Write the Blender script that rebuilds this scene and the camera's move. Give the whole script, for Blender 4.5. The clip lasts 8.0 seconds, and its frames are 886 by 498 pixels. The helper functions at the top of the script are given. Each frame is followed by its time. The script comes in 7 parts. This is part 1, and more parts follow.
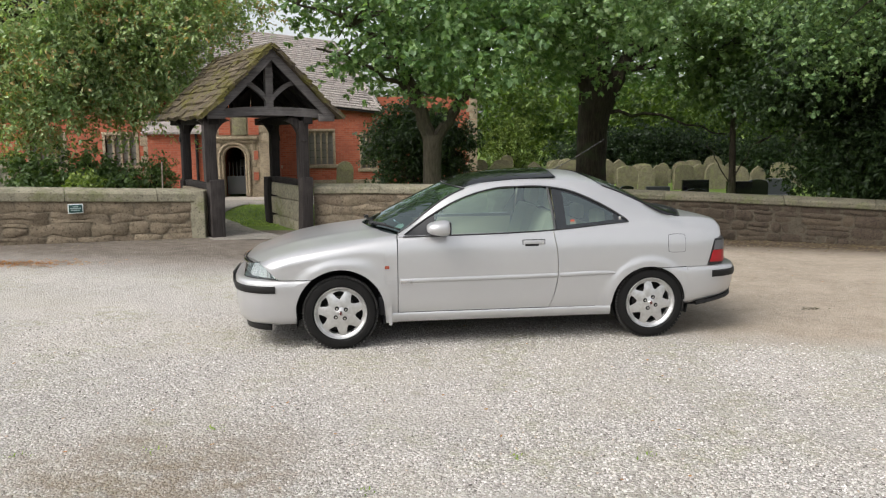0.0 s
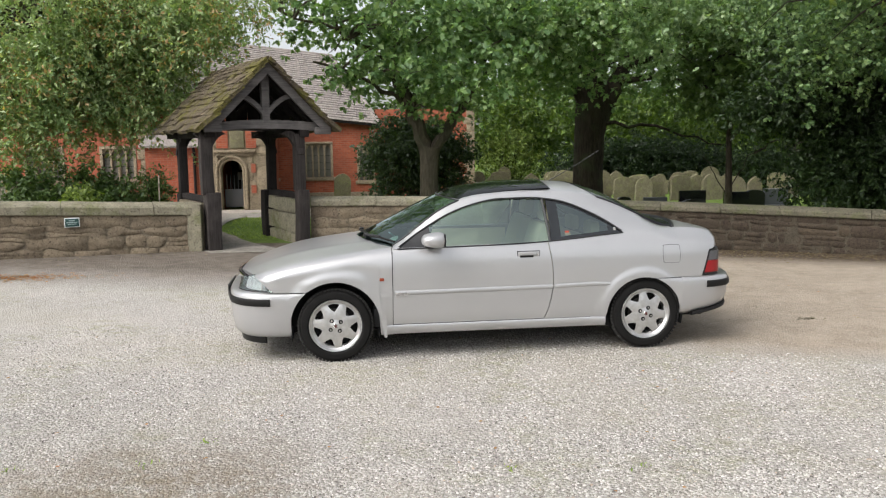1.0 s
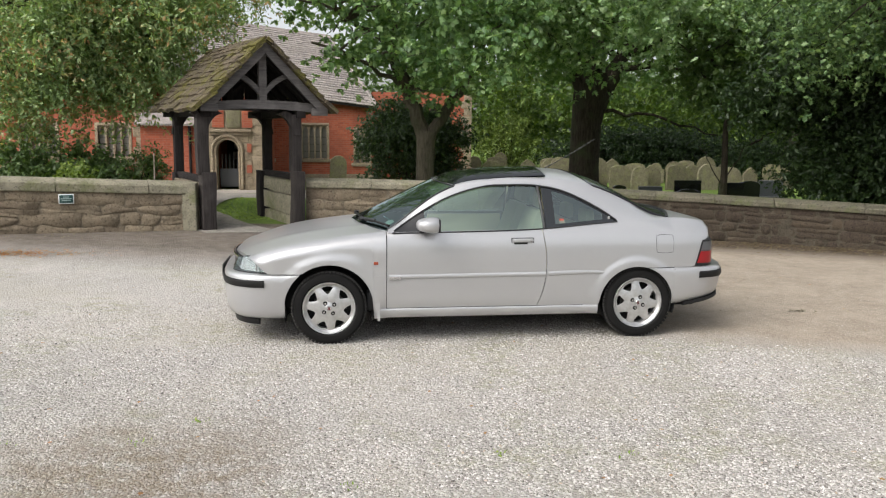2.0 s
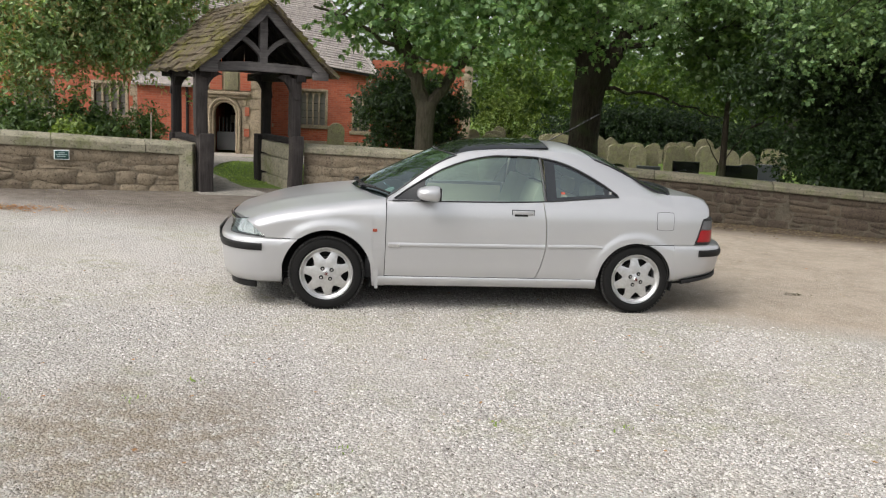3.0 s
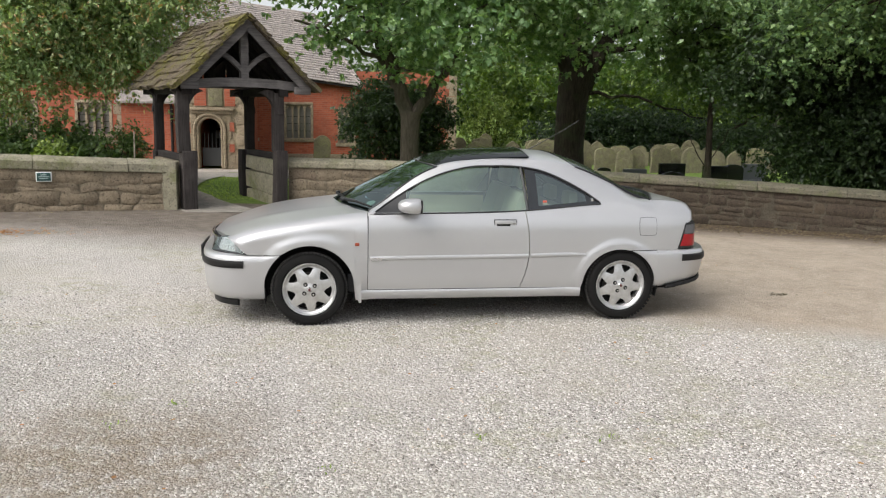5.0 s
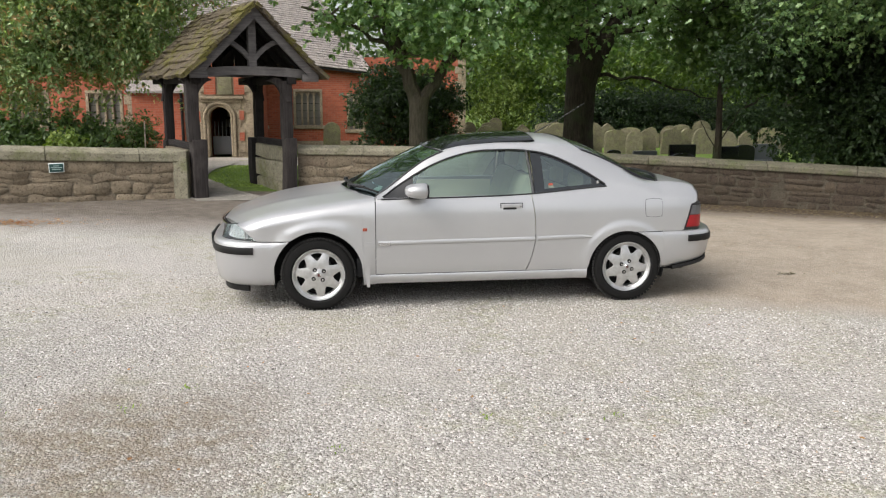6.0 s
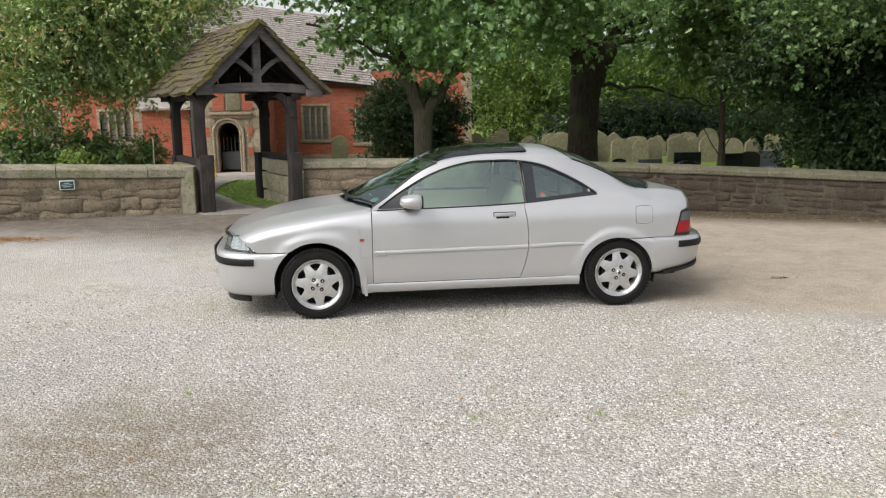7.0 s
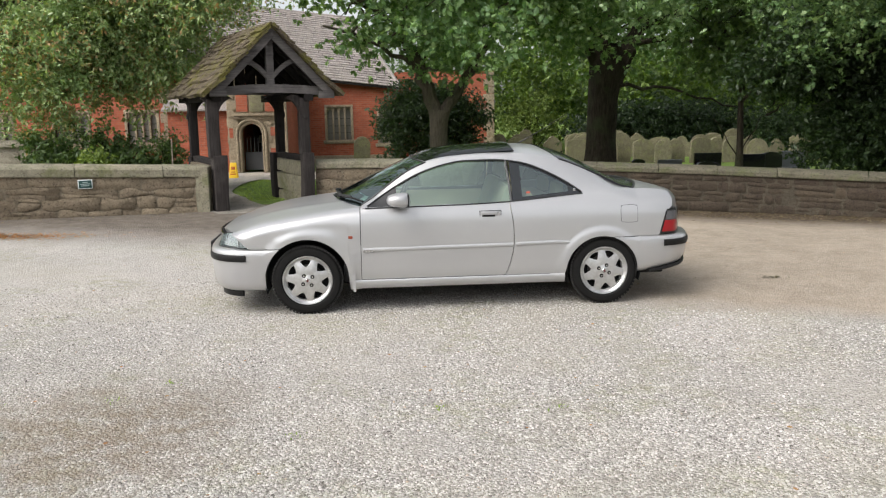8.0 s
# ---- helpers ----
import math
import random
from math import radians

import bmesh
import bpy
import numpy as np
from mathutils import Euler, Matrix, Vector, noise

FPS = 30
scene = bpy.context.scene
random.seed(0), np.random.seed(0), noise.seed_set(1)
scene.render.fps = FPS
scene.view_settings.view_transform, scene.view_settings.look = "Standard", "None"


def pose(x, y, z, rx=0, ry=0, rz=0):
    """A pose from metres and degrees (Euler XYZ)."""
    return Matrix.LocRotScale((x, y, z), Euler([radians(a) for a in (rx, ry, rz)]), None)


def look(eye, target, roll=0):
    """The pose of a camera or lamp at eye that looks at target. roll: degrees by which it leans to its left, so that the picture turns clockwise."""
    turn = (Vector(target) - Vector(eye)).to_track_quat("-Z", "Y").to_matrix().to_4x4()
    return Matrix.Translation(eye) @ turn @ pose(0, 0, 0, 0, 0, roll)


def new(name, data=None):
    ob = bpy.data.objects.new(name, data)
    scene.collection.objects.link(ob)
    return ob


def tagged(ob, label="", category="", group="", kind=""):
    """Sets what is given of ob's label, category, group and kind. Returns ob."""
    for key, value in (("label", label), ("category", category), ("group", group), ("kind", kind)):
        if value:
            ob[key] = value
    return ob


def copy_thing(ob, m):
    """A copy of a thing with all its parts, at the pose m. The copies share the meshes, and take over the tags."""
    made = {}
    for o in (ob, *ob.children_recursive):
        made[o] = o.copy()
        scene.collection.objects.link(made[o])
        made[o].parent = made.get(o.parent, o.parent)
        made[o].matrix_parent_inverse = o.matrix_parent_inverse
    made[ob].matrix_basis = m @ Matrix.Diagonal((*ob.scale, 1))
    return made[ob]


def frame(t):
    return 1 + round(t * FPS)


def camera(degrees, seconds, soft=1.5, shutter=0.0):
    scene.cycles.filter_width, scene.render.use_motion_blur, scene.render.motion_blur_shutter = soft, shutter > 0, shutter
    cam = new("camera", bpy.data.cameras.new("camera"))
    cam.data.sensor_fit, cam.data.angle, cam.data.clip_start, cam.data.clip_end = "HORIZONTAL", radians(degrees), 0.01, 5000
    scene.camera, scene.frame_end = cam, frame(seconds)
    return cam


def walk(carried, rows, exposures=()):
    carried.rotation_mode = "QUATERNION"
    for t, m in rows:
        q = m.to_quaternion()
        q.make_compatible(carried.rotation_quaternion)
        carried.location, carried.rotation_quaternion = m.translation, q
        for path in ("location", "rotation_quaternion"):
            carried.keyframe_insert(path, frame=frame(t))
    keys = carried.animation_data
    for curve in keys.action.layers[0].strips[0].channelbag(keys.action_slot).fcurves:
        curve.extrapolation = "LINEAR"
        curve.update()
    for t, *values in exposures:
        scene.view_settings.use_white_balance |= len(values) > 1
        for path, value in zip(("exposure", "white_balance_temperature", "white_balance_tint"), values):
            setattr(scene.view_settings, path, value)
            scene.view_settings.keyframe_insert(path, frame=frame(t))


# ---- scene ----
cam = camera(57.3, 8.0, 1.2)
PATH = [
    (0, (-0.01, -6.319, 1.71), (0.247, -4.357, 1.423), -0.4),
    (0.5, (0.022, -6.317, 1.713), (0.27, -4.35, 1.447), -0.9),
    (1, (0.021, -6.327, 1.71), (0.282, -4.361, 1.452), -0.7),
    (1.5, (0.013, -6.331, 1.71), (0.29, -4.369, 1.44), -0.3),
    (1.7, (0.018, -6.344, 1.721), (0.295, -4.383, 1.442), -0.1),
    (2.8, (-0.008, -6.316, 1.696), (0.274, -4.367, 1.343), 2.9),
    (3, (-0.025, -6.304, 1.685), (0.266, -4.359, 1.323), 2.9),
    (3.5, (-0.011, -6.31, 1.693), (0.294, -4.368, 1.325), 1.4),
    (4, (0.002, -6.323, 1.698), (0.311, -4.379, 1.343), 0.5),
    (4.2, (0.019, -6.321, 1.714), (0.328, -4.378, 1.357), 0.5),
    (5.3, (0.048, -6.280, 1.709), (0.357, -4.333, 1.371), 1.4),
    (5.5, (0.049, -6.316, 1.693), (0.344, -4.369, 1.346), 1.1),
    (6, (0.077, -6.357, 1.715), (0.358, -4.413, 1.337), 0.2),
    (6.5, (0.086, -6.47, 1.711), (0.36, -4.522, 1.352), -0.2),
    (7, (0.191, -6.554, 1.726), (0.443, -4.601, 1.376), -0.8),
    (7.5, (0.393, -6.688, 1.722), (0.62, -4.731, 1.378), -0.1),
    (8, (0.538, -6.756, 1.721), (0.715, -4.794, 1.374), -0.9),
]
walk(cam, [(t, look(eye, target, roll)) for t, eye, target, roll in PATH])
scene.view_settings.exposure = 0.18

# ---- sky and light: bright overcast ----
world = bpy.data.worlds.new("overcast_sky")
scene.world = world
world.use_nodes = True
wn, wl = world.node_tree.nodes, world.node_tree.links
sky = wn.new("ShaderNodeTexSky")
sky.sky_type = "NISHITA"
sky.sun_disc = False
sky.sun_elevation, sky.sun_rotation = radians(46), radians(237)
sky.air_density, sky.dust_density = 1.0, 4.0
pale = wn.new("ShaderNodeHueSaturation")
pale.inputs["Saturation"].default_value = 0.25
pale.inputs["Value"].default_value = 1.5
bg = wn["Background"]
wl.new(sky.outputs["Color"], pale.inputs["Color"])
wl.new(pale.outputs["Color"], bg.inputs["Color"])
bg.inputs["Strength"].default_value = 0.15
sun = new("sun", bpy.data.lights.new("sun", "SUN"))
sun.data.energy, sun.data.angle, sun.data.color = 1.5, radians(50), (1.0, 0.97, 0.92)
sun.matrix_world = look((-22, -14, 27), (0, 0, 0))

# ---- small tools ----
def mat(name, color=(0.5, 0.5, 0.5), rough=0.6, metal=0.0, coat=0.0, spec=0.5):
    m = bpy.data.materials.new(name)
    m.use_nodes = True
    b = m.node_tree.nodes["Principled BSDF"]
    b.inputs["Base Color"].default_value = (*color, 1)
    b.inputs["Roughness"].default_value = rough
    b.inputs["Metallic"].default_value = metal
    b.inputs["Coat Weight"].default_value = coat
    b.inputs["Coat Roughness"].default_value = 0.04
    b.inputs["Specular IOR Level"].default_value = spec
    return m


class Nodes:
    """Short hand for building a node tree on a material."""
    def __init__(self, m):
        self.m, self.t = m, m.node_tree
        self.b = self.t.nodes["Principled BSDF"]
        self.out = self.t.nodes["Material Output"]

    def n(self, kind, **values):
        node = self.t.nodes.new(kind)
        for k, v in values.items():
            node.inputs[k.replace("_", " ")].default_value = v
        return node

    def link(self, a, b):
        self.t.links.new(a, b)

    def pos(self, scale=(1, 1, 1), obj=False):
        if obj:
            src = self.t.nodes.new("ShaderNodeTexCoord").outputs["Object"]
        else:
            src = self.t.nodes.new("ShaderNodeNewGeometry").outputs["Position"]
        mp = self.n("ShaderNodeMapping")
        mp.inputs["Scale"].default_value = scale
        self.link(src, mp.inputs["Vector"])
        return mp.outputs["Vector"]

    def noise(self, vec, scale, detail=4.0, rough=0.6, out="Fac"):
        t = self.n("ShaderNodeTexNoise", Scale=scale, Detail=detail, Roughness=rough)
        self.link(vec, t.inputs["Vector"])
        return t.outputs[out]

    def voronoi(self, vec, scale, feature="F1", out="Distance"):
        t = self.n("ShaderNodeTexVoronoi", Scale=scale)
        t.feature = feature
        self.link(vec, t.inputs["Vector"])
        return t.outputs[out]

    def ramp(self, fac, stops):
        r = self.t.nodes.new("ShaderNodeValToRGB")
        el = r.color_ramp.elements
        while len(el) < len(stops):
            el.new(0.5)
        for e, (p, c) in zip(el, stops):
            e.position = p
            e.color = (*c, 1) if len(c) == 3 else c
        self.link(fac, r.inputs["Fac"])
        return r.outputs["Color"]

    def mix(self, fac, a, b, blend="MIX"):
        x = self.t.nodes.new("ShaderNodeMix")
        x.data_type, x.blend_type = "RGBA", blend
        for sock, v in ((x.inputs["Factor"], fac), (x.inputs[6], a), (x.inputs[7], b)):
            if isinstance(v, (int, float)):
                sock.default_value = v
            elif isinstance(v, tuple):
                sock.default_value = (*v, 1)
            else:
                self.link(v, sock)
        return x.outputs[2]

    def math(self, op, a, b=0.0):
        x = self.t.nodes.new("ShaderNodeMath")
        x.operation = op
        for sock, v in zip(x.inputs, (a, b)):
            if isinstance(v, (int, float)):
                sock.default_value = v
            else:
                self.link(v, sock)
        return x.outputs[0]

    def bump(self, height, strength=0.4, distance=0.01, normal=None):
        x = self.n("ShaderNodeBump", Strength=strength, Distance=distance)
        self.link(height, x.inputs["Height"])
        if normal is not None:
            self.link(normal, x.inputs["Normal"])
        return x.outputs["Normal"]

    def random(self):
        return self.t.nodes.new("ShaderNodeObjectInfo").outputs["Random"]

    def island(self):
        return self.t.nodes.new("ShaderNodeNewGeometry").outputs["Random Per Island"]

    def color(self, c):
        self.link(c, self.b.inputs["Base Color"])

    def normal(self, c):
        self.link(c, self.b.inputs["Normal"])

    def rough(self, c):
        self.link(c, self.b.inputs["Roughness"])


def mesh_from(name, verts, faces, material=None, smooth=True, angle=40):
    me = bpy.data.meshes.new(name)
    me.from_pydata([tuple(v) for v in verts], [], faces)
    if material:
        me.materials.append(material)
    if smooth:
        me.shade_smooth()
        me.set_sharp_from_angle(angle=radians(angle))
    me.update()
    return me


def put(name, me, parent=None, label="", m=None):
    ob = new(name, me)
    if parent is not None:
        ob.parent = parent
    if m is not None:
        ob.matrix_basis = m
    if label:
        ob["label"] = label
    return ob


def part(name, bm, material, parent, label="", smooth=True, angle=40, m=None):
    me = bpy.data.meshes.new(name)
    bmesh.ops.recalc_face_normals(bm, faces=bm.faces)
    bm.to_mesh(me)
    bm.free()
    me.materials.append(material)
    if smooth:
        me.shade_smooth()
        me.set_sharp_from_angle(angle=radians(angle))
    return put(name, me, parent, label, m)


def thing(name, at=(0, 0, 0), label="", category="", group="", kind="", rz=0):
    ob = new(name)
    ob.empty_display_size = 0.1
    ob.matrix_basis = pose(*at, 0, 0, rz)
    return tagged(ob, label, category, group, kind)


def add_box(bm, lo, hi, bevel=0.0, m=None):
    """A box from corner lo to corner hi, its edges bevelled."""
    lo, hi = Vector(lo), Vector(hi)
    r = bmesh.ops.create_cube(bm, size=1.0)
    vs = r["verts"]
    for v in vs:
        v.co = Vector([lo[i] + (v.co[i] + 0.5) * (hi[i] - lo[i]) for i in range(3)])
    if bevel > 0:
        es = list({e for v in vs for e in v.link_edges})
        g = bmesh.ops.bevel(bm, geom=es, offset=bevel, segments=2, profile=0.6, affect="EDGES")
        vs = list({v for f in g["faces"] for v in f.verts} | {v for v in vs if v.is_valid})
    if m is not None:
        for v in vs:
            v.co = m @ v.co
    return vs


def box_bm(lo, hi, bevel=0.0, m=None):
    bm = bmesh.new()
    add_box(bm, lo, hi, bevel, m)
    return bm


def curve1(pts):
    """A smooth monotone function through (x, value) pairs; value may be a tuple."""
    xs = np.array([p[0] for p in pts], float)
    ys = np.array([p[1] for p in pts], float)
    d = np.diff(ys, axis=0) / (np.diff(xs) if ys.ndim == 1 else np.diff(xs)[:, None])
    t = np.zeros_like(ys)
    t[0], t[-1] = d[0], d[-1]
    for i in range(1, len(xs) - 1):
        same = d[i - 1] * d[i] > 0
        h0, h1 = xs[i] - xs[i - 1], xs[i + 1] - xs[i]
        t[i] = np.where(same, (d[i - 1] * h1 + d[i] * h0) / (h0 + h1), 0)

    def f(x):
        i = int(min(max(np.searchsorted(xs, x) - 1, 0), len(xs) - 2))
        h = xs[i + 1] - xs[i]
        u = min(max((x - xs[i]) / h, 0.0), 1.0)
        a, b, c, e = 2 * u**3 - 3 * u**2 + 1, u**3 - 2 * u**2 + u, -2 * u**3 + 3 * u**2, u**3 - u**2
        r = a * ys[i] + b * h * t[i] + c * ys[i + 1] + e * h * t[i + 1]
        return float(r) if ys.ndim == 1 else r
    return f


def grid(P, us, vs, name, material, parent, label="", lip=0.0, thick=0.0, mirror=False, angle=40, sides="lrbt"):
    """A patch P(u, v); lip turns its outline inwards, thick gives it a back."""
    vts = [Vector(P(u, v)) for v in vs for u in us]
    nu, nv = len(us), len(vs)
    fs = [(j * nu + i, j * nu + i + 1, (j + 1) * nu + i + 1, (j + 1) * nu + i) for j in range(nv - 1) for i in range(nu - 1)]
    if mirror:
        vts = [Vector((v.x, -v.y, v.z)) for v in vts]
        fs = [f[::-1] for f in fs]
    nrm = [Vector() for _ in vts]
    for f in fs:
        a, b, c, d = (vts[k] for k in f)
        q = (c - a).cross(d - b)
        for k in f:
            nrm[k] += q
    depth = lip or thick
    if depth:
        ring = {"b": list(range(nu)), "r": [j * nu + nu - 1 for j in range(nv)],
                "t": [(nv - 1) * nu + i for i in range(nu - 1, -1, -1)], "l": [j * nu for j in range(nv - 1, -1, -1)]}
        inner = {}

        def inn(k):
            if k not in inner:
                inner[k] = len(vts)
                vts.append(vts[k] - nrm[k].normalized() * depth)
            return inner[k]
        for s in sides:
            r = ring[s]
            for a, b in zip(r, r[1:]):
                f = (b, a, inn(a), inn(b))
                fs.append(f[::-1] if mirror else f)
        if thick:
            back = [f for f in fs[:(nu - 1) * (nv - 1)]]
            for f in back:
                fs.append(tuple(inn(k) for k in f[::-1]))
    me = mesh_from(name, vts, fs, material, True, angle)
    return put(name, me, parent, label)


def sweep(path, profile, name, material, parent, label="", closed=False, caps=True, angle=40):
    """A profile of (out, up) swept along a flat path of (x, y); out is to the path's right."""
    n, k = len(path), len(profile)
    vts, fs = [], []
    for i, p in enumerate(path):
        a, b = Vector(path[max(i - 1, 0)]), Vector(path[min(i + 1, n - 1)])
        d = (b - a).normalized()
        out = Vector((d.y, -d.x))
        for o, z in profile:
            vts.append((p[0] + out.x * o, p[1] + out.y * o, z))
    kk = k if closed else k - 1
    for i in range(n - 1):
        for j in range(kk):
            j2 = (j + 1) % k
            fs.append((i * k + j, i * k + j2, (i + 1) * k + j2, (i + 1) * k + j))
    if caps:
        fs.append(tuple(range(k))[::-1])
        fs.append(tuple((n - 1) * k + j for j in range(k)))
    bm = bmesh.new()
    bv = [bm.verts.new(v) for v in vts]
    for f in fs:
        bm.faces.new([bv[q] for q in f])
    return part(name, bm, material, parent, label, angle=angle)


def tube(points, radius, sides=8, bm=None, taper=None):
    """A round bar along 3D points; taper: a radius for each point."""
    bm = bm or bmesh.new()
    rings = []
    pts = [Vector(p) for p in points]
    for i, p in enumerate(pts):
        d = (pts[min(i + 1, len(pts) - 1)] - pts[max(i - 1, 0)]).normalized()
        a = d.orthogonal().normalized() if i == 0 else (a - d * a.dot(d)).normalized()
        b = d.cross(a)
        r = taper[i] if taper else radius
        rings.append([bm.verts.new(p + (a * math.cos(q) + b * math.sin(q)) * r)
                      for q in (2 * math.pi * s / sides for s in range(sides))])
    for r0, r1 in zip(rings, rings[1:]):
        for s in range(sides):
            bm.faces.new((r0[s], r0[(s + 1) % sides], r1[(s + 1) % sides], r1[s]))
    bm.faces.new(rings[0][::-1])
    bm.faces.new(rings[-1])
    return bm


def lathe(profile, sides=48, bm=None):
    """A profile of (radius, y) turned round the y axis."""
    bm = bm or bmesh.new()
    rings = [[bm.verts.new((r * math.cos(2 * math.pi * s / sides), y, r * math.sin(2 * math.pi * s / sides)))
              for s in range(sides)] for r, y in profile]
    for a, b in zip(rings, rings[1:]):
        for s in range(sides):
            bm.faces.new((a[s], a[(s + 1) % sides], b[(s + 1) % sides], b[s]))
    return bm


def ground_z(x, y):
    """The lie of the land: level under the car, a cross fall at the wall, the churchyard lower."""
    def ease(a, b, q):
        q = min(max((q - a) / (b - a), 0.0), 1.0)
        return q * q * (3 - 2 * q)
    s = -0.022 * min(max(x, -9.0), 10.0)
    z = s * ease(1.2, 7.0, y) * (1 - 0.6 * ease(9, 22, y))
    z -= 0.45 * ease(8.5, 24, y)
    return z


def span(a, b, n):
    return [a + (b - a) * i / (n - 1) for i in range(n)]

# ---- materials ----
def paint():
    m = mat("silver_paint", (0.50, 0.495, 0.495), 0.28, 0.56, 0.6)
    m.node_tree.nodes["Principled BSDF"].inputs["Coat Roughness"].default_value = 0.11
    k = Nodes(m)
    p = k.pos()
    k.color(k.mix(k.noise(p, 2.5, 5), (0.455, 0.453, 0.457), (0.495, 0.493, 0.497)))
    r = k.n("ShaderNodeMapRange")
    r.inputs["To Min"].default_value, r.inputs["To Max"].default_value = 0.28, 0.34
    k.link(k.noise(p, 7, 6), r.inputs["Value"])
    k.rough(r.outputs["Result"])
    return m


def glass(name, tint, gloss=0.02, clear=1.0):
    m = bpy.data.materials.new(name)
    m.use_nodes = True
    t = m.node_tree
    t.nodes.remove(t.nodes["Principled BSDF"])
    tr, gl, mx, fr = (t.nodes.new("ShaderNode" + s) for s in ("BsdfTransparent", "BsdfGlossy", "MixShader", "Fresnel"))
    tr.inputs["Color"].default_value = (*tint, 1)
    gl.inputs["Roughness"].default_value = gloss
    gl.inputs["Color"].default_value = (0.82, 0.95, 0.92, 1)
    fr.inputs["IOR"].default_value = 1.55
    gain = t.nodes.new("ShaderNodeMath")
    gain.operation, gain.use_clamp = "MULTIPLY", True
    gain.inputs[1].default_value = clear
    t.links.new(fr.outputs[0], gain.inputs[0])
    t.links.new(gain.outputs[0], mx.inputs["Fac"])
    t.links.new(tr.outputs[0], mx.inputs[1])
    t.links.new(gl.outputs[0], mx.inputs[2])
    t.links.new(mx.outputs[0], t.nodes["Material Output"].inputs["Surface"])
    return m


def rubber(name="black_rubber", c=0.018, rough=0.62, spec=0.25):
    m = mat(name, (c, c, c), rough, spec=spec)
    k = Nodes(m)
    p = k.pos()
    k.color(k.mix(k.noise(p, 14, 6), (c, c, c), (c * 2.2, c * 2.1, c * 2.0)))
    k.normal(k.bump(k.noise(p, 160, 3), 0.15, 0.002))
    return m


def alloy():
    m = mat("wheel_alloy", (0.60, 0.60, 0.60), 0.36, 0.8, 0.3)
    k = Nodes(m)
    p = k.pos()
    k.color(k.mix(k.ramp(k.noise(p, 26, 6), [(0.35, (0, 0, 0)), (0.8, (1, 1, 1))]), (0.62, 0.62, 0.62), (0.46, 0.45, 0.435)))
    return m


def stone(name, a, b, c, scale=1.0, moss=None, island=False, moss_at=0.55):
    """Sandstone: colour differs from piece to piece, with grain, stains and lichen."""
    m = mat(name, a, 0.92, spec=0.2)
    k = Nodes(m)
    p = k.pos()
    own = k.island() if island else k.random()
    col = k.ramp(own, [(0.0, a), (0.5, b), (1.0, c)])
    col = k.mix(k.ramp(k.noise(p, 3.2 * scale, 6, 0.65), [(0.38, (0, 0, 0)), (0.62, (0.75, 0.75, 0.75))]), col, tuple(v * 0.5 for v in b))
    col = k.mix(k.ramp(k.noise(p, 11 * scale, 6, 0.7), [(0.45, (0, 0, 0)), (0.7, (0.6, 0.6, 0.6))]), col, tuple(min(1, v * 1.45) for v in b))
    col = k.mix(k.ramp(k.noise(p, 38 * scale, 5, 0.7), [(0.3, (0, 0, 0)), (0.8, (0.5, 0.5, 0.5))]), col, tuple(min(1, v * 1.5) for v in a))
    if moss:
        f = k.ramp(k.noise(p, 2.1 * scale, 7, 0.75), [(moss_at, (0, 0, 0)), (moss_at + 0.13, (0.8, 0.8, 0.8))])
        col = k.mix(f, col, moss)
    col = k.mix(k.ramp(k.noise(p, 31 * scale, 4, 0.6), [(0.30, (0.8, 0.8, 0.8)), (0.46, (0, 0, 0))]), col, tuple(v * 0.32 for v in c))
    k.color(col)
    h = k.math("ADD", k.noise(p, 14 * scale, 9, 0.75), k.math("MULTIPLY", k.noise(p, 70 * scale, 5), 0.5))
    k.normal(k.bump(h, 0.9, 0.035))
    return m


def timber(name, a, b, axis=2, rough=0.85):
    """Weathered timber with the grain along one axis."""
    m = mat(name, a, rough, spec=0.25)
    k = Nodes(m)
    s = [14, 14, 14]
    s[axis] = 0.9
    p = k.pos(tuple(s), obj=True)
    g = k.noise(p, 2.6, 8, 0.7)
    q = k.pos()
    col = k.mix(k.ramp(g, [(0.3, (0, 0, 0)), (0.7, (1, 1, 1))]), a, b)
    col = k.mix(k.ramp(k.noise(q, 2.2, 6), [(0.5, (0, 0, 0)), (0.75, (0.55, 0.55, 0.55))]), col, tuple(v * 1.7 for v in b))
    k.color(col)
    k.normal(k.bump(g, 0.7, 0.012))
    return m


def slates(name, a, b, c, moss, moss_at=0.56, island=False):
    return stone(name, a, b, c, 1.0, moss, island, moss_at)


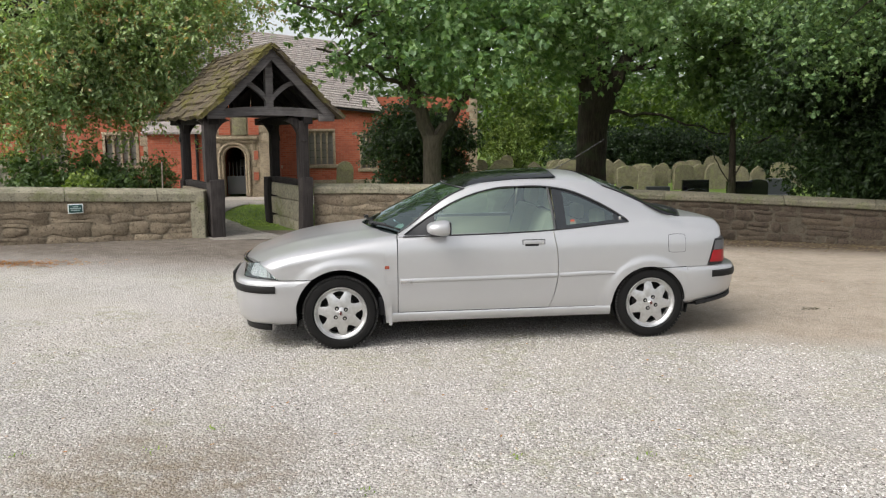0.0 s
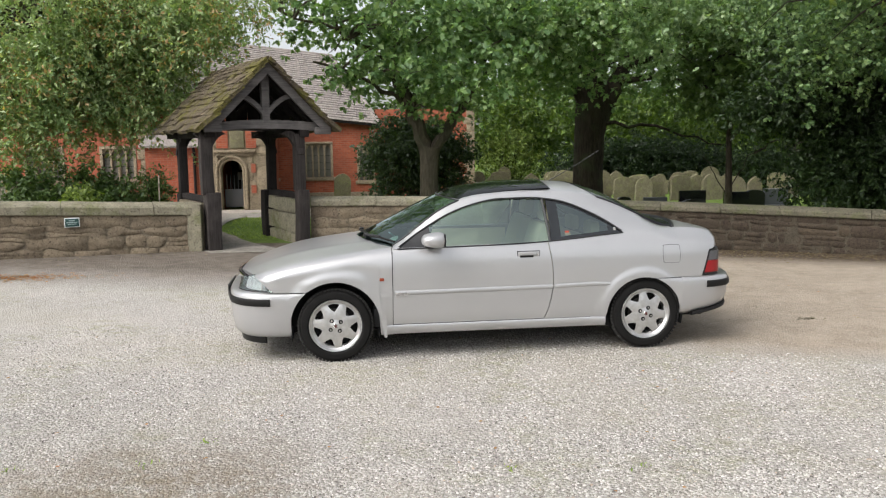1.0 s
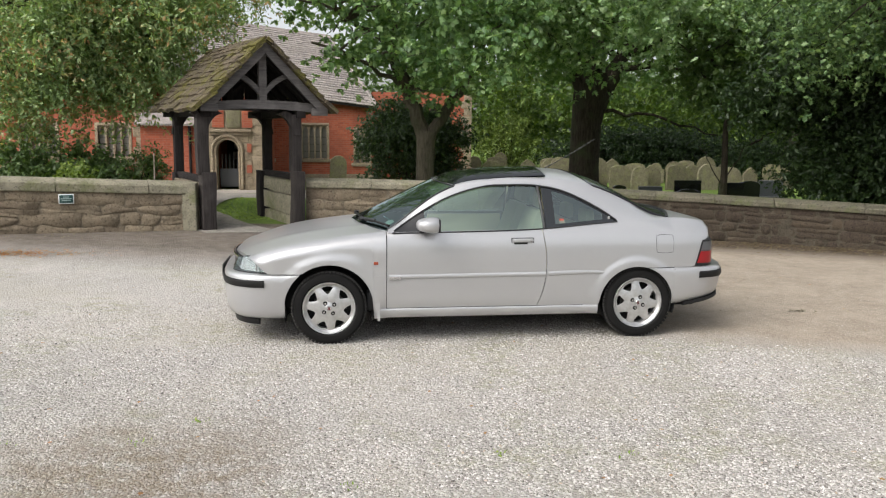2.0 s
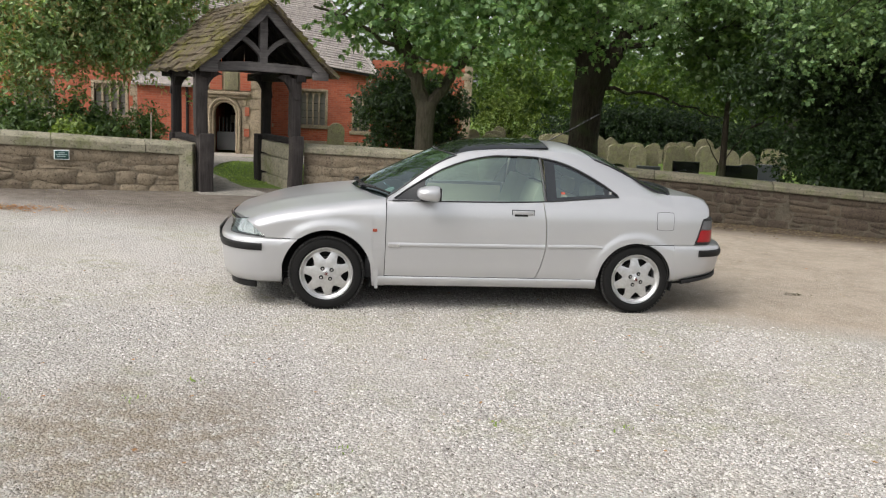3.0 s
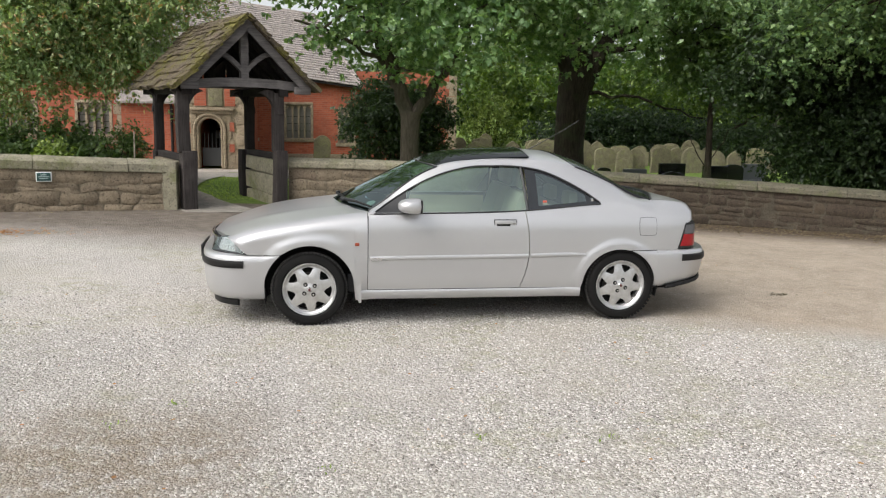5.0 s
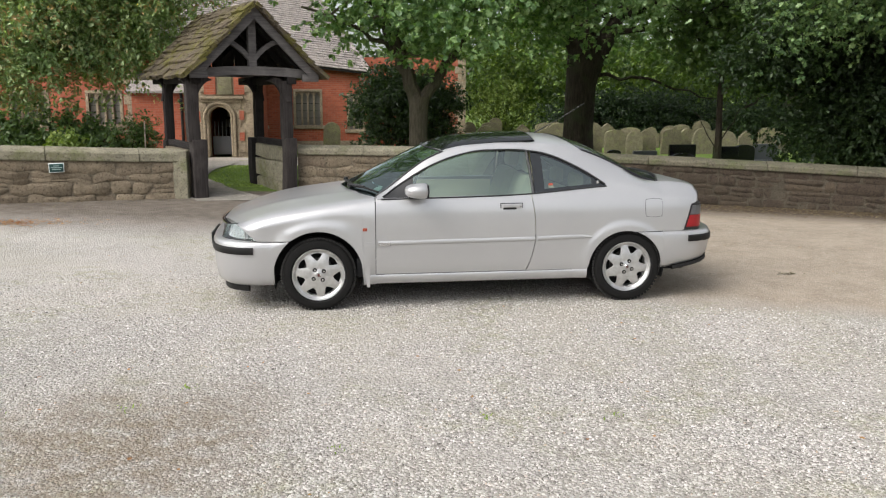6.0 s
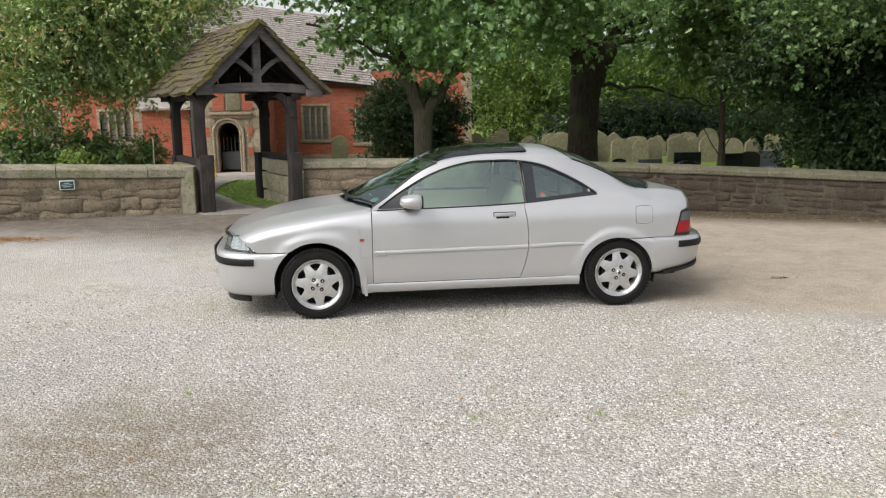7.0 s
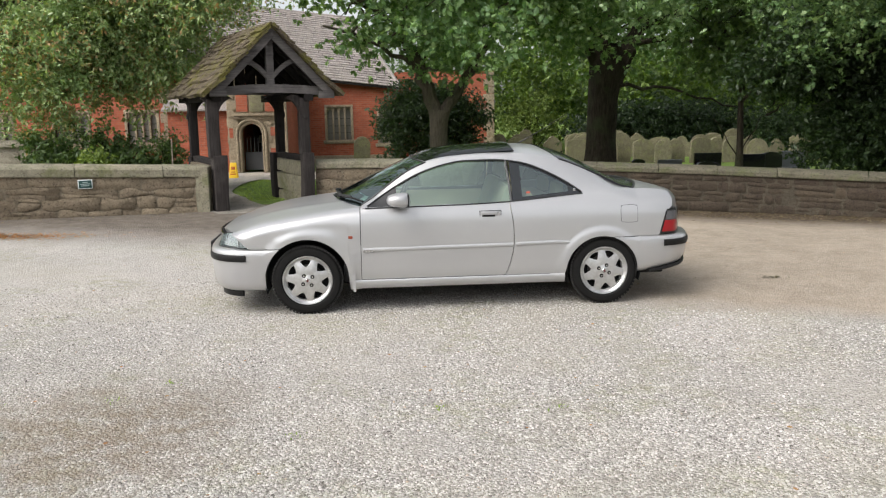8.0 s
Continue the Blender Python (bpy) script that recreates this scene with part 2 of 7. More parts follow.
def brickwork():
    m = mat("red_brick", (0.4, 0.12, 0.07), 0.9, spec=0.2)
    k = Nodes(m)
    tc = k.t.nodes.new("ShaderNodeTexCoord").outputs["Object"]
    sep = k.t.nodes.new("ShaderNodeSeparateXYZ")
    k.link(tc, sep.inputs[0])
    cmb = k.t.nodes.new("ShaderNodeCombineXYZ")
    k.link(k.math("ADD", sep.outputs[0], sep.outputs[1]), cmb.inputs[0])
    k.link(sep.outputs[2], cmb.inputs[1])
    br = k.n("ShaderNodeTexBrick", Scale=1.0, Color1=(0.30, 0.072, 0.038, 1), Color2=(0.42, 0.118, 0.062, 1), Mortar=(0.31, 0.15, 0.105, 1), Mortar_Size=0.008, Bias=0.0, Brick_Width=0.225, Row_Height=0.075)
    k.link(cmb.outputs[0], br.inputs["Vector"])
    p = k.pos()
    col = k.mix(k.ramp(k.noise(p, 0.9, 6, 0.7), [(0.38, (0, 0, 0)), (0.66, (0.5, 0.5, 0.5))]), br.outputs["Color"], (0.22, 0.07, 0.045))
    col = k.mix(k.ramp(k.noise(p, 3.3, 8, 0.75), [(0.50, (0, 0, 0)), (0.72, (0.5, 0.5, 0.5))]), col, (0.16, 0.058, 0.04))
    col = k.mix(k.ramp(k.noise(p, 9, 6, 0.7), [(0.55, (0, 0, 0)), (0.8, (0.5, 0.5, 0.5))]), col, (0.46, 0.22, 0.14))
    k.color(col)
    k.normal(k.bump(br.outputs["Fac"], -0.5, 0.01))
    return m


def leaves(name, dark, mid, light, brown=None, part_brown=0.05):
    """Leaves: colour differs leaf by leaf; some light comes through."""
    m = mat(name, mid, 0.42, spec=0.5)
    k = Nodes(m)
    stops = [(0.0, dark), (0.55, mid), (0.95, light)]
    col = k.ramp(k.island(), stops)
    p = k.pos()
    col = k.mix(k.ramp(k.noise(p, 0.7, 4), [(0.35, (0, 0, 0)), (0.7, (0.4, 0.4, 0.4))]), col, mid)
    if brown:
        r = k.math("FRACT", k.math("MULTIPLY", k.island(), 37.7))
        f = k.math("GREATER_THAN", r, 1.0 - part_brown)
        f = k.math("MULTIPLY", f, k.ramp(k.noise(p, 0.8, 3), [(0.42, (0, 0, 0)), (0.55, (1, 1, 1))]))
        col = k.mix(f, col, brown)
    k.color(col)
    tl = k.t.nodes.new("ShaderNodeBsdfTranslucent")
    k.link(k.mix(1.0, col, (0.9, 1.0, 0.35), "MULTIPLY"), tl.inputs["Color"])
    mx = k.t.nodes.new("ShaderNodeMixShader")
    mx.inputs["Fac"].default_value = 0.48
    k.link(k.b.outputs[0], mx.inputs[1])
    k.link(tl.outputs[0], mx.inputs[2])
    k.link(mx.outputs[0], k.out.inputs["Surface"])
    return m


def bark(name, a, b):
    m = mat(name, a, 0.95, spec=0.15)
    k = Nodes(m)
    p = k.pos((9, 9, 1.6))
    g = k.noise(p, 2.2, 8, 0.75)
    col = k.mix(k.ramp(g, [(0.35, (0, 0, 0)), (0.65, (1, 1, 1))]), a, b)
    col = k.mix(k.ramp(k.noise(k.pos(), 1.7, 5), [(0.5, (0, 0, 0)), (0.7, (0.6, 0.6, 0.6))]), col, (0.05, 0.065, 0.03))
    k.color(col)
    k.normal(k.bump(g, 1.0, 0.04))
    return m


def ground_material():
    """Pale limestone chippings, trodden earth by the wall, grass beyond it."""
    m = mat("gravel_and_earth", (0.5, 0.48, 0.45), 0.95, spec=0.2)
    k = Nodes(m)
    p = k.pos()
    sep = k.t.nodes.new("ShaderNodeSeparateXYZ")
    k.link(p, sep.inputs[0])
    X, Y = sep.outputs[0], sep.outputs[1]
    # chippings at two sizes
    cells = k.voronoi(p, 50, out="Color")
    cells2 = k.voronoi(p, 105, out="Color")
    chips = k.ramp(cells, [(0.0, (0.17, 0.155, 0.14)), (0.2, (0.36, 0.34, 0.315)), (0.65, (0.50, 0.48, 0.45)), (1.0, (0.66, 0.64, 0.61))])
    fine = k.ramp(cells2, [(0.0, (0.20, 0.18, 0.16)), (0.6, (0.50, 0.48, 0.445)), (1.0, (0.68, 0.66, 0.63))])
    gravel = k.mix(0.40, chips, fine)
    # shade in the gaps between chippings, multiplied into the colour
    edge = k.ramp(k.voronoi(p, 50), [(0.22, (1, 1, 1)), (0.60, (0.38, 0.36, 0.33))])
    gravel = k.mix(0.52, gravel, edge, "MULTIPLY")
    # sandy, mossy and soiled patches
    sand = k.ramp(k.noise(p, 0.42, 6, 0.62), [(0.44, (0, 0, 0)), (0.62, (0.28, 0.28, 0.28))])
    gravel = k.mix(sand, gravel, (0.55, 0.51, 0.46))
    # finer, paler stone where cars turn
    track = k.math("MULTIPLY", k.ramp(k.math("MULTIPLY_ADD", X, -0.25), [(0.05, (0, 0, 0)), (0.45, (1, 1, 1))]), k.ramp(k.math("MULTIPLY", k.math("ADD", Y, 1.4), 0.25), [(0.05, (0, 0, 0)), (0.5, (0.36, 0.36, 0.36))]))
    gravel = k.mix(k.math("MULTIPLY", track, k.ramp(k.noise(p, 1.9, 8, 0.7), [(0.32, (0.35, 0.35, 0.35)), (0.6, (1, 1, 1))])), gravel, (0.60, 0.565, 0.515))
    patch = k.noise(p, 0.75, 7, 0.66)
    gravel = k.mix(k.ramp(patch, [(0.48, (0, 0, 0)), (0.66, (0.42, 0.42, 0.42))]), gravel, (0.34, 0.315, 0.255))
    moss = k.math("MULTIPLY", k.ramp(k.noise(p, 1.1, 5, 0.6), [(0.50, (0, 0, 0)), (0.62, (1, 1, 1))]), k.ramp(k.noise(p, 9.0, 7, 0.75), [(0.46, (0, 0, 0)), (0.60, (0.6, 0.6, 0.6))]))
    gravel = k.mix(moss, gravel, (0.26, 0.255, 0.155))
    dirt_spots = k.ramp(k.noise(p, 2.3, 9, 0.74), [(0.56, (0, 0, 0)), (0.74, (0.6, 0.6, 0.6))])
    gravel = k.mix(dirt_spots, gravel, (0.27, 0.24, 0.195))
    spot = k.n("ShaderNodeVectorMath")
    spot.operation = "DISTANCE"
    k.link(p, spot.inputs[0])
    spot.inputs[1].default_value = (-1.0, -2.45, 0)
    worn = k.math("ADD", spot.outputs["Value"], k.math("MULTIPLY", k.math("SUBTRACT", k.noise(p, 1.3, 9, 0.75), 0.17), 2.2))
    blot = k.ramp(k.noise(p, 5.0, 8, 0.8), [(0.34, (0, 0, 0)), (0.54, (1, 1, 1))])
    gravel = k.mix(k.math("MULTIPLY", k.ramp(k.math("MULTIPLY", worn, 0.25), [(0.27, (0.9, 0.9, 0.9)), (0.45, (0, 0, 0))]), blot), gravel, (0.215, 0.18, 0.135))
    # trodden earth: towards the far wall and on the rear side of the car
    earth = k.ramp(k.noise(p, 4.5, 9, 0.75), [(0.25, (0.22, 0.178, 0.135)), (0.6, (0.36, 0.305, 0.24)), (0.85, (0.46, 0.40, 0.325))])
    earth = k.mix(k.ramp(k.noise(p, 26.0, 8, 0.8), [(0.42, (0, 0, 0)), (0.66, (0.7, 0.7, 0.7))]), earth, (0.20, 0.165, 0.13))
    earth = k.mix(k.ramp(cells2, [(0.72, (0, 0, 0)), (0.95, (0.6, 0.6, 0.6))]), earth, (0.56, 0.52, 0.47))
    earth = k.mix(k.ramp(k.noise(p, 1.4, 6, 0.7), [(0.45, (0, 0, 0)), (0.65, (0.45, 0.45, 0.45))]), earth, (0.40, 0.335, 0.265))
    wob = k.math("MULTIPLY", k.math("SUBTRACT", k.noise(p, 0.9, 6, 0.7), 0.5), 3.2)
    e1 = k.math("MINIMUM", k.math("ADD", k.math("ADD", Y, 0.1), k.math("MULTIPLY", k.math("SUBTRACT", X, 2.9), 0.45)), k.math("MULTIPLY", k.math("SUBTRACT", X, 2.35), 1.3))
    e1 = k.math("ADD", e1, k.math("MULTIPLY", wob, 0.3))
    r1 = k.n("ShaderNodeMapRange")
    for s, v in (("From Min", -0.25), ("From Max", 0.45)):
        r1.inputs[s].default_value = v
    k.link(e1, r1.inputs["Value"])
    base = k.mix(r1.outputs["Result"], gravel, earth)
    # dark grey-brown earth strip along the wall foot
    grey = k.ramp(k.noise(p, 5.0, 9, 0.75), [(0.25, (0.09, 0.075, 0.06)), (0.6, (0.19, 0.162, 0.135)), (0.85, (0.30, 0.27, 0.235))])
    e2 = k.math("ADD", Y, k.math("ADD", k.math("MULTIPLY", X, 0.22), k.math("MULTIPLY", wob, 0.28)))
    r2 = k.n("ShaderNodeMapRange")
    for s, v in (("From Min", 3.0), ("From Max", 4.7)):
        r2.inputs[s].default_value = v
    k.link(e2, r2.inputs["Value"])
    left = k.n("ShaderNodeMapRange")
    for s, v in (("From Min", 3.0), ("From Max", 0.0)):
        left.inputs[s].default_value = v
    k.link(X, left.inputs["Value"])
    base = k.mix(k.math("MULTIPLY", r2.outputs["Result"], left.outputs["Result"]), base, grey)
    # leaf mould along the foot of the long wall
    e3 = k.math("ADD", k.math("ADD", Y, k.math("MULTIPLY", X, 0.57)), k.math("MULTIPLY", wob, 0.30))
    r4 = k.n("ShaderNodeMapRange")
    for s, v in (("From Min", 8.0), ("From Max", 9.5)):
        r4.inputs[s].default_value = v
    k.link(e3, r4.inputs["Value"])
    right = k.n("ShaderNodeMapRange")
    for s, v in (("From Min", 1.0), ("From Max", 4.0)):
        right.inputs[s].default_value = v
    k.link(X, right.inputs["Value"])
    mould = k.ramp(k.noise(p, 7.0, 9, 0.8), [(0.25, (0.06, 0.045, 0.032)), (0.6, (0.13, 0.10, 0.075)), (0.85, (0.22, 0.18, 0.14))])
    base = k.mix(k.math("MULTIPLY", r4.outputs["Result"], right.outputs["Result"]), base, mould)
    # grass in the churchyard
    turf = k.ramp(k.noise(p, 7, 8, 0.75), [(0.25, (0.075, 0.12, 0.022)), (0.55, (0.14, 0.21, 0.04)), (0.85, (0.23, 0.30, 0.075))])
    r3 = k.n("ShaderNodeMapRange")
    for s, v in (("From Min", 7.95), ("From Max", 8.05)):
        r3.inputs[s].default_value = v
    k.link(Y, r3.inputs["Value"])
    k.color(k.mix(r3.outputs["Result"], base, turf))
    h = k.math("SUBTRACT", 1.0, k.voronoi(p, 50))
    h2 = k.math("SUBTRACT", 1.0, k.voronoi(p, 105))
    hh = k.math("ADD", h, k.math("MULTIPLY", h2, 0.5))
    flat = k.math("SUBTRACT", 1.0, k.math("MULTIPLY", r1.outputs["Result"], 0.5))
    k.normal(k.bump(k.math("MULTIPLY", hh, flat), 0.9, 0.015))
    return m


PAINT = paint()
GLASS = glass("tinted_car_glass", (0.46, 0.60, 0.58), 0.02, 4.0)
SCREEN = glass("windscreen_glass", (0.16, 0.24, 0.21), 0.012, 1.3)
ROOFGLASS = mat("smoked_roof_glass", (0.003, 0.004, 0.004), 0.05, 0, 0.0, 0.3)
ROOFGLASS.node_tree.nodes["Principled BSDF"].inputs["IOR"].default_value = 1.22
LENS = glass("clear_lens", (0.93, 0.96, 0.97), 0.02, 1.2)
RUBBER = rubber("black_rubber", 0.007, 0.45, 0.2)
TYRE = rubber("tyre_rubber", 0.006, 0.7, 0.15)
TREAD = rubber("dusty_tread_rubber", 0.028, 0.9, 0.1)
TRIM = mat("black_trim", (0.012, 0.012, 0.013), 0.38)
FRIT = mat("dark_window_border", (0.014, 0.016, 0.018), 0.15, 0, 0.25)
CAVITY = mat("dark_cavity", (0.006, 0.006, 0.006), 0.9)
CHROME = mat("chrome", (0.75, 0.75, 0.76), 0.10, 1.0)
REFLECTOR = mat("lamp_reflector", (0.55, 0.56, 0.56), 0.26, 0.55)
REDLENS = mat("red_lamp_lens", (0.27, 0.003, 0.007), 0.3, 0, 0.15)
SMOKE = mat("smoked_lamp_lens", (0.09, 0.09, 0.095), 0.3, 0, 0.2)
ORANGE = mat("orange_lamp_lens", (0.25, 0.035, 0.010), 0.3, 0, 0.6)
CREAM = mat("cream_leather", (0.72, 0.68, 0.50), 0.5)
DASH = mat("dark_dashboard", (0.03, 0.03, 0.032), 0.6)
LINER = mat("grey_headlining", (0.42, 0.41, 0.38), 0.9)
ALLOY = alloy()
WALLSTONE = stone("rubble_sandstone", (0.275, 0.222, 0.155), (0.205, 0.166, 0.118), (0.155, 0.118, 0.088), 1.0)
# brown weathered stone, darkened further for the shade of overhanging trees
DARKSTONE = stone("weathered_shaded_sandstone", (0.09, 0.069, 0.048), (0.054, 0.043, 0.032), (0.042, 0.031, 0.025), 1.0)
CAPSTONE = stone("mossy_capstone", (0.30, 0.27, 0.20), (0.265, 0.245, 0.18), (0.235, 0.22, 0.165), 1.0, (0.17, 0.175, 0.085), False, 0.5)
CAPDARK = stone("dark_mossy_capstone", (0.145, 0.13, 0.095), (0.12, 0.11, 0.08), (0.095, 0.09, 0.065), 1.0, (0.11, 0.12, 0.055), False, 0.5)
MORTAR = stone("lime_mortar", (0.22, 0.185, 0.135), (0.205, 0.17, 0.125), (0.205, 0.17, 0.125), 2.0)
# mortar of the long wall, tree shade included in its colour
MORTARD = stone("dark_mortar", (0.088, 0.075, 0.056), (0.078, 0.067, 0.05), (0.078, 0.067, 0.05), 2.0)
ASHLAR = stone("church_dressed_stone", (0.33, 0.27, 0.19), (0.28, 0.225, 0.16), (0.225, 0.18, 0.13), 1.0)
HEADSTONE = stone("lichened_headstone", (0.235, 0.215, 0.14), (0.185, 0.165, 0.108), (0.125, 0.106, 0.072), 2.0, (0.25, 0.25, 0.12), False, 0.5)
GRANITE = mat("polished_black_granite", (0.012, 0.012, 0.014), 0.12, 0, 0.5)
GREYGRANITE = mat("grey_granite", (0.11, 0.115, 0.125), 0.3)
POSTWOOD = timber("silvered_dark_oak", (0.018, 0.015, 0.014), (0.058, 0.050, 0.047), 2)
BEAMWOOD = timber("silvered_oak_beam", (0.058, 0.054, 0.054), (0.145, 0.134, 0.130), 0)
# dark oak; on the gate it also carries the shade under the roof
DARKWOOD = timber("dark_shaded_oak", (0.008, 0.007, 0.007), (0.026, 0.022, 0.021), 2)
SLAB = slates("mossy_stone_slates", (0.155, 0.122, 0.085), (0.09, 0.074, 0.055), (0.05, 0.042, 0.034), (0.13, 0.122, 0.022), 0.47)
ROOFSLATE = slates("grey_roof_slates", (0.33, 0.295, 0.27), (0.285, 0.255, 0.235), (0.235, 0.21, 0.195), (0.24, 0.23, 0.16), 0.6, True)
BRICK = brickwork()
LEADGLASS = mat("leaded_dark_glass", (0.17, 0.16, 0.135), 0.45, 0, 0.1)
PAVING = stone("worn_path_paving", (0.30, 0.275, 0.24), (0.27, 0.25, 0.22), (0.25, 0.23, 0.20), 1.0)
BARK1 = bark("grey_brown_bark", (0.055, 0.046, 0.035), (0.125, 0.108, 0.082))
BARK2 = bark("dark_ridged_bark", (0.018, 0.014, 0.011), (0.06, 0.048, 0.037))
LEAF_OAK = leaves("broad_green_leaves", (0.085, 0.165, 0.065), (0.18, 0.30, 0.12), (0.39, 0.53, 0.25))
LEAF_PALE = leaves("pale_oak_leaves", (0.14, 0.23, 0.11), (0.28, 0.40, 0.205), (0.52, 0.63, 0.40))
LEAF_DARK = leaves("deep_green_leaves", (0.06, 0.105, 0.036), (0.095, 0.155, 0.05), (0.15, 0.22, 0.07))
LEAF_SMALL = leaves("small_dull_green_leaves", (0.175, 0.27, 0.12), (0.31, 0.42, 0.19), (0.52, 0.60, 0.34), (0.48, 0.32, 0.16), 0.24)
LEAF_BOUGH = leaves("mid_green_bough_leaves", (0.055, 0.11, 0.042), (0.12, 0.205, 0.078), (0.31, 0.43, 0.20))
# leaf green with sunlight put into the colour, for the middle woodland
LEAF_LIT = leaves("sunlit_yellow_green_leaves", (0.055, 0.10, 0.02), (0.11, 0.18, 0.033), (0.21, 0.29, 0.06))
LEAF_YEW = leaves("blackish_green_leaves", (0.014, 0.029, 0.012), (0.026, 0.050, 0.018), (0.048, 0.082, 0.026))
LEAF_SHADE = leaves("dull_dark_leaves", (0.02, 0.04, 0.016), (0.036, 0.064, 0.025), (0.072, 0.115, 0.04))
LEAF_GRASS = leaves("mown_grass", (0.19, 0.28, 0.06), (0.27, 0.37, 0.085), (0.36, 0.45, 0.13))
LEAF_BRIGHT = leaves("fresh_green_leaves", (0.11, 0.165, 0.035), (0.18, 0.25, 0.055), (0.27, 0.34, 0.09))

# ---- the ground: one sheet to the horizon ----
def axis(inner, step, far):
    a = list(np.arange(-inner, inner + 0.01, step))
    q = inner
    while q < far:
        q *= 1.35
        a = [-q] + a + [q]
    return a


gxs, gys = axis(16, 0.5, 900), axis(30, 0.5, 900)
gv = [(x, y, ground_z(x, y)) for y in gys for x in gxs]
n = len(gxs)
gf = [(j * n + i, j * n + i + 1, (j + 1) * n + i + 1, (j + 1) * n + i) for j in range(len(gys) - 1) for i in range(n - 1)]
ground = put("ground", mesh_from("ground", gv, gf, ground_material()))
tagged(ground, "pale gravel car park with trodden earth and grass beyond", "ground", kind="structure")


# ---- rubble walls ----
def clip(poly, a, b, c):
    """The part of a polygon where a*x + b*y <= c."""
    out = []
    for (x0, y0), (x1, y1) in zip(poly, poly[1:] + poly[:1]):
        d0, d1 = a * x0 + b * y0 - c, a * x1 + b * y1 - c
        if d0 <= 0:
            out.append((x0, y0))
        if d0 * d1 < 0:
            t = d0 / (d0 - d1)
            out.append((x0 + (x1 - x0) * t, y0 + (y1 - y0) * t))
    return out


def cells(seeds, wide, x0, x1, y0, y1):
    """Stone outlines: Voronoi cells in a plane squeezed by the factor wide along x."""
    res = []
    for i, (sx, sy) in enumerate(seeds):
        poly = [(x0, y0), (x1, y0), (x1, y1), (x0, y1)]
        for j, (tx, ty) in enumerate(seeds):
            if i == j or abs(tx - sx) > 1.3 or not poly:
                continue
            ax, ay = (tx - sx) / wide ** 2, ty - sy
            c = (ax * (tx + sx) + ay * (ty + sy)) / 2
            poly = clip(poly, ax, ay, c)
        if len(poly) > 2:
            res.append(poly)
    return res


def coursed(rnd, L, H, rows, length):
    """Squared rubble: rough courses of uneven height, some stones split in two."""
    hs = [rnd.uniform(0.7, 1.35) for _ in range(rows)]
    zs = np.cumsum([0] + hs) / sum(hs) * (H + 0.04) - 0.04         # the lowest course runs into the ground
    res = []
    for z0, z1 in zip(zs, zs[1:]):
        s = 0.0
        while s < L - 0.01:
            e = min(L, s + rnd.uniform(*length) * rnd.choice((0.6, 1, 1.2)))
            if L - e < 0.1:
                e = L
            if z1 - z0 > 0.13 and rnd.random() < 0.35:
                m = z0 + (z1 - z0) * rnd.uniform(0.35, 0.65)
                res += [[(s, z0), (e, z0), (e, m), (s, m)], [(s, m), (e, m), (e, z1), (s, z1)]]
            else:
                res.append([(s, z0), (e, z0), (e, z1), (s, z1)])
            s = e
    return res


